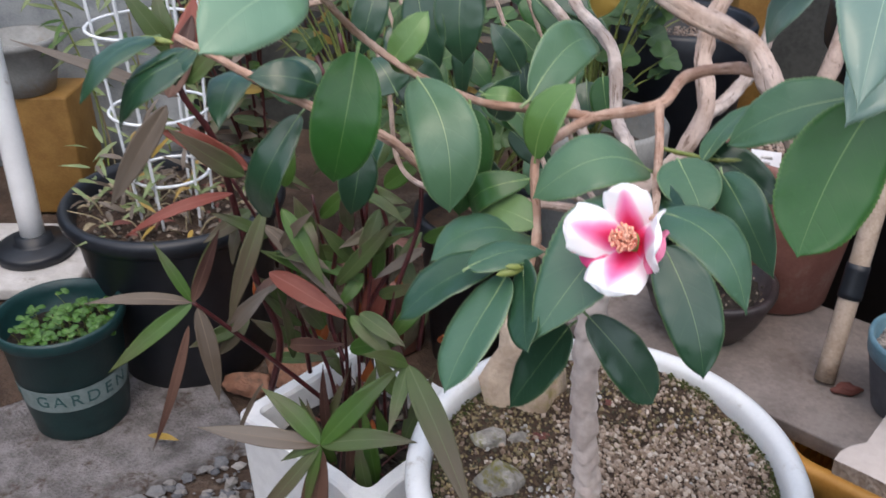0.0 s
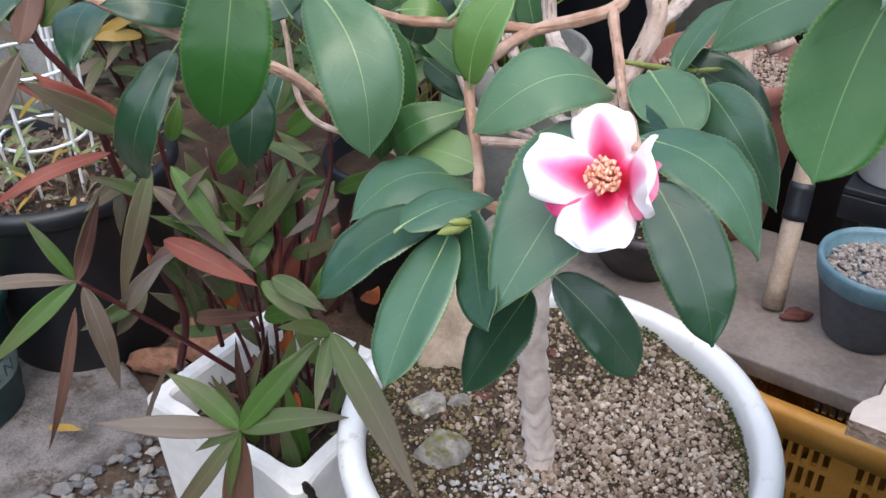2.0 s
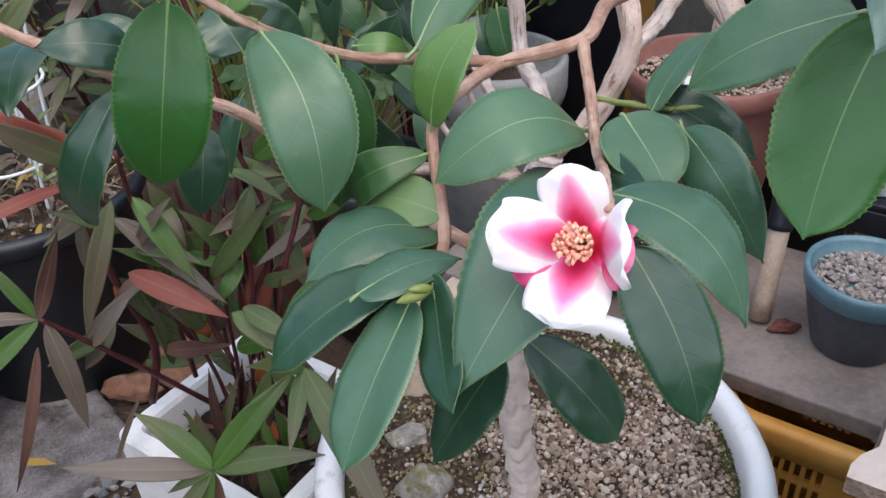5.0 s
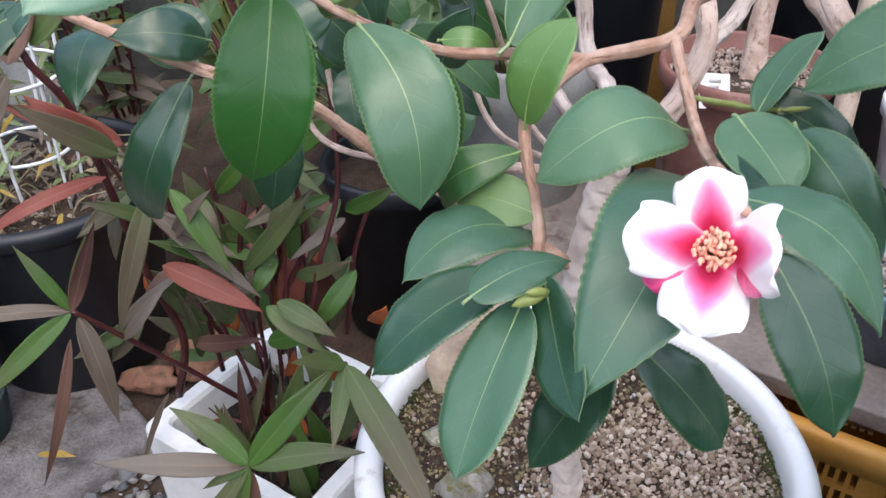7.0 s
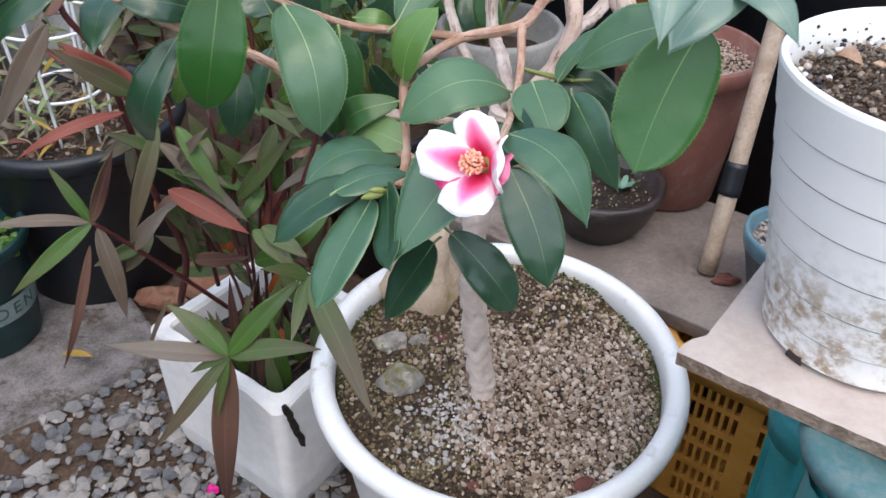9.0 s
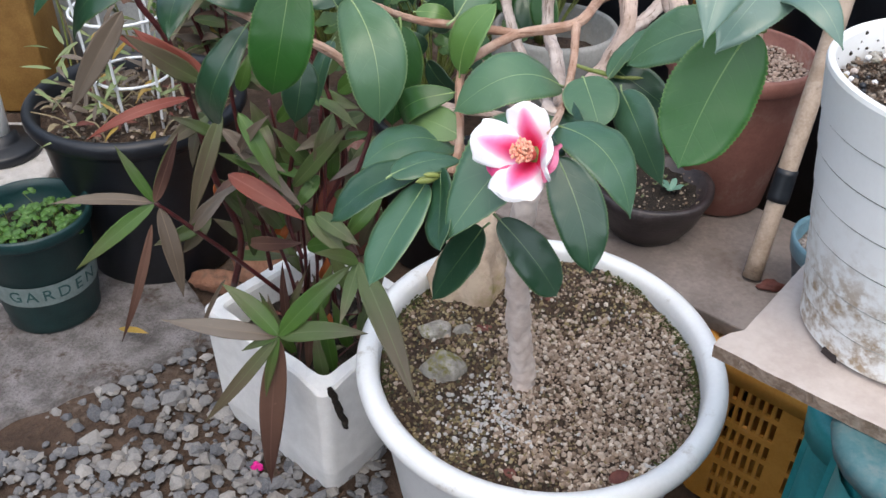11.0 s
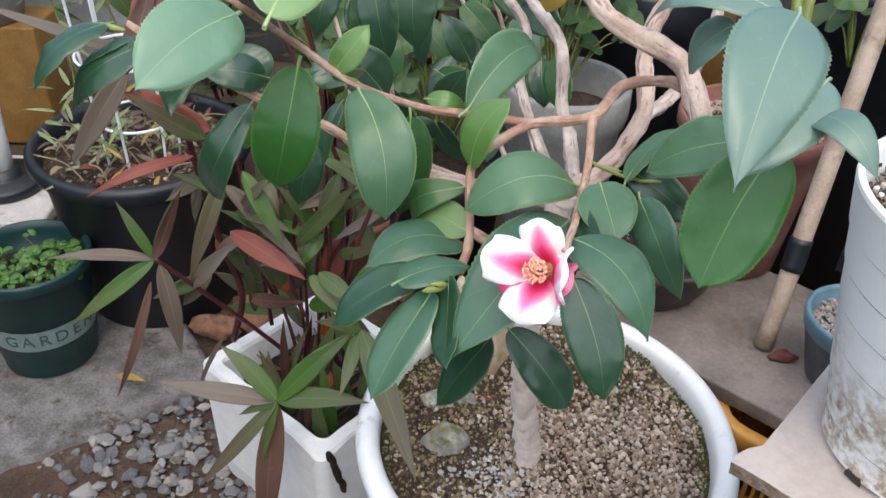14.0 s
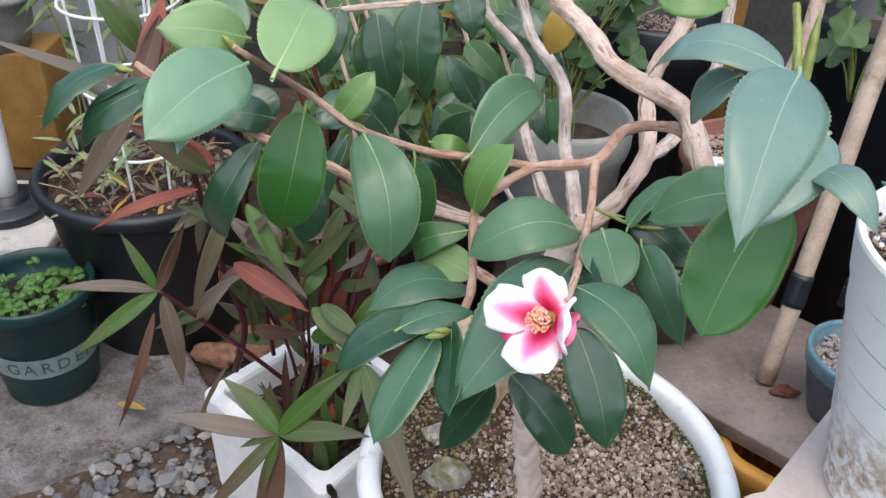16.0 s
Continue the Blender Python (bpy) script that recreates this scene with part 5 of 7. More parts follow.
lance(bronze, OLIVELEAF, (-0.174, 1.040, 0.388), (-0.212, 1.010, 0.474), 0.021, (0.68, -0.73, 0.05), .008, .15)
lance(bronze, GREENLANCE, (-0.021, 1.020, 0.463), (-0.082, 1.000, 0.389), 0.025, (-0.22, -0.88, 0.42), .008, .15)
lance(bronze, OLIVELEAF, (-0.222, 1.140, 0.298), (-0.298, 1.120, 0.350), 0.026, (0.38, -0.90, 0.20), .008, .15)
lance(bronze, GREENLANCE, (-0.198, 1.110, 0.326), (-0.145, 1.080, 0.259), 0.020, (-0.07, -0.93, 0.36), .008, .15)
lance(bronze, GREENLANCE, (-0.027, 1.020, 0.545), (0.032, 0.990, 0.590), 0.020, (-0.45, -0.89, 0.00), .008, .15)
lance(bronze, OLIVELEAF, (-0.270, 1.090, 0.552), (-0.323, 1.030, 0.533), 0.024, (0.42, -0.59, 0.70), .008, .15)
lance(bronze, BROWNLEAF, (-0.161, 1.080, 0.351), (-0.165, 1.050, 0.453), 0.025, (0.32, -0.91, -0.26), .008, .15)
lance(bronze, OLIVELEAF, (-0.276, 1.090, 0.555), (-0.297, 1.060, 0.479), 0.021, (-0.27, -0.87, 0.42), .008, .15)
lance(bronze, RUSTLEAF, (-0.107, 1.090, 0.355), (-0.058, 1.030, 0.344), 0.025, (-0.26, -0.37, 0.89), .008, .15)
lance(bronze, OLIVELEAF, (-0.301, 1.100, 0.357), (-0.382, 1.070, 0.332), 0.025, (0.25, -0.92, 0.29), .008, .15)
lance(bronze, GREENLANCE, (-0.162, 1.080, 0.402), (-0.173, 1.070, 0.514), 0.024, (-0.13, -0.99, -0.10), .008, .15)
lance(bronze, BROWNLEAF, (-0.127, 1.040, 0.438), (-0.198, 1.010, 0.444), 0.021, (0.21, -0.31, 0.93), .008, .15)
lance(bronze, GREENLANCE, (-0.145, 1.110, 0.461), (-0.199, 1.060, 0.507), 0.024, (0.78, -0.49, 0.39), .008, .15)
lance(bronze, GREENLANCE, (-0.196, 1.080, 0.476), (-0.117, 1.030, 0.472), 0.018, (-0.31, -0.55, 0.78), .008, .15)
lance(bronze, OLIVELEAF, (-0.086, 1.040, 0.580), (-0.115, 1.030, 0.488), 0.024, (-0.08, -0.99, 0.13), .008, .15)
lance(bronze, GREENLANCE, (-0.106, 1.030, 0.608), (-0.047, 0.990, 0.582), 0.017, (0.15, -0.38, 0.91), .008, .15)
lance(bronze, OLIVELEAF, (-0.047, 1.090, 0.554), (-0.115, 1.070, 0.533), 0.023, (0.04, -0.79, 0.61), .008, .15)
lance(bronze, OLIVELEAF, (-0.239, 1.050, 0.531), (-0.306, 1.020, 0.584), 0.018, (0.62, -0.68, 0.40), .008, .15)
lance(bronze, OLIVELEAF, (-0.128, 1.040, 0.548), (-0.116, 0.980, 0.657), 0.021, (-0.34, -0.84, -0.43), .008, .15)
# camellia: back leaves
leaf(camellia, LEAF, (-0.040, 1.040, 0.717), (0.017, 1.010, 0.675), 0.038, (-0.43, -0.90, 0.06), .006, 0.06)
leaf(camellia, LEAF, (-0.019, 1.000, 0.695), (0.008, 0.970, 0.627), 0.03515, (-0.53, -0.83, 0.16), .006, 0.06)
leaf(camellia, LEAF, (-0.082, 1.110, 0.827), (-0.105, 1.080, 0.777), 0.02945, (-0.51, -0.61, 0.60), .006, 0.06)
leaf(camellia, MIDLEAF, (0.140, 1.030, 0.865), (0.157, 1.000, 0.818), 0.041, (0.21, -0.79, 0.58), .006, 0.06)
leaf(camellia, SHEENLEAF, (0.140, 1.050, 0.804), (0.158, 1.020, 0.751), 0.042, (0.24, -0.81, 0.54), .006, 0.06)
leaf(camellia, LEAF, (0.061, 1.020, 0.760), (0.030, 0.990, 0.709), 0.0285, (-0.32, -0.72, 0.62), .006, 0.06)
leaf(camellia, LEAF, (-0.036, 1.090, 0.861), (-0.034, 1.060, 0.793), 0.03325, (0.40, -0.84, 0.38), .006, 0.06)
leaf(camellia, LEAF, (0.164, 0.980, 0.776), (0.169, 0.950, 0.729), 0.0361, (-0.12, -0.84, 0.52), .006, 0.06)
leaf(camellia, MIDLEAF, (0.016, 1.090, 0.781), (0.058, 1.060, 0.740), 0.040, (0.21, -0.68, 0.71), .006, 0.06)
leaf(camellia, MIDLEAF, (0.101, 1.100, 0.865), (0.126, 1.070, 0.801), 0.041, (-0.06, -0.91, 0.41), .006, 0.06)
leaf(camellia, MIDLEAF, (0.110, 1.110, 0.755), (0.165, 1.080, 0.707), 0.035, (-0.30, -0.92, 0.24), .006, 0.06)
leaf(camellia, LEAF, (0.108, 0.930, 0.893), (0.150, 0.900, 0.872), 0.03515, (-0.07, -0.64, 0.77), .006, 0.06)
leaf(camellia, SHEENLEAF, (0.098, 0.970, 0.875), (0.156, 0.940, 0.835), 0.032, (-0.34, -0.92, 0.20), .006, 0.06)
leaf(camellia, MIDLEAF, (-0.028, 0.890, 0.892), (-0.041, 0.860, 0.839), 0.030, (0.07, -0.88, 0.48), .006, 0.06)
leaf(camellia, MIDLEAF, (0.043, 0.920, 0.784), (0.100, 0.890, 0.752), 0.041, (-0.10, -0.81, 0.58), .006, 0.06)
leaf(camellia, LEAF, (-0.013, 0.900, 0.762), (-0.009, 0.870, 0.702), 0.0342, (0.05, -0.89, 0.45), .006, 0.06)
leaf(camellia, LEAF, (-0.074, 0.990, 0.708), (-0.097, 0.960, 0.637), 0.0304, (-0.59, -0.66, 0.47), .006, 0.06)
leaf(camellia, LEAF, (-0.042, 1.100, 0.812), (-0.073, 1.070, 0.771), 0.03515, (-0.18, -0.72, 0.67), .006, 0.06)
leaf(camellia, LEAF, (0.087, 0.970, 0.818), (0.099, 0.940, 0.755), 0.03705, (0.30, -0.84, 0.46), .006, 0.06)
leaf(camellia, SHEENLEAF, (0.123, 1.120, 0.635), (0.116, 1.090, 0.576), 0.031, (0.26, -0.87, 0.41), .006, 0.06)
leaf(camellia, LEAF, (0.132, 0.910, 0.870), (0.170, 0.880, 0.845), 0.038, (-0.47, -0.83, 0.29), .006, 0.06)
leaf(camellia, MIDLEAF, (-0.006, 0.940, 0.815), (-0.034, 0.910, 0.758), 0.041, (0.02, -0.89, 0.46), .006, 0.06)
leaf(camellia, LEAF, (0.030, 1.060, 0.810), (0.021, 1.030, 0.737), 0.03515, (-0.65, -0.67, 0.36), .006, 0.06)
leaf(camellia, SHEENLEAF, (-0.053, 1.070, 0.709), (-0.003, 1.040, 0.686), 0.033, (-0.49, -0.87, 0.07), .006, 0.06)
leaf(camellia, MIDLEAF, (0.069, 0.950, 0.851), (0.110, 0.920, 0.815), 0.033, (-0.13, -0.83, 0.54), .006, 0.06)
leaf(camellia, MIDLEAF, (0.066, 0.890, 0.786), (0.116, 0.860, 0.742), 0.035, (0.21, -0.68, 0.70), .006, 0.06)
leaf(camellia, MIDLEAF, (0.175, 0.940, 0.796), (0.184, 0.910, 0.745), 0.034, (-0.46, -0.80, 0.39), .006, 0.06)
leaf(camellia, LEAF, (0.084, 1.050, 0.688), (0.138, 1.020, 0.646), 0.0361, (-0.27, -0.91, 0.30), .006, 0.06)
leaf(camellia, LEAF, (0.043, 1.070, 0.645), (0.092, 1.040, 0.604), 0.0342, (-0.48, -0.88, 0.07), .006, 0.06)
leaf(camellia, SHEENLEAF, (-0.041, 1.040, 0.875), (0.000, 1.010, 0.834), 0.037, (-0.06, -0.83, 0.55), .006, 0.06)
limb("twig", camellia, BARK, .0032, .0022, (0.150, 0.720, 0.740), (-0.007, 0.950, 0.666), (-0.038, 1.000, 0.769), (-0.077, 1.020, 0.890))
limb("twig", camellia, BARK, .0032, .0022, (0.150, 0.720, 0.740), (0.162, 0.950, 0.673), (0.129, 1.000, 0.776), (0.082, 1.020, 0.896))
limb("twig", camellia, BARK, .0032, .0022, (0.150, 0.720, 0.740), (0.124, 0.950, 0.672), (0.091, 1.000, 0.774), (0.046, 1.020, 0.895))
limb("twig", camellia, BARK, .0032, .0022, (0.150, 0.720, 0.740), (0.012, 0.950, 0.667), (-0.019, 1.000, 0.769), (-0.060, 1.020, 0.891))
limb("twig", camellia, BARK, .0032, .0022, (0.150, 0.720, 0.740), (-0.036, 0.950, 0.665), (-0.067, 1.000, 0.767), (-0.105, 1.020, 0.889))
# ---- camellia flower ----
FC = Vector((0.104, 0.415, 0.884))
FA = Vector((-0.38, -0.74, 0.555)).normalized()
FU = (Vector((0, 0, 1)) - FA * FA.z).normalized()
FR = (-FA).cross(FU)
flower = link("flower", bpy.data.meshes.new("flower"), None, camellia, "half-open pink flower with white petal margins", False)


def petal(name, az, reach, width, lift=0.0, back=0.0, curl=0.0, material=PETAL, cupped=0.35, shift=0.0, foot=0.62):
    """az: degrees clockwise from the top as one looks into the flower."""
    a = radians(az)
    out = FU * math.cos(a) + FR * math.sin(a)
    side = FA.cross(out)
    ctl = [(0.0025, -0.024 - back), (0.008, -0.017 - back), (reach * 0.52, -0.006 - back + lift * 0.4), (reach * 0.82, lift - back), (reach, lift - back - 0.002 - curl)]
    path = smooth_path([FC + out * r + FA * h + side * shift * (r / reach) for r, h in ctl], 13)
    n, nh = len(path) - 1, 7
    verts, faces, uvs = [], [], []
    for i, p in enumerate(path):
        q = i / n
        d = (path[min(i + 1, n)] - path[max(i - 1, 0)]).normalized()
        nm = side.cross(d)
        egg = (q ** 0.62 * max(0.0, 1 - q) ** 0.60) / 0.4262
        w = max(0.0004, width / 2 * max(foot * (1 - q), egg))
        notch = 0.0008 * (q ** 8)
        for j in range(-nh, nh + 1):
            v = j / nh
            lip = nm * (cupped * width * 0.5 * v * v * math.sin(math.pi * min(1.0, q * 0.94 + 0.02)) ** 1.3) + nm * (0.0011 * noise.noise(Vector((q * 4 + az, v * 3, 0))) * (0.3 + abs(v)))
            verts.append(p + side * (w * v) + lip - d * (notch * (1 - abs(v)) ** 2))
            uvs.append((q, 0.5 + 0.5 * v))
    row = 2 * nh + 1
    m = len(verts)
    nrm = FA * 0.0006
    verts += [p - nrm for p in verts]
    uvs += uvs
    for i in range(n):
        for j in range(row - 1):
            k = i * row + j
            faces.append((k, k + 1, k + row + 1, k + row))
            faces.append((m + k, m + k + row, m + k + row + 1, m + k + 1))
        for k, l in ((i * row, (i + 1) * row), ((i + 1) * row + row - 1, i * row + row - 1)):
            faces.append((k, l, m + l, m + k))
    data = bpy.data.meshes.new(name)
    data.from_pydata([tuple(p) for p in verts], [], faces)
    layer = data.uv_layers.new(name="UVMap")
    idx = np.empty(len(data.loops), dtype=np.int32)
    data.loops.foreach_get("vertex_index", idx)
    layer.data.foreach_set("uv", np.array(uvs, dtype=np.float32)[idx].ravel())
    return link(name, data, material, flower)


petal("petal", -123, 0.0290, 0.024, -0.006, 0.008, 0.0, PINK, 0.2)
petal("petal", 98, 0.0232, 0.026, 0.005, 0.008, 0.0, PINK, 0.4)
petal("petal", -14, 0.0306, 0.0270, 0.002, 0.004)
petal("petal", -90, 0.0328, 0.0290, 0.006, 0.0)
petal("petal", 181, 0.0326, 0.033, 0.003, 0.0015, 0.0, PETAL, 0.3, 0.0, 0.8)
petal("petal", 82, 0.0226, 0.034, 0.011, 0.0, 0.0, PETAL, 0.42, 0.0, 0.95)
# stamens: a dense brush
rs = random.Random(2)
for i in range(110):
    bm = bmesh.new()
    a, r = rs.uniform(0, 6.283), 0.0075 * math.sqrt(rs.random())
    foot = FC + (FU * math.cos(a) + FR * math.sin(a)) * r * 0.5 - FA * 0.022
    tip = FC + (FU * math.cos(a) + FR * math.sin(a)) * r - FA * rs.uniform(-0.002, 0.003)
    tube(bm, [foot, (foot + tip) / 2, tip], (0.0005, 0.0004), 5, 0, 2)
    rock_mesh(bm, tip, (0.0009, 0.0010, 0.0012), i, 1, 0.6)
    part("stamen", bm, STAMEN, flower, "pale orange stamen" if i == 0 else "")
# calyx and stalk
bm = bmesh.new()
rock_mesh(bm, FC - FA * 0.027 + FR * 0.002, (0.0065, 0.0065, 0.0065), 4, 2, 0.15)
part("calyx", bm, GREENSTEM, flower)


def bud(at, way, length, r, material=GREENSTEM):
    bm = bmesh.new()
    d = Vector(way).normalized()
    p = Vector(at)
    tube(bm, [p, p + d * length * 0.35, p + d * length * 0.75, p + d * length], (r * 0.5, r, r * 0.75, r * 0.12), 8, 0.1, 4)
    return part("bud", bm, material, camellia, "pointed yellow-green bud")


bud((0.054, 0.458, 0.838), (-0.9, -0.25, -0.10), 0.016, 0.0030)
bud((0.055, 0.458, 0.839), (-0.80, -0.3, 0.25), 0.012, 0.0024)
bud((-0.013, 0.591, 0.918), (-0.9, -0.1, 0.25), 0.010, 0.0022)
bud((0.188, 0.535, 0.876), (0.95, -0.2, 0.1), 0.014, 0.0016)
bud((0.165, 0.565, 0.868), (0.9, -0.4, 0.1), 0.016, 0.0018)
bud((-0.222, 0.722, 0.898), (-0.95, 0.2, 0.12), 0.030, 0.0032)
bud((-0.228, 0.728, 0.896), (-0.9, 0.3, -0.1), 0.024, 0.0026)
bud((0.240, 0.462, 1.000), (0.1, 0.3, 1.0), 0.055, 0.0036)
bud((-0.080, 0.514, 1.003), (-0.6, -0.1, 0.7), 0.012, 0.0026)

# ---- green pot with lettering ----
GX, GY = -0.688, 1.300
gpot = thing("garden_pot", (GX, GY, 0.014), "dark green plastic pot with a pale lettered band and seedlings", "pot")
bm = bmesh.new()
prof = [(0, 0), (0.082, 0), (0.085, 0.004), (0.086, 0.03), (0.089, 0.036), (0.103, 0.200), (0.109, 0.204), (0.112, 0.210), (0.112, 0.225), (0.109, 0.230), (0.105, 0.228), (0.101, 0.210), (0.096, 0.16), (0, 0.16)]
lathe(bm, prof, 72, (GX, GY, 0.014))
part("body", bm, GREEN_PLASTIC, gpot)
bm = bmesh.new()
z0, z1 = 0.074, 0.120
for rr, zz in (((0.089 + (0.103 - 0.089) * (z0 - 0.036) / 0.164 + 0.0008), z0), ((0.089 + (0.103 - 0.089) * (z1 - 0.036) / 0.164 + 0.0008), z1)):
    for j in range(72):
        a = 2 * math.pi * j / 72
        bm.verts.new((GX + rr * math.cos(a), GY + rr * math.sin(a), 0.014 + zz))
bm.verts.ensure_lookup_table()
for j in range(72):
    k = (j + 1) % 72
    bm.faces.new((bm.verts[j], bm.verts[k], bm.verts[72 + k], bm.verts[72 + j]))
band = part("band", bm, BAND, gpot, "grey-green printed band")


def wrap(p):
    a = radians(-83.5) + p.x / 0.097
    zz = 0.097 + p.y
    rr = 0.089 + (0.103 - 0.089) * (zz - 0.036) / 0.164 + 0.0008 + p.z * 0.5 + 0.0006
    return Vector((GX + rr * math.cos(a), GY + rr * math.sin(a), 0.014 + zz))


for i, letter in enumerate("MY GARDEN"):
    if letter != " ":
        words(letter, 0.035, PRINT, lambda q, i=i: wrap(Vector((q.x + (i - 4) * 0.030, q.y, q.z))), band, name="letter")
bm = bmesh.new()
lathe(bm, [(0, 0.182), (0.05, 0.180), (0.0985, 0.176)], 40, (GX, GY, 0.014))
for v in bm.verts:
    v.co.z += 0.006 * noise.noise(v.co * 50)
part("soil", bm, DARK_SOIL, gpot)
seed = thing("seedlings", (GX, GY, 0.19), "bright green clover-like seedlings growing in the green pot", "seedlings")
rs = random.Random(11)
for i in range(64):
    a, r = rs.uniform(0, 6.283), 0.085 * math.sqrt(rs.random())
    x, y = GX + r * math.cos(a) + 0.01, GY + r * math.sin(a)
    h = 0.198 + rs.uniform(0, 0.038)
    bm = bmesh.new()
    tube(bm, [(x, y, 0.185), (x + rs.uniform(-0.01, 0.01), y, (h + 0.185) / 2), (x + rs.uniform(-0.015, 0.015), y - 0.004, h)], (0.0007, 0.0006), 5, 0, 3)
    c = Vector((x, y, h))
    part("stem", bm, GREENSTEM, seed)
    for t in range(3):
        b = a + t * 2.09 + rs.uniform(-0.4, 0.4)
        tip = c + Vector((math.cos(b), math.sin(b), rs.uniform(-0.1, 0.35))) * rs.uniform(0.010, 0.020)
        link("leaf", blade_mesh("leaf", c, tip, 0.012, (0, -0.3, 1), 0.002, 0.1, 0.7, 0.4, 0, 8, 0.05, 0.0003), CLOVER, seed)

# ---- black pot with wire cage ----
BX, BY = -0.528, 1.528
bpot = thing("black_pot", (BX, BY, 0), "large black plastic pot with a thick rim and dry plants", "pot")
bm = bmesh.new()
prof = [(0, 0), (0.150, 0), (0.155, 0.006), (0.166, 0.13), (0.170, 0.137), (0.188, 0.318), (0.194, 0.325), (0.205, 0.332), (0.212, 0.345), (0.211, 0.358), (0.204, 0.365), (0.194, 0.364), (0.187, 0.352), (0.181, 0.30), (0.17, 0.2), (0, 0.2)]
lathe(bm, prof, 72, (BX, BY, 0), 0.004)
part("body", bm, BLACK_PLASTIC, bpot)
bm = bmesh.new()
lathe(bm, [(0, 0.336), (0.06, 0.335), (0.12, 0.333), (0.186, 0.330)], 48, (BX, BY, 0))
for v in bm.verts:
    v.co.z += 0.012 * noise.noise(v.co * 26)
part("soil", bm, POT_SOIL, bpot)
rs = random.Random(5)
spots = []
for i in range(420):
    a, r = rs.uniform(0, 6.283), 0.175 * math.sqrt(rs.random())
    spots.append((BX + r * math.cos(a), BY + r * math.sin(a), 0.336 + rs.uniform(0, 0.008), rs.uniform(0.002, 0.006)))
pebbles("loose_soil", spots, DARKGRIT, bpot)
cage = thing("wire_cage", (BX + 0.03, BY - 0.03, 0.33), "white coated wire plant cage standing in the black pot", "plant support")
CGX, CGY = BX + 0.015, BY - 0.035
for z, r in ((0.425, 0.070), (0.550, 0.088), (0.70, 0.10)):
    bm = bmesh.new()
    ring = [(CGX + r * math.cos(6.2832 * i / 24), CGY + r * math.sin(6.2832 * i / 24), z) for i in range(25)]
    tube(bm, ring, (0.0029, 0.0029), 6, 0, 1)
    part("ring", bm, WHITEWIRE, cage)
for i in range(6):
    a = 0.4 + i * math.pi / 3
    bm = bmesh.new()
    tube(bm, [(CGX + (0.062 + 0.055 * (z - 0.33)) * math.cos(a) * 1.05, CGY + (0.062 + 0.075 * (z - 0.33)) * math.sin(a) * 1.05, z) for z in (0.31, 0.45, 0.6, 0.86)], (0.0029, 0.0029), 6, 0, 3)
    part("upright", bm, WHITEWIRE, cage)
dry = thing("dry_plant", (BX, BY, 0.33), "tangle of dry stems and narrow pale leaves in the black pot", "plant")
rs = random.Random(21)
for i in range(34):
    a, r = rs.uniform(0, 6.283), 0.15 * math.sqrt(rs.random())
    x, y = BX + r * math.cos(a), BY + r * math.sin(a)
    bm = bmesh.new()
    dx, dy = rs.uniform(-0.09, 0.09), rs.uniform(-0.09, 0.05)
    tube(bm, [(x, y, 0.325), (x + dx * 0.4, y + dy * 0.4, 0.345 + rs.uniform(0, 0.05)), (x + dx, y + dy, 0.345 + rs.uniform(0, 0.06))], (0.0018, 0.0012), 5, 0.1, 4)
    part("stem", bm, STRAW, dry)
for i in range(80):
    a, r = rs.uniform(0, 6.283), 0.165 * math.sqrt(rs.random())
    c = Vector((BX + r * math.cos(a), BY + r * math.sin(a), 0.346 + rs.uniform(0, 0.012)))
    b = rs.uniform(0, 6.283)
    lance(dry, rs.choice((BROWNLEAF, STRAW, DRYLEAF, BROWNLEAF, PALEGREEN)), c, c + Vector((math.cos(b), math.sin(b), rs.uniform(-0.1, 0.5))) * rs.uniform(0.02, 0.05), rs.uniform(0.006, 0.014), (0, -0.3, 1), 0.005, 0.3)
for i in range(70):
    a, r = rs.uniform(0, 6.283), 0.15 * math.sqrt(rs.random())
    x, y = BX - 0.03 + r * math.cos(a), BY - 0.02 + r * math.sin(a)
    z = 0.345 + rs.uniform(0, 0.12)
    b = rs.uniform(0, 6.283)
    tip = (x + 0.05 * math.cos(b), y + 0.05 * math.sin(b) - 0.01, z + rs.uniform(-0.03, 0.05))
    lance(dry, rs.choice((PALEGREEN, PALEGREEN, YELLOWLEAF, BROWNLEAF)), (x, y, z), tip, rs.uniform(0.006, 0.011), (0, -0.6, 0.8), 0.004, 0.1)

# pale narrow-leaved plant climbing behind the cage
rs = random.Random(31)
pale = thing("climber", (-0.70, 1.95, 0.0), "thin climbing plant with pale narrow leaves", "plant")
for i in range(9):
    x, y = -0.66 + rs.uniform(-0.16, 0.16), 1.95 + rs.uniform(-0.06, 0.1)
    lean = rs.uniform(-0.12, 0.10)
    bm = bmesh.new()
    pts = [Vector((x + lean * t * t + 0.02 * math.sin(5 * t + i), y + 0.03 * math.sin(4 * t), 0.0 + 0.82 * t)) for t in (0, 0.25, 0.5, 0.75, 1)]
    tube(bm, pts, (0.003, 0.0015), 6, 0.1, 4)
    part("stem", bm, GREENSTEM if i % 2 else STRAW, pale)
    for j in range(15):
        t = rs.uniform(0.4, 1.0)
        p = smooth_path(pts, 8)[int(t * 32)]
        b = rs.uniform(0, 6.283)
        tip = p + Vector((math.cos(b) * 0.07, math.sin(b) * 0.06, rs.uniform(-0.05, 0.02)))
        lance(pale, rs.choice((PALEGREEN, PALEGREEN, GREENLANCE)), p, tip, rs.uniform(0.008, 0.014), (0, -0.7, 0.7), 0.006, 0.1)

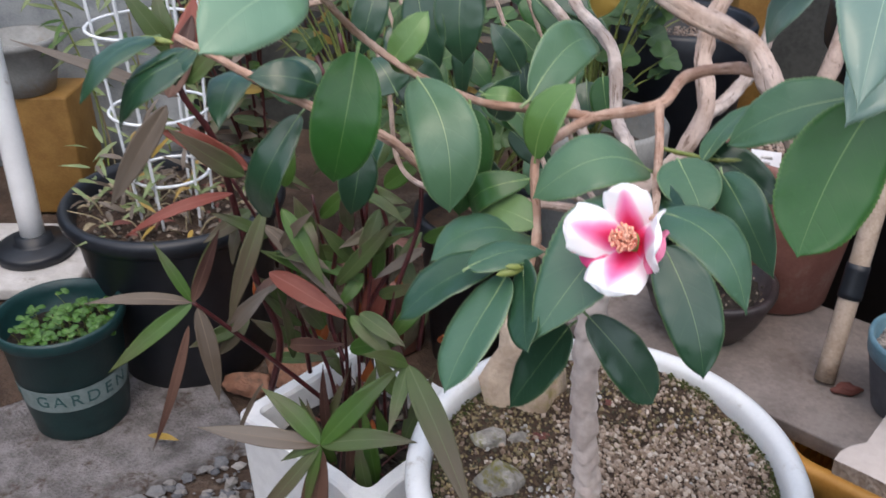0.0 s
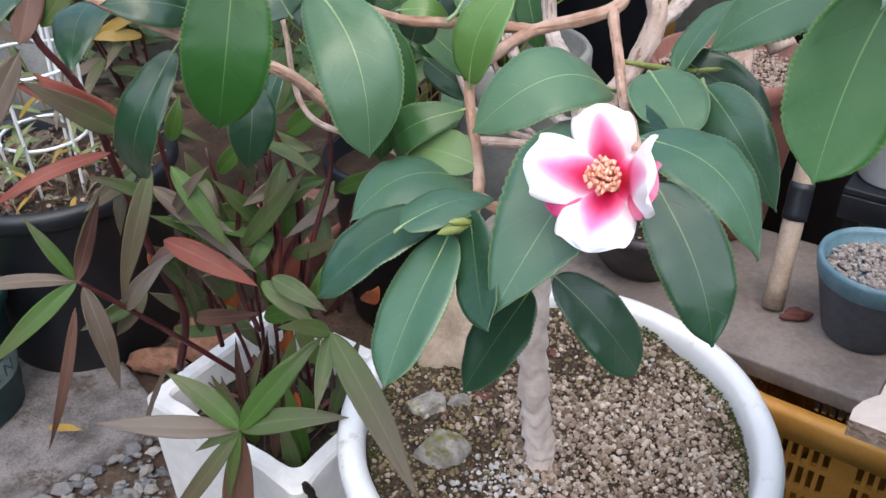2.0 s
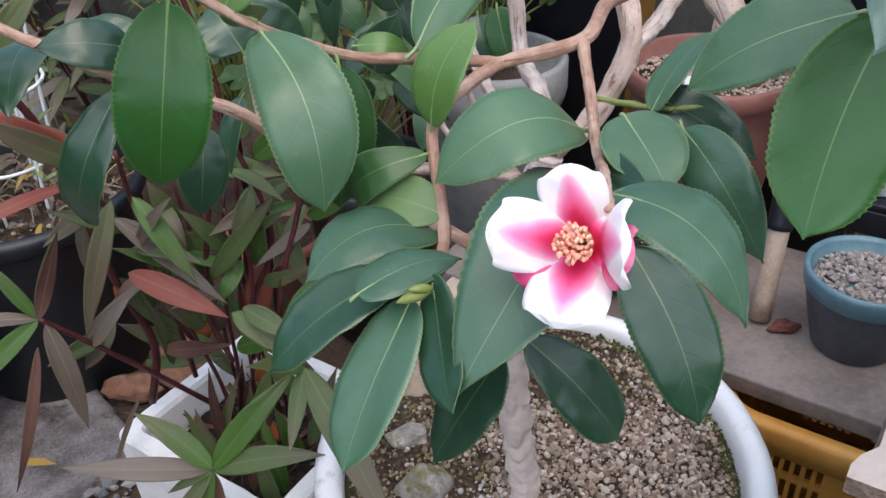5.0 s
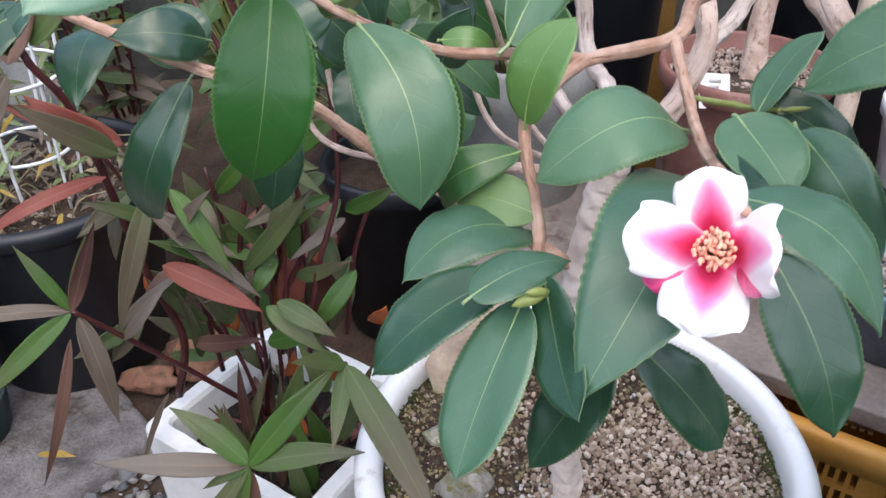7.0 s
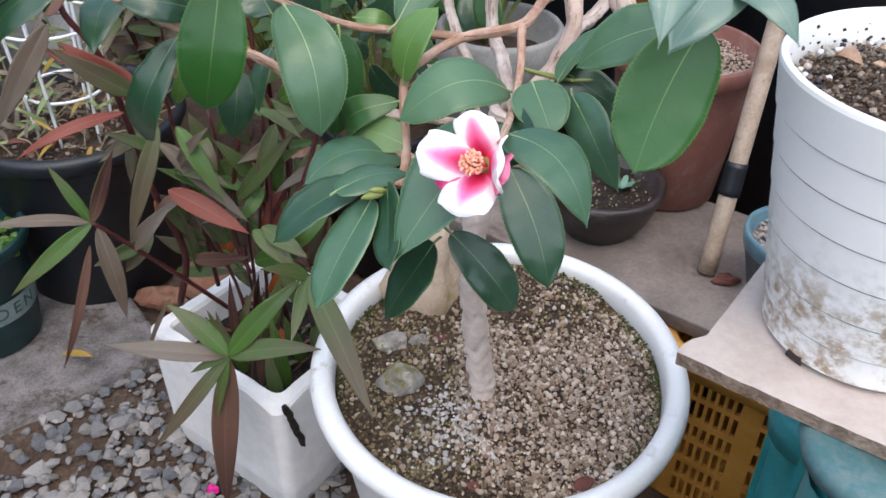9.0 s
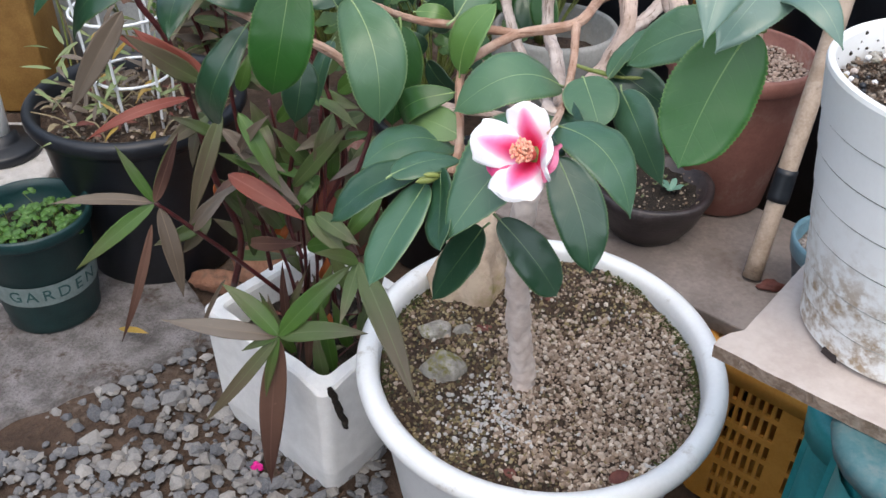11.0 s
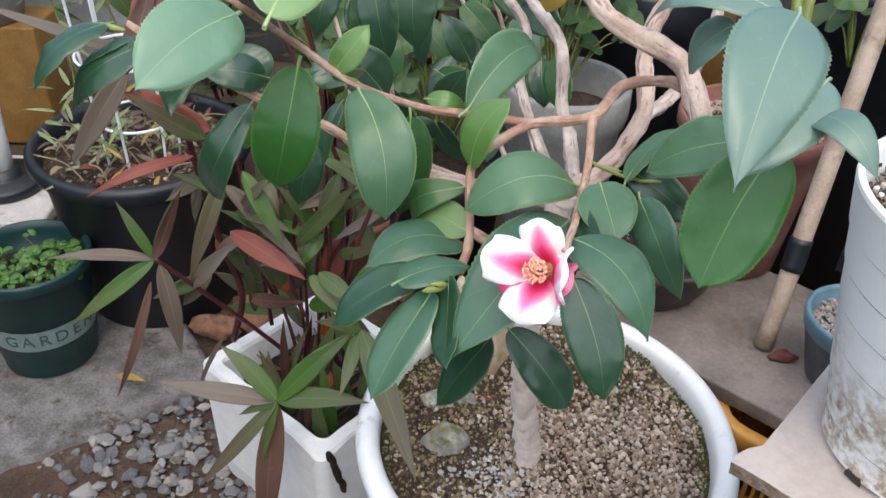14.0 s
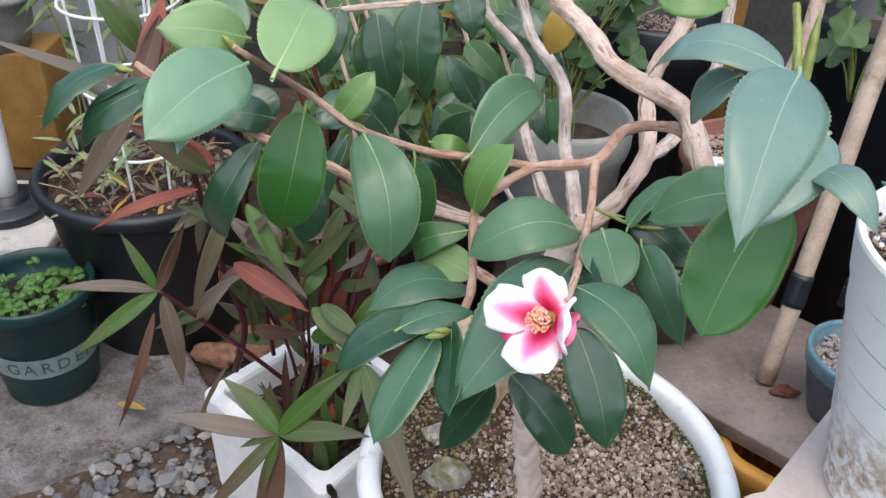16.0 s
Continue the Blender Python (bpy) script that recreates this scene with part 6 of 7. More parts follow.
# ---- left background ----
stand = thing("pole_stand", (-1.005, 1.865, 0.035), "white plastic pole on a round black foot", "pole")
bm = bmesh.new()
lathe(bm, [(0, 0), (0.090, 0), (0.094, 0.006), (0.094, 0.020), (0.088, 0.027), (0.05, 0.030), (0.044, 0.034), (0.042, 0.052), (0, 0.052)], 48, (-1.005, 1.865, 0.035))
part("foot", bm, BLACK_PLASTIC, stand)
bm = bmesh.new()
tube(bm, [(-1.005, 1.865, 0.05), (-1.010, 1.89, 0.5), (-1.02, 1.90, 1.5)], (0.028, 0.028), 20, 0, 3)
part("pole", bm, WHITE_PLASTIC, stand)
bm = bmesh.new()
box(bm, (-1.30, 1.70, 0), (-0.86, 2.02, 0.035), None, 0.008)
tagged(part("foam_sheet", bm, GREYFOAM, None), "flat greyish-white foam sheet lying on the ground", "foam sheet")
bm = bmesh.new()
box(bm, (-1.16, 2.14, 0.0), (-0.98, 2.30, 0.33), None, 0.006)
tagged(part("ochre_block", bm, ORANGEWOOD, None), "ochre wooden block used as plant stand", "stand")
bm = bmesh.new()
lathe(bm, [(0, 0), (0.07, 0), (0.085, 0.05), (0.095, 0.12), (0.105, 0.125), (0.105, 0.14), (0.095, 0.14), (0.085, 0.11), (0, 0.10)], 40, (-1.10, 2.2, 0.331))
tagged(part("grey_pot", bm, GREYPOT, None), "grey clay pot standing on the ochre block", "pot")

# ---- right: shelf, pots, stick ----
SH = turned(0.350, 1.005)
bm = bmesh.new()
box(bm, (-0.30, 0.0, 0.305), (0.85, 0.31, 0.330), SH, 0.003)
tagged(part("shelf_board", bm, SHELFWOOD, None), "weathered grey shelf board on crates, dusty", "shelf board")
SHZ = 0.3305


def moulded(bm, m, xs, zs, wall, solid, front=None):
    """A panel in one piece: cells of a grid, left open where not solid, with thickness."""
    nx, nz = len(xs) - 1, len(zs) - 1
    front = front or (lambda i: 0.0)
    a = [[bm.verts.new(m @ Vector((x, front(i), z))) for z in zs] for i, x in enumerate(xs)]
    b = [[bm.verts.new(m @ Vector((x, wall, z))) for z in zs] for x in xs]
    full = {(i, j) for i in range(nx) for j in range(nz) if solid(i, j)}
    for i, j in full:
        bm.faces.new((a[i][j], a[i + 1][j], a[i + 1][j + 1], a[i][j + 1]))
        bm.faces.new((b[i][j], b[i][j + 1], b[i + 1][j + 1], b[i + 1][j]))
        for di, dj, p, q in ((-1, 0, (i, j), (i, j + 1)), (1, 0, (i + 1, j), (i + 1, j + 1)), (0, -1, (i, j), (i + 1, j)), (0, 1, (i, j + 1), (i + 1, j + 1))):
            if (i + di, j + dj) not in full:
                bm.faces.new((a[p[0]][p[1]], a[q[0]][q[1]], b[q[0]][q[1]], b[p[0]][p[1]]))


def slotted(bm, m, length, height, wall):
    """Groups of six upright slots, in alternating low and high rows."""
    xs, open_x = [0.0], set()
    groups = max(1, round(length / 0.092))
    gw = length / groups
    pitch = (gw - 0.026) / 6
    for g in range(groups):
        for i in range(6):
            x = g * gw + 0.013 + pitch * i + pitch * 0.25
            open_x.add(len(xs))
            xs += [x, x + pitch * 0.58]
    xs.append(length)
    zs, open_z, z, k = [0.0], set(), 0.018, 0
    while z + 0.03 < height:
        open_z.add(len(zs))
        zs += [z, z + (0.034, 0.027)[k % 2]]
        z = zs[-1] + (0.009, 0.013)[k % 2]
        k += 1
    zs.append(height)
    moulded(bm, m, xs, zs, wall, lambda i, j: not (i in open_x and j in open_z))


def ribbed(bm, m, length, height, wall, ribs):
    """A closed panel with upright ribs standing proud."""
    xs, proud = [0.0], set()
    for i in range(ribs):
        x = length * (i + 0.5) / ribs
        proud |= {len(xs) + 1, len(xs) + 2}
        xs += [x - 0.005, x - 0.0045, x + 0.0045, x + 0.005]
    xs.append(length)
    moulded(bm, m, xs, [0.0, height], wall, lambda i, j: True, lambda i: -0.008 if i in proud else 0.0)


def crate(name, m, lx, ly, hz, material, label, base=0.0, slots=True, ribs=0, top=None):
    th = thing(name, m @ Vector((lx / 2, ly / 2, base)), label, "crate")
    r = 0.045
    wall = 0.006

    def outline(inset, n=6):
        pts = []
        for cx, cy, a0 in ((lx - r, r, -math.pi / 2), (lx - r, ly - r, 0), (r, ly - r, math.pi / 2), (r, r, math.pi)):
            for i in range(n):
                a = a0 + math.pi / 2 * i / (n - 1)
                pts.append((cx + (r - inset) * math.cos(a), cy + (r - inset) * math.sin(a)))
        return pts

    # rim: a flange that overhangs the walls
    bm = bmesh.new()
    rows = []
    for inset, z in ((0.0, hz - (0.022 if top else 0.045)), (-0.010, hz - (0.019 if top else 0.042)), (-0.014, hz - 0.005), (-0.008, hz), (0.042 if top else wall, hz), (0.042 if top else wall, hz - 0.05)):
        rows.append([bm.verts.new(m @ Vector((x, y, base + z))) for x, y in outline(inset)])
    for a, b in zip(rows, rows[1:]):
        for i in range(len(a)):
            j = (i + 1) % len(a)
            bm.faces.new((a[i], a[j], b[j], b[i]))
    part("rim", bm, top or material, th)
    # corner posts, floor, and walls with open slots
    o, inn = outline(0.0), outline(wall)
    n = 6
    for c in range(4):
        seg_o, seg_i = o[c * n:(c + 1) * n], inn[c * n:(c + 1) * n]
        loop = seg_o + seg_i[::-1]
        bm = bmesh.new()
        lo = [bm.verts.new(m @ Vector((x, y, base))) for x, y in loop]
        hi = [bm.verts.new(m @ Vector((x, y, base + hz - 0.04))) for x, y in loop]
        for i in range(len(loop)):
            j = (i + 1) % len(loop)
            bm.faces.new((lo[i], lo[j], hi[j], hi[i]))
        part("corner", bm, material, th)
    bm = bmesh.new()
    box(bm, (r * 0.5, r * 0.5, base), (lx - r * 0.5, ly - r * 0.5, base + 0.006), m)
    part("bottom", bm, material, th)
    for side in range(4):
        length = (lx if side % 2 == 0 else ly) - 2 * r
        mm = m @ (Matrix.Translation((r, 0, base)), Matrix.Translation((lx, r, base)) @ Matrix.Rotation(math.pi / 2, 4, "Z"), Matrix.Translation((lx - r, ly, base)) @ Matrix.Rotation(math.pi, 4, "Z"), Matrix.Translation((0, ly - r, base)) @ Matrix.Rotation(-math.pi / 2, 4, "Z"))[side]
        bm = bmesh.new()
        if slots:
            slotted(bm, mm, length, hz - 0.045, wall)
        else:
            ribbed(bm, mm, length, hz - 0.045, wall, ribs)
        part("side", bm, material, th, smooth=False)
    return th


crate("yellow_crate", turned(0.441, 0.892), 0.50, 0.35, 0.303, YELLOW_PLASTIC, "amber plastic crate with slotted sides under the shelf")
crate("teal_crate", turned(0.3185, 0.3407), 0.45, 0.49, 0.2025, TEAL_PLASTIC, "teal plastic crate with a dusty rim carrying a pale board", 0.498, False, 7, DUSTTEAL)
crate("teal_crate", turned(0.4314, 0.5613), 0.45, 0.262, 0.497, TEAL_PLASTIC, "lower teal plastic crate of a stack of two", 0.0, False, 8)

BD = turned(0.258, 0.428)
bm = bmesh.new()
nx, ny = 60, 40


def board_edge(u, v):
    return 0.0016 * noise.noise((u * 60, v * 60, 2)) + 0.0022 * noise.noise((u * 8, v * 8, 4))


tops, lows = [], []
for i in range(nx + 1):
    ca, cb = [], []
    for j in range(ny + 1):
        u, v = 0.58 * i / nx, 0.40 * j / ny
        e = board_edge(u, v) if j in (0, ny) else 0
        f = board_edge(v, u) + (0.013 * min(1.0, max(0.0, (v - 0.015) / 0.02)) if i == 0 else 0) if i in (0, nx) else 0
        ca.append(bm.verts.new(BD @ Vector((u + f, v + e, 0.7145 + 0.0008 * noise.noise((u * 30, v * 30, 0))))))
        cb.append(bm.verts.new(BD @ Vector((u + f * 0.6, v + e * 0.5 + (0.002 if j == 0 else 0), 0.7015))))
    tops.append(ca)
    lows.append(cb)
for a, b, c, d in zip(tops, tops[1:], lows, lows[1:]):
    for j in range(ny):
        bm.faces.new((a[j], b[j], b[j + 1], a[j + 1]))
        bm.faces.new((c[j], c[j + 1], d[j + 1], d[j]))
    bm.faces.new((a[0], c[0], d[0], b[0]))
    bm.faces.new((a[ny], b[ny], d[ny], c[ny]))
for j in range(ny):
    bm.faces.new((tops[0][j], tops[0][j + 1], lows[0][j + 1], lows[0][j]))
    bm.faces.new((tops[nx][j], lows[nx][j], lows[nx][j + 1], tops[nx][j + 1]))
plank = part("plank", bm, (PALEWOOD, EDGEWOOD), None, smooth=False)
for f in plank.data.polygons:
    f.material_index = 0 if abs(f.normal.z) > 0.7 else 1
tagged(plank, "thick pale worn wooden board lying on a teal crate", "board")

# ribbed pot
RX, RY, RZ = 0.4011, 0.4442, 0.7155
rpot = thing("ribbed_pot", (RX, RY, RZ), "tall white ribbed plastic pot, muddy towards its foot", "pot")


def pot_radius(h):
    return 0.0700 + 0.0328 * h / 0.2055


bm = bmesh.new()
prof = [(0, 0.0), (0.066, 0.0), (0.0695, 0.003)]
steps = (0.004, 0.0295, 0.0585, 0.0880, 0.1165, 0.1445, 0.1715)
for z0, z1 in zip(steps, steps[1:]):
    r0, r1 = pot_radius(z0) + 0.0009, pot_radius(z1) - 0.0003
    prof += [(r0 - 0.0004, z0 + 0.0002), (r0, z0 + 0.0007), ((r0 + r1) / 2, (z0 + z1) / 2), (r1, z1 - 0.0006), (r1 + 0.0003, z1 - 0.0001)]
r0 = pot_radius(0.1715) + 0.0012
prof += [(r0 - 0.0004, 0.1717), (r0, 0.1722), (0.1030, 0.2025), (0.1024, 0.2052), (0.1008, 0.2062), (0.0985, 0.2058), (0.0972, 0.202), (0.0945, 0.16), (0, 0.15)]
lathe(bm, prof, 176, (RX, RY, RZ), 0.003)
part("body", bm, RIBWHITE, rpot, smooth=False)
for z1 in steps[1:]:
    r1 = pot_radius(z1) - 0.0003
    bm = bmesh.new()
    lathe(bm, [(r1 - 0.0006, z1 - 0.0011), (r1 + 0.0002, z1 - 0.0009), (r1 + 0.0006, z1 - 0.0002), (r1 - 0.0004, z1)], 120, (RX, RY, RZ), 0.003)
    part("groove", bm, GRIME, rpot, "grey-green grime in the groove")
bm = bmesh.new()
lathe(bm, [(0, 0.180), (0.05, 0.181), (0.0955, 0.174)], 48, (RX, RY, RZ))
for v in bm.verts:
    v.co.z += 0.006 * noise.noise(v.co * 40)
part("soil", bm, POT_SOIL, rpot, "brown soil with bark and grit")
rs = random.Random(8)
spots = []
for i in range(4200):
    a, r = rs.uniform(0, 6.283), 0.094 * math.sqrt(rs.random())
    q = rs.choice((0.0006, 0.0008, 0.0010, 0.0013, 0.0016, 0.0022))
    spots.append((RX + r * math.cos(a), RY + r * math.sin(a), RZ + 0.181 + rs.uniform(-0.003, 0.004), q))
pebbles("chip_mulch", spots, DARKGRIT, rpot, "", 0.8)
for i in range(46):
    a, r = rs.uniform(0, 6.283), 0.089 * math.sqrt(rs.random())
    size = rs.uniform(0.0025, 0.0065)
    bm = bmesh.new()
    rock_mesh(bm, (0, 0, 0), (size, size * rs.uniform(0.5, 0.9), size * rs.uniform(0.3, 0.6)), i, 1, 0.6)
    bmesh.ops.rotate(bm, verts=bm.verts, matrix=Matrix.Rotation(rs.uniform(0, 6), 3, "Z") @ Matrix.Rotation(rs.uniform(-0.7, 0.7), 3, "X"))
    bmesh.ops.translate(bm, verts=bm.verts, vec=(RX + r * math.cos(a), RY + r * math.sin(a), RZ + 0.187))
    part("bark_chip", bm, rs.choice((STRAW, CHIP, CHIP, DRYLEAF, ROCK)), rpot, smooth=False)
# white and black beads by the wall, and a curled pale leaf
for i in range(44):
    a = rs.uniform(1.6, 4.0)
    r = 0.0925 - abs(rs.gauss(0, 0.010))
    size = rs.uniform(0.0016, 0.0031)
    bm = bmesh.new()
    rock_mesh(bm, (RX + r * math.cos(a), RY + r * math.sin(a), RZ + 0.1835 + size * 0.6), (size, size, size * 0.9), i, 1, 0.15)
    part("bead", bm, rs.choice((TAGWHITE, TAGWHITE, BLACK_PLASTIC, PALEWOOD)), rpot)
lance(rpot, CHIP, (0.3550, 0.5035, 0.9035), (0.3658, 0.4855, 0.9055), 0.012, (-0.2, -0.3, 0.9), 0.004, 0.8, "curled_leaf")
spots = []
for i in range(60):
    a = rs.uniform(0.2, 2.9)
    h = 0.184 + 0.018 * rs.random() ** 1.8
    r = 0.0955 + (h - 0.18) * 0.09
    spots.append((RX + r * math.cos(a), RY + r * math.sin(a), RZ + h, rs.choice((0.0007, 0.001, 0.0016))))
pebbles("soil_speck", spots, DARK_SOIL, rpot, "dark soil specks on the inner wall", 0.9)
# drain notch at the foot
bm = bmesh.new()
na = math.atan2(0.416 - RY, 0.343 - RX)
c = Vector((RX + 0.0708 * math.cos(na), RY + 0.0708 * math.sin(na), RZ + 0.0005))
tang = Vector((-math.sin(na), math.cos(na), 0))
nrm = Vector((math.cos(na), math.sin(na), 0))
arch = [c + nrm * 0.0009 + tang * (0.0072 * math.cos(t)) + Vector((0, 0, 0.0105 * math.sin(t))) for t in (math.pi * i / 12 for i in range(13))]
hub = bm.verts.new(c + nrm * 0.0012)
vs = [bm.verts.new(q) for q in arch]
for a, b in zip(vs, vs[1:]):
    bm.faces.new((hub, a, b))
part("drain_notch", bm, DARKBOWL, rpot, "dark drain hole")

# terracotta pot
TX, TY = 0.535, 1.245
tpot = thing("terracotta_pot", (TX, TY, SHZ), "terracotta-brown pot with sandy soil on the shelf", "pot")
bm = bmesh.new()
prof = [(0, 0), (0.078, 0), (0.084, 0.006), (0.102, 0.16), (0.108, 0.225), (0.113, 0.23), (0.118, 0.236), (0.118, 0.256), (0.113, 0.260), (0.109, 0.256), (0.104, 0.22), (0, 0.2)]
lathe(bm, prof, 64, (TX, TY, SHZ))
part("body", bm, TERRACOTTA, tpot)
bm = bmesh.new()
lathe(bm, [(0, 0.235), (0.05, 0.236), (0.1045, 0.230)], 40, (TX, TY, SHZ))
for v in bm.verts:
    v.co.z += 0.008 * noise.noise(v.co * 36)
part("soil", bm, POT_SOIL, tpot, "pinkish sandy soil")
spots = []
for i in range(2000):
    a, r = rs.uniform(0, 6.283), 0.102 * math.sqrt(rs.random())
    spots.append((TX + r * math.cos(a), TY + r * math.sin(a), SHZ + 0.236 + 0.008 * noise.noise((TX * 36 + r * math.cos(a) * 36, r * math.sin(a) * 36, 0)) + rs.uniform(-0.001, 0.002), rs.uniform(0.0012, 0.0032)))
pebbles("grit", spots, SANDGRIT, tpot, "", 0.8, True)
stump = thing("woody_stem", (TX + 0.01, TY, SHZ + 0.23), "thick bare woody stem with geranium leaves", "plant")
bm = bmesh.new()
tube(bm, [(TX + 0.01, TY, SHZ + 0.22), (TX + 0.02, TY + 0.02, SHZ + 0.32), (TX + 0.04, TY + 0.03, SHZ + 0.42), (TX + 0.05, TY + 0.05, SHZ + 0.55)], (0.018, 0.014, 0.010), 12, 0.2, 6)
part("stem", bm, BARK, stump)

# dark bowl
DX, DY = 0.398, 1.135
bowl = thing("bonsai_bowl", (DX, DY, SHZ), "low dark glazed bowl with soil and a small seedling", "bowl")
bm = bmesh.new()
lathe(bm, [(0, 0), (0.056, 0), (0.062, 0.008), (0.083, 0.04), (0.094, 0.070), (0.0975, 0.078), (0.0965, 0.087), (0.091, 0.089), (0.084, 0.086), (0.081, 0.072), (0, 0.06)], 56, (DX, DY, SHZ), 0.03)
part("body", bm, DARKBOWL, bowl)
bm = bmesh.new()
lathe(bm, [(0, 0.074), (0.04, 0.073), (0.083, 0.070)], 36, (DX, DY, SHZ))
for v in bm.verts:
    v.co.z += 0.004 * noise.noise(v.co * 60)
part("soil", bm, DARK_SOIL, bowl)
spots = []
for i in range(170):
    a, r = rs.uniform(0, 6.283), 0.078 * math.sqrt(rs.random())
    spots.append((DX + r * math.cos(a), DY + r * math.sin(a), SHZ + 0.0735 + rs.uniform(-0.001, 0.002), rs.uniform(0.0012, 0.0028)))
pebbles("grit", spots, DARKGRIT, bowl, "", 0.8)
for i in range(6):
    b, c = i * 1.05, Vector((DX + 0.028, DY - 0.012, SHZ + 0.077))
    link("seedling_leaf", blade_mesh("seedling_leaf", c, c + Vector((math.cos(b) * 0.019, math.sin(b) * 0.019, 0.011 + 0.003 * (i % 2))), 0.010, (-math.cos(b) * 0.5, -math.sin(b) * 0.5, 1), 0.001, 0.1, 0.6, 0.5, 0, 8, 0.0, 0.0003), SUCCULENT, bowl)

for i in range(7):
    a, r = rs.uniform(0, 6.283), 0.055 * math.sqrt(rs.random())
    c = Vector((DX + r * math.cos(a), DY + r * math.sin(a), SHZ + 0.079))
    for t in range(2):
        b = a + t * 3.0
        link("seedling_leaf", blade_mesh("seedling_leaf", c, c + Vector((math.cos(b) * 0.007, math.sin(b) * 0.007, 0.004)), 0.004, (0, -0.3, 1), 0.001, 0.1, 0.7, 0.5, 0, 6, 0.0, 0.0003), OLIVELEAF, bowl)

# blue-rimmed slate pot
SX, SY = 0.628, 0.938
spot_ = thing("slate_pot", (SX, SY, SHZ), "small slate pot with a blue glazed rim and pinkish-grey grit", "pot")
bm = bmesh.new()
lathe(bm, [(0, 0), (0.046, 0), (0.05, 0.004), (0.064, 0.06), (0.070, 0.086)], 56, (SX, SY, SHZ))
part("body", bm, SLATEPOT, spot_)
bm = bmesh.new()
lathe(bm, [(0.0695, 0.084), (0.0725, 0.088), (0.0755, 0.108), (0.074, 0.113), (0.070, 0.113), (0.067, 0.108), (0.064, 0.09), (0, 0.088)], 56, (SX, SY, SHZ), 0.006)
part("rim", bm, BLUERIM, spot_, "pale blue glazed rim")
spots = []
for i in range(760):
    a, r = rs.uniform(0, 6.283), 0.063 * math.sqrt(rs.random())
    spots.append((SX + r * math.cos(a), SY + r * math.sin(a), SHZ + 0.092 + rs.uniform(0, 0.005), rs.uniform(0.0022, 0.0045)))
pebbles("grit", spots, POTGRIT, spot_, "", 0.85)

# wooden handle with a black band
stick = thing("wooden_handle", (0.535, 1.0, SHZ), "weathered round wooden tool handle with a black tape band", "tool handle")
q0, q1 = Vector((0.535, 1.000, SHZ + 0.002)), Vector((0.630, 1.15, 0.82))
bm = bmesh.new()
tube(bm, [q0, q0.lerp(q1, 0.3), q0.lerp(q1, 0.7), q1 + (q1 - q0) * 0.4], (0.0138, 0.0138), 16, 0.03, 5)
part("shaft", bm, STICKWOOD, stick)
bm = bmesh.new()
tube(bm, [q0.lerp(q1, 0.235), q0.lerp(q1, 0.28), q0.lerp(q1, 0.33)], (0.0162, 0.0158), 16, 0.02, 3)
part("band", bm, BLACK_PLASTIC, stick, "black tape band")
rock("dry_leaf_curl", (0.556, 0.975, SHZ + 0.006), (0.018, 0.010, 0.007), 2, DRYLEAF, "curled brown dry leaf on the shelf")

# black stand with the succulent pot
bm = bmesh.new()
box(bm, (0.10, 0.16, 0.440), (0.52, 0.40, 0.452), turned(0.475, 1.045), 0.003)
for u in (0.11, 0.49):
    for v in (0.17, 0.37):
        box(bm, (u, v, SHZ), (u + 0.02, v + 0.02, 0.441), turned(0.475, 1.045), 0.002)
box(bm, (0.10, 0.158, 0.405), (0.52, 0.166, 0.441), turned(0.475, 1.045), 0.002)
tagged(part("black_stand", bm, BLACK_PLASTIC, None), "low black plastic stand on the shelf", "stand")
UX, UY = 0.735, 1.115
upot = thing("succulent_pot", (UX, UY, 0.4525), "white plastic pot with a blue-green succulent", "pot")
bm = bmesh.new()
lathe(bm, [(0, 0), (0.044, 0), (0.047, 0.004), (0.058, 0.095), (0.063, 0.098), (0.064, 0.118), (0.060, 0.12), (0.057, 0.10), (0, 0.09)], 48, (UX, UY, 0.4525))
part("body", bm, WHITE_PLASTIC, upot)
succ = thing("succulent", (UX, UY, 0.55), "blue-green fleshy succulent rosettes", "succulent")
for i in range(16):
    a, r = rs.uniform(0, 6.283), 0.05 * math.sqrt(rs.random())
    c = Vector((UX + r * math.cos(a), UY + r * math.sin(a), 0.575 + rs.uniform(0, 0.03)))
    bm = bmesh.new()
    for k in range(9):
        b = k * 2.4
        d = Vector((math.cos(b), math.sin(b), 0.35 + 0.12 * k)).normalized()
        tube(bm, [c, c + d * 0.008, c + d * 0.015], (0.0015, 0.0042, 0.0012), 6, 0, 2)
    part("rosette", bm, SUCCULENT, succ)

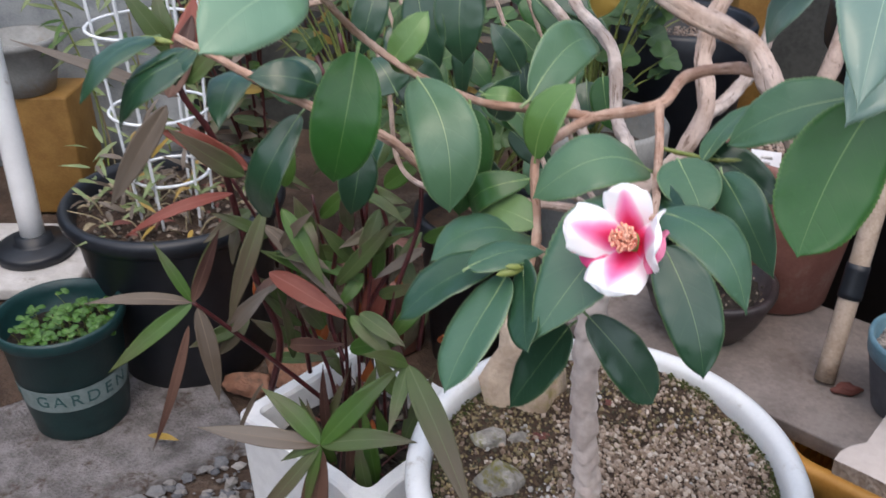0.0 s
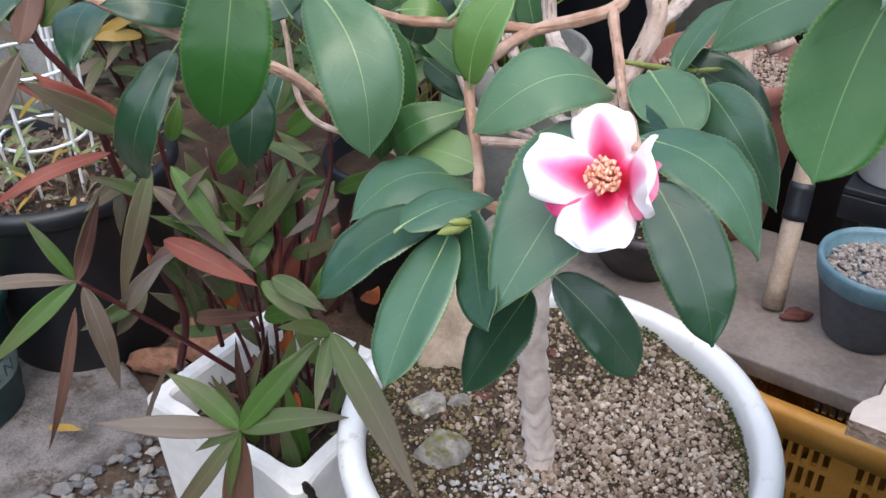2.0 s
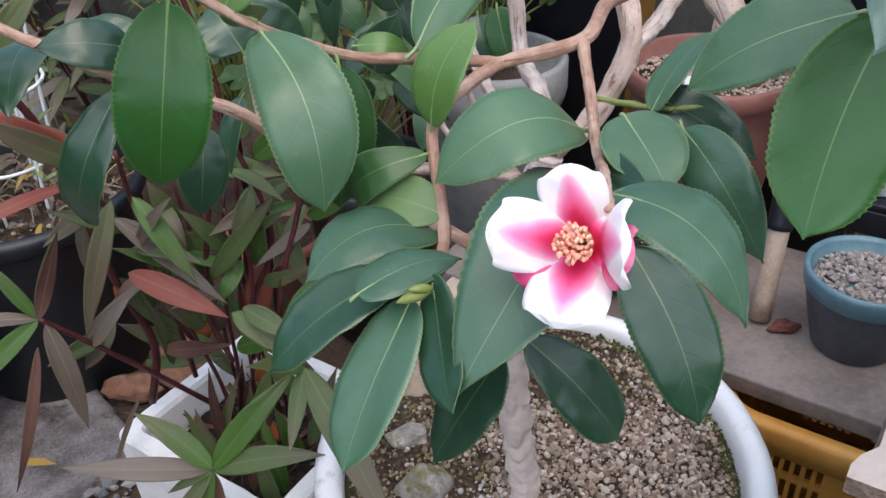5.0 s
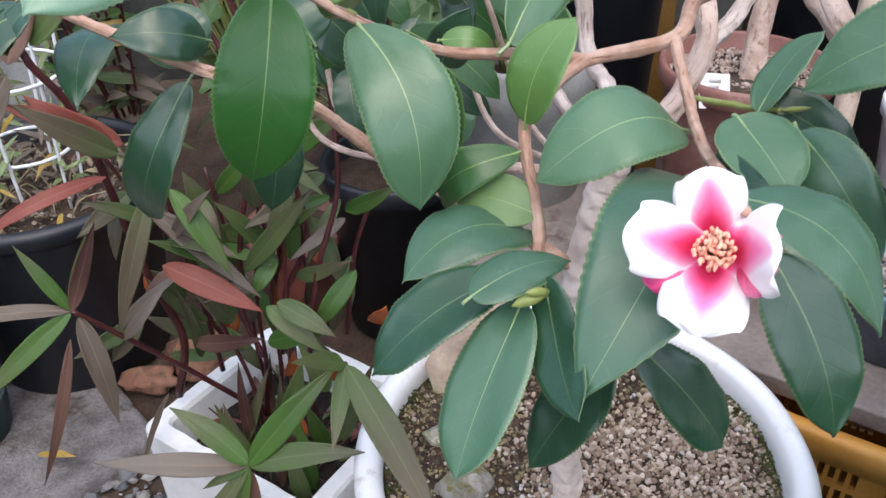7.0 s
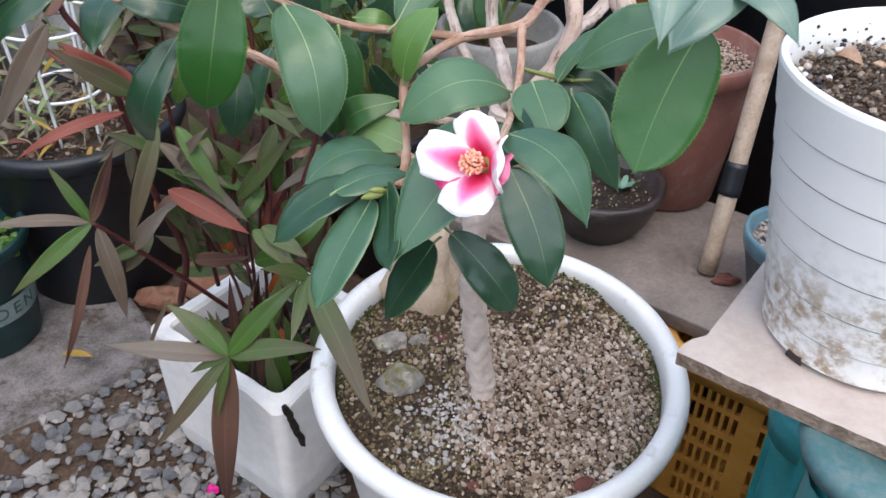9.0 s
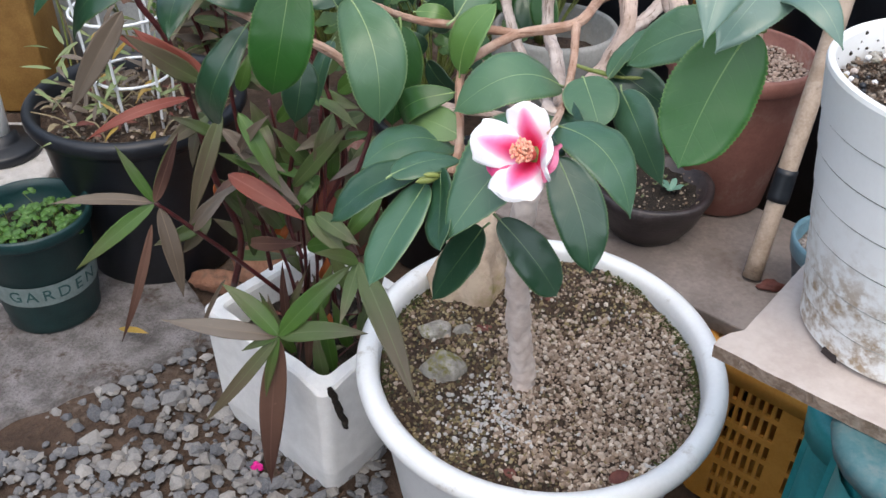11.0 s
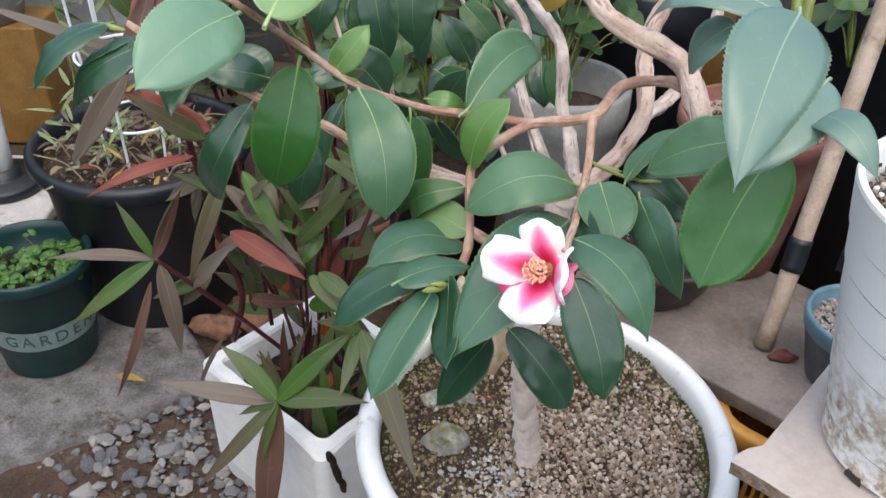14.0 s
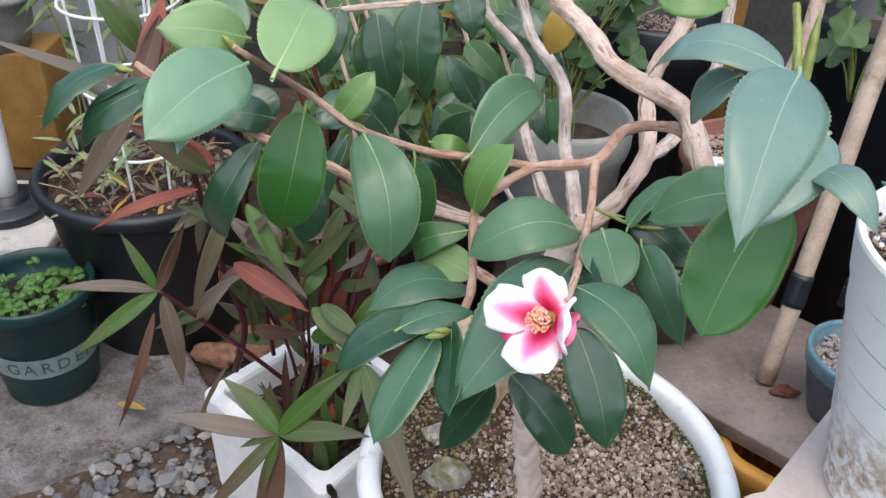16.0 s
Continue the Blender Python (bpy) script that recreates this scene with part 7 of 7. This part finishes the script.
# ---- back: geranium pots ----
def round_leaf(plant, at, r, normal):
    n = Vector(normal).normalized()
    s = n.orthogonal().normalized()
    t = n.cross(s)
    c = Vector(at)
    k = 30
    verts = [c]
    uvs = [(0.5, 0.5)]
    for j in (0.55, 1.0):
        for i in range(k):
            a = 2 * math.pi * i / k
            rr = r * j * (1 + 0.10 * math.cos(5 * a) * j) * (0.35 if abs(a - math.pi) < 0.12 else 1)
            verts.append(c + s * (rr * math.cos(a)) + t * (rr * math.sin(a)) + n * (r * 0.22 * j * j + r * 0.06 * math.sin(5 * a) * j))
            uvs.append((0.5 + 0.5 * j * math.cos(a), 0.5 + 0.5 * j * math.sin(a)))
    m = len(verts)
    verts += [p - n * 0.0005 for p in verts]
    uvs += uvs
    faces = []
    for o, flip in ((0, False), (m, True)):
        for i in range(k):
            j = (i + 1) % k
            for f in ((o, o + 1 + i, o + 1 + j), (o + 1 + i, o + 1 + k + i, o + 1 + k + j, o + 1 + j)):
                faces.append(f[::-1] if flip else f)
    data = bpy.data.meshes.new("leaf")
    data.from_pydata([tuple(p) for p in verts], [], faces)
    layer = data.uv_layers.new(name="UVMap")
    idx = np.empty(len(data.loops), dtype=np.int32)
    data.loops.foreach_get("vertex_index", idx)
    layer.data.foreach_set("uv", np.array(uvs, dtype=np.float32)[idx].ravel())
    return link("leaf", data, GERANIUM, plant)


def geranium(at, spread, height, count, seed, lo=0.03):
    g = thing("geranium", at, "geranium with round scalloped green leaves", "plant", "back row geraniums")
    r = random.Random(seed)
    p0 = Vector(at)
    for i in range(count):
        a = r.uniform(0, 6.283)
        d = spread * math.sqrt(r.random())
        tip = p0 + Vector((d * math.cos(a), d * math.sin(a) * 0.8, lo + r.uniform(0.1, 1) * height))
        bm = bmesh.new()
        tube(bm, [p0 + Vector((d * 0.1 * math.cos(a), d * 0.1 * math.sin(a), 0)), p0.lerp(tip, 0.55) + Vector((0, 0, 0.02)), tip], (0.0022, 0.0012), 5, 0, 3)
        part("stalk", bm, GREENSTEM, g)
        round_leaf(g, tip, r.uniform(0.016, 0.034), (r.uniform(-0.5, 0.5), r.uniform(-0.9, -0.1), r.uniform(0.3, 1)))
    return g


def simple_pot(name, at, r, h, material, label, soil=POT_SOIL, rim=0.006, support=0.0):
    th = thing(name, at, label, "pot")
    bm = bmesh.new()
    lathe(bm, [(0, 0), (r * 0.74, 0), (r * 0.77, 0.004), (r * 0.95, h * 0.86), (r + rim * 0.4, h * 0.88), (r + rim, h * 0.91), (r + rim, h * 0.985), (r, h), (r * 0.93, h * 0.99), (r * 0.9, h * 0.85), (0, h * 0.8)], 56, at)
    part("body", bm, material, th)
    bm = bmesh.new()
    lathe(bm, [(0, h * 0.91), (r * 0.5, h * 0.92), (r * 0.905, h * 0.89)], 40, at)
    for v in bm.verts:
        v.co.z += 0.006 * noise.noise(v.co * 36)
    part("soil", bm, soil, th)
    return th


simple_pot("grey_pot", (0.265, 1.42, 0.0), 0.105, 0.56, GREYPOT, "tall grey-white pot with geraniums")
geranium((0.245, 1.45, 0.51), 0.12, 0.21, 30, 3, 0.09)
bpot = simple_pot("black_pot", (0.448, 1.70, 0.0), 0.135, 0.658, BLACK_PLASTIC, "tall black plastic pot with sandy soil")
rk = random.Random(8)
spots = []
for i in range(900):
    a, r = rk.uniform(0, 6.283), 0.122 * math.sqrt(rk.random())
    spots.append((0.448 + r * math.cos(a), 1.70 + r * math.sin(a), 0.602 + rk.uniform(0, 0.004), rk.uniform(0.0015, 0.0038)))
pebbles("grit", spots, SANDGRIT, bpot, "", 0.8, True)
geranium((0.33, 1.68, 0.55), 0.16, 0.22, 30, 7)
simple_pot("black_pot", (0.90, 1.62, 0.0), 0.19, 0.70, BLACK_PLASTIC, "broad black plastic tub")
geranium((0.74, 1.42, 0.60), 0.09, 0.22, 14, 9)
geranium((0.05, 1.55, 0.35), 0.22, 0.36, 60, 12)
geranium((-0.16, 1.75, 0.35), 0.22, 0.40, 50, 15)
simple_pot("terracotta_pot", (-0.12, 1.56, 0.0), 0.09, 0.20, TERRACOTTA, "orange-brown pot behind the bronze plant")
simple_pot("black_pot", (0.06, 1.52, 0.0), 0.12, 0.34, BLACK_PLASTIC, "black plastic pot among the back row")
bm = bmesh.new()
box(bm, (0.60, 1.86, 0.0), (0.68, 1.92, 1.2), None, 0.004)
tagged(part("ochre_post", bm, ORANGEWOOD, None), "upright ochre wooden post behind the pots", "post")

TAG = Vector((0.463, 1.172, 0.558))
# white plant label stuck in the terracotta pot
bm = bmesh.new()
box(bm, (-0.026, -0.0006, 0.0), (0.026, 0.0006, 0.046), Matrix.Translation(TAG) @ Matrix.Rotation(0.25, 4, "Z") @ Matrix.Rotation(0.22, 4, "Y") @ Matrix.Rotation(-0.5, 4, "X"), 0.0003)
label = tagged(part("plant_label", bm, TAGWHITE, None), "white plastic plant label with faded writing", "plant label")
for i, z in enumerate((0.034, 0.026, 0.018)):
    bm = bmesh.new()
    box(bm, (-0.010, -0.0011, z), (0.010 - 0.004 * i, -0.0007, z + 0.004), Matrix.Translation(TAG) @ Matrix.Rotation(0.25, 4, "Z") @ Matrix.Rotation(0.22, 4, "Y") @ Matrix.Rotation(-0.5, 4, "X"))
    part("faded_line", bm, GREYFOAM, label)
# fallen leaves and bits
for at, way, w in (((0.256, 0.607, 0.340), (0.026, 0.012, 0.002), 0.016), ((0.107, 0.844, 0.362), (0.020, -0.006, 0.002), 0.012), ((0.120, 0.838, 0.362), (0.014, 0.010, 0.002), 0.010), ((0.205, 0.905, 0.368), (0.018, -0.012, 0.002), 0.010), ((0.150, 0.615, 0.336), (-0.016, 0.010, 0.002), 0.012), ((0.262, 0.905, 0.368), (0.015, 0.008, 0.002), 0.009)):
    b = Vector(at)
    ob = lance(None, DRYLEAF, b, b + Vector(way), w, (0, -0.2, 1), 0.003, 0.3, "dry_leaf")
    tagged(ob, "small curled red-brown dry leaf on the grit", "dry leaf", "fallen leaves on the grit")
ob = lance(None, YELLOWLEAF, (-0.535, 1.21, 0.036), (-0.475, 1.195, 0.038), 0.014, (0, -0.2, 1), 0.001, 0.1, "dry_leaf")
tagged(ob, "narrow yellow leaf lying on the concrete slab", "dry leaf")
# bronze and yellowing foliage that fills the back row
rs = random.Random(44)
for k, (x0, y0) in enumerate(((-0.42, 1.86), (-0.22, 2.02), (-0.02, 1.95), (0.18, 2.05), (0.36, 2.10))):
    bush = thing("back_shrub", (x0, y0, 0.0), "leggy shrub with narrow bronze, olive and yellowing leaves", "plant", "back row shrubs")
    for i in range(9):
        a, r = rs.uniform(0, 6.283), rs.uniform(0.02, 0.16)
        h = rs.uniform(0.55, 1.0)
        pts = [Vector((x0 + 0.3 * r * math.cos(a) * t, y0 + 0.3 * r * math.sin(a) * t, 0)) + Vector((r * math.cos(a) * t * t, r * 0.7 * math.sin(a) * t * t, h * t)) for t in (0, 0.35, 0.7, 1)]
        bm = bmesh.new()
        tube(bm, pts, (0.004, 0.0022), 6, 0.1, 4)
        part("stem", bm, MAROON, bush)
        path = smooth_path(pts, 8)
        for j in range(13):
            p = path[min(len(path) - 1, int((0.35 + 0.65 * rs.random()) * 24))]
            b = rs.uniform(0, 6.283)
            tip = p + Vector((0.10 * math.cos(b), 0.09 * math.sin(b), rs.uniform(-0.06, 0.05)))
            lance(bush, rs.choice((OLIVELEAF, OLIVELEAF, GREENLANCE, BROWNLEAF, RUSTLEAF, YELLOWLEAF if rs.random() < 0.5 else OLIVELEAF)), p, tip, rs.uniform(0.016, 0.026), (0, -0.7, 0.7), 0.008, 0.12)
# rubble beside the foam box
rock("brick_rubble", (-0.30, 1.42, 0.03), (0.06, 0.045, 0.035), 6, BRICKRED, "broken orange-red brick lying on the earth", "rubble on the earth")
rock("brick_rubble", (-0.20, 1.38, 0.03), (0.05, 0.045, 0.035), 16, MOSSROCK, "pale broken stone lying on the earth", "rubble on the earth")
rock("brick_rubble", (-0.388, 1.376, 0.018), (0.045, 0.03, 0.020), 26, BRICKRED, "flat orange-brown brick fragment on the earth", "rubble on the earth")
rock("magenta_scrap", (-0.230, 0.906, 0.008), (0.010, 0.007, 0.008), 9, MAGENTA, "small magenta plastic scrap on the gravel")
# white film, and added dark walls that close the place
bm = bmesh.new()
for i in range(25):
    for j in range(13):
        x, z = -1.6 + 0.85 * i / 24, 1.2 * j / 12
        bm.verts.new((x, 2.45 + 0.05 * noise.noise((x * 3, 0, z * 3)) + 0.02 * noise.noise((x * 9, 1, z * 9)), z))
bm.verts.ensure_lookup_table()
for i in range(24):
    for j in range(12):
        k = i * 13 + j
        bm.faces.new((bm.verts[k], bm.verts[k + 13], bm.verts[k + 14], bm.verts[k + 1]))
film = part("plastic_film", bm, PLASTICBAG, None)
tagged(film, "crumpled white plastic film hung behind the pots", "plastic film")
film.modifiers.new("thickness", "SOLIDIFY").thickness = 0.002
# walls added to block low sky light; south, west and east stay unseen
for name, lo, hi, text in (
        ("added_wall_north", (-4.0, 2.75, 0), (4.0, 2.9, 1.3), "dark wall added behind the yard as a backing"),
        ("added_wall_south", (-4.0, -1.55, 0), (4.0, -1.4, 1.0), "low dark wall added out of view to hold back low light"),
        ("added_wall_west", (-3.2, -1.4, 0), (-3.05, 2.75, 2.0), "dark side wall added out of view to hold back light"),
        ("added_wall_east", (2.4, -1.4, 0), (2.55, 2.75, 2.0), "dark side wall added out of view to hold back light")):
    bm = bmesh.new()
    box(bm, lo, hi)
    tagged(part(name, bm, DARKWALL, None, smooth=False), text, "wall", kind="structure")
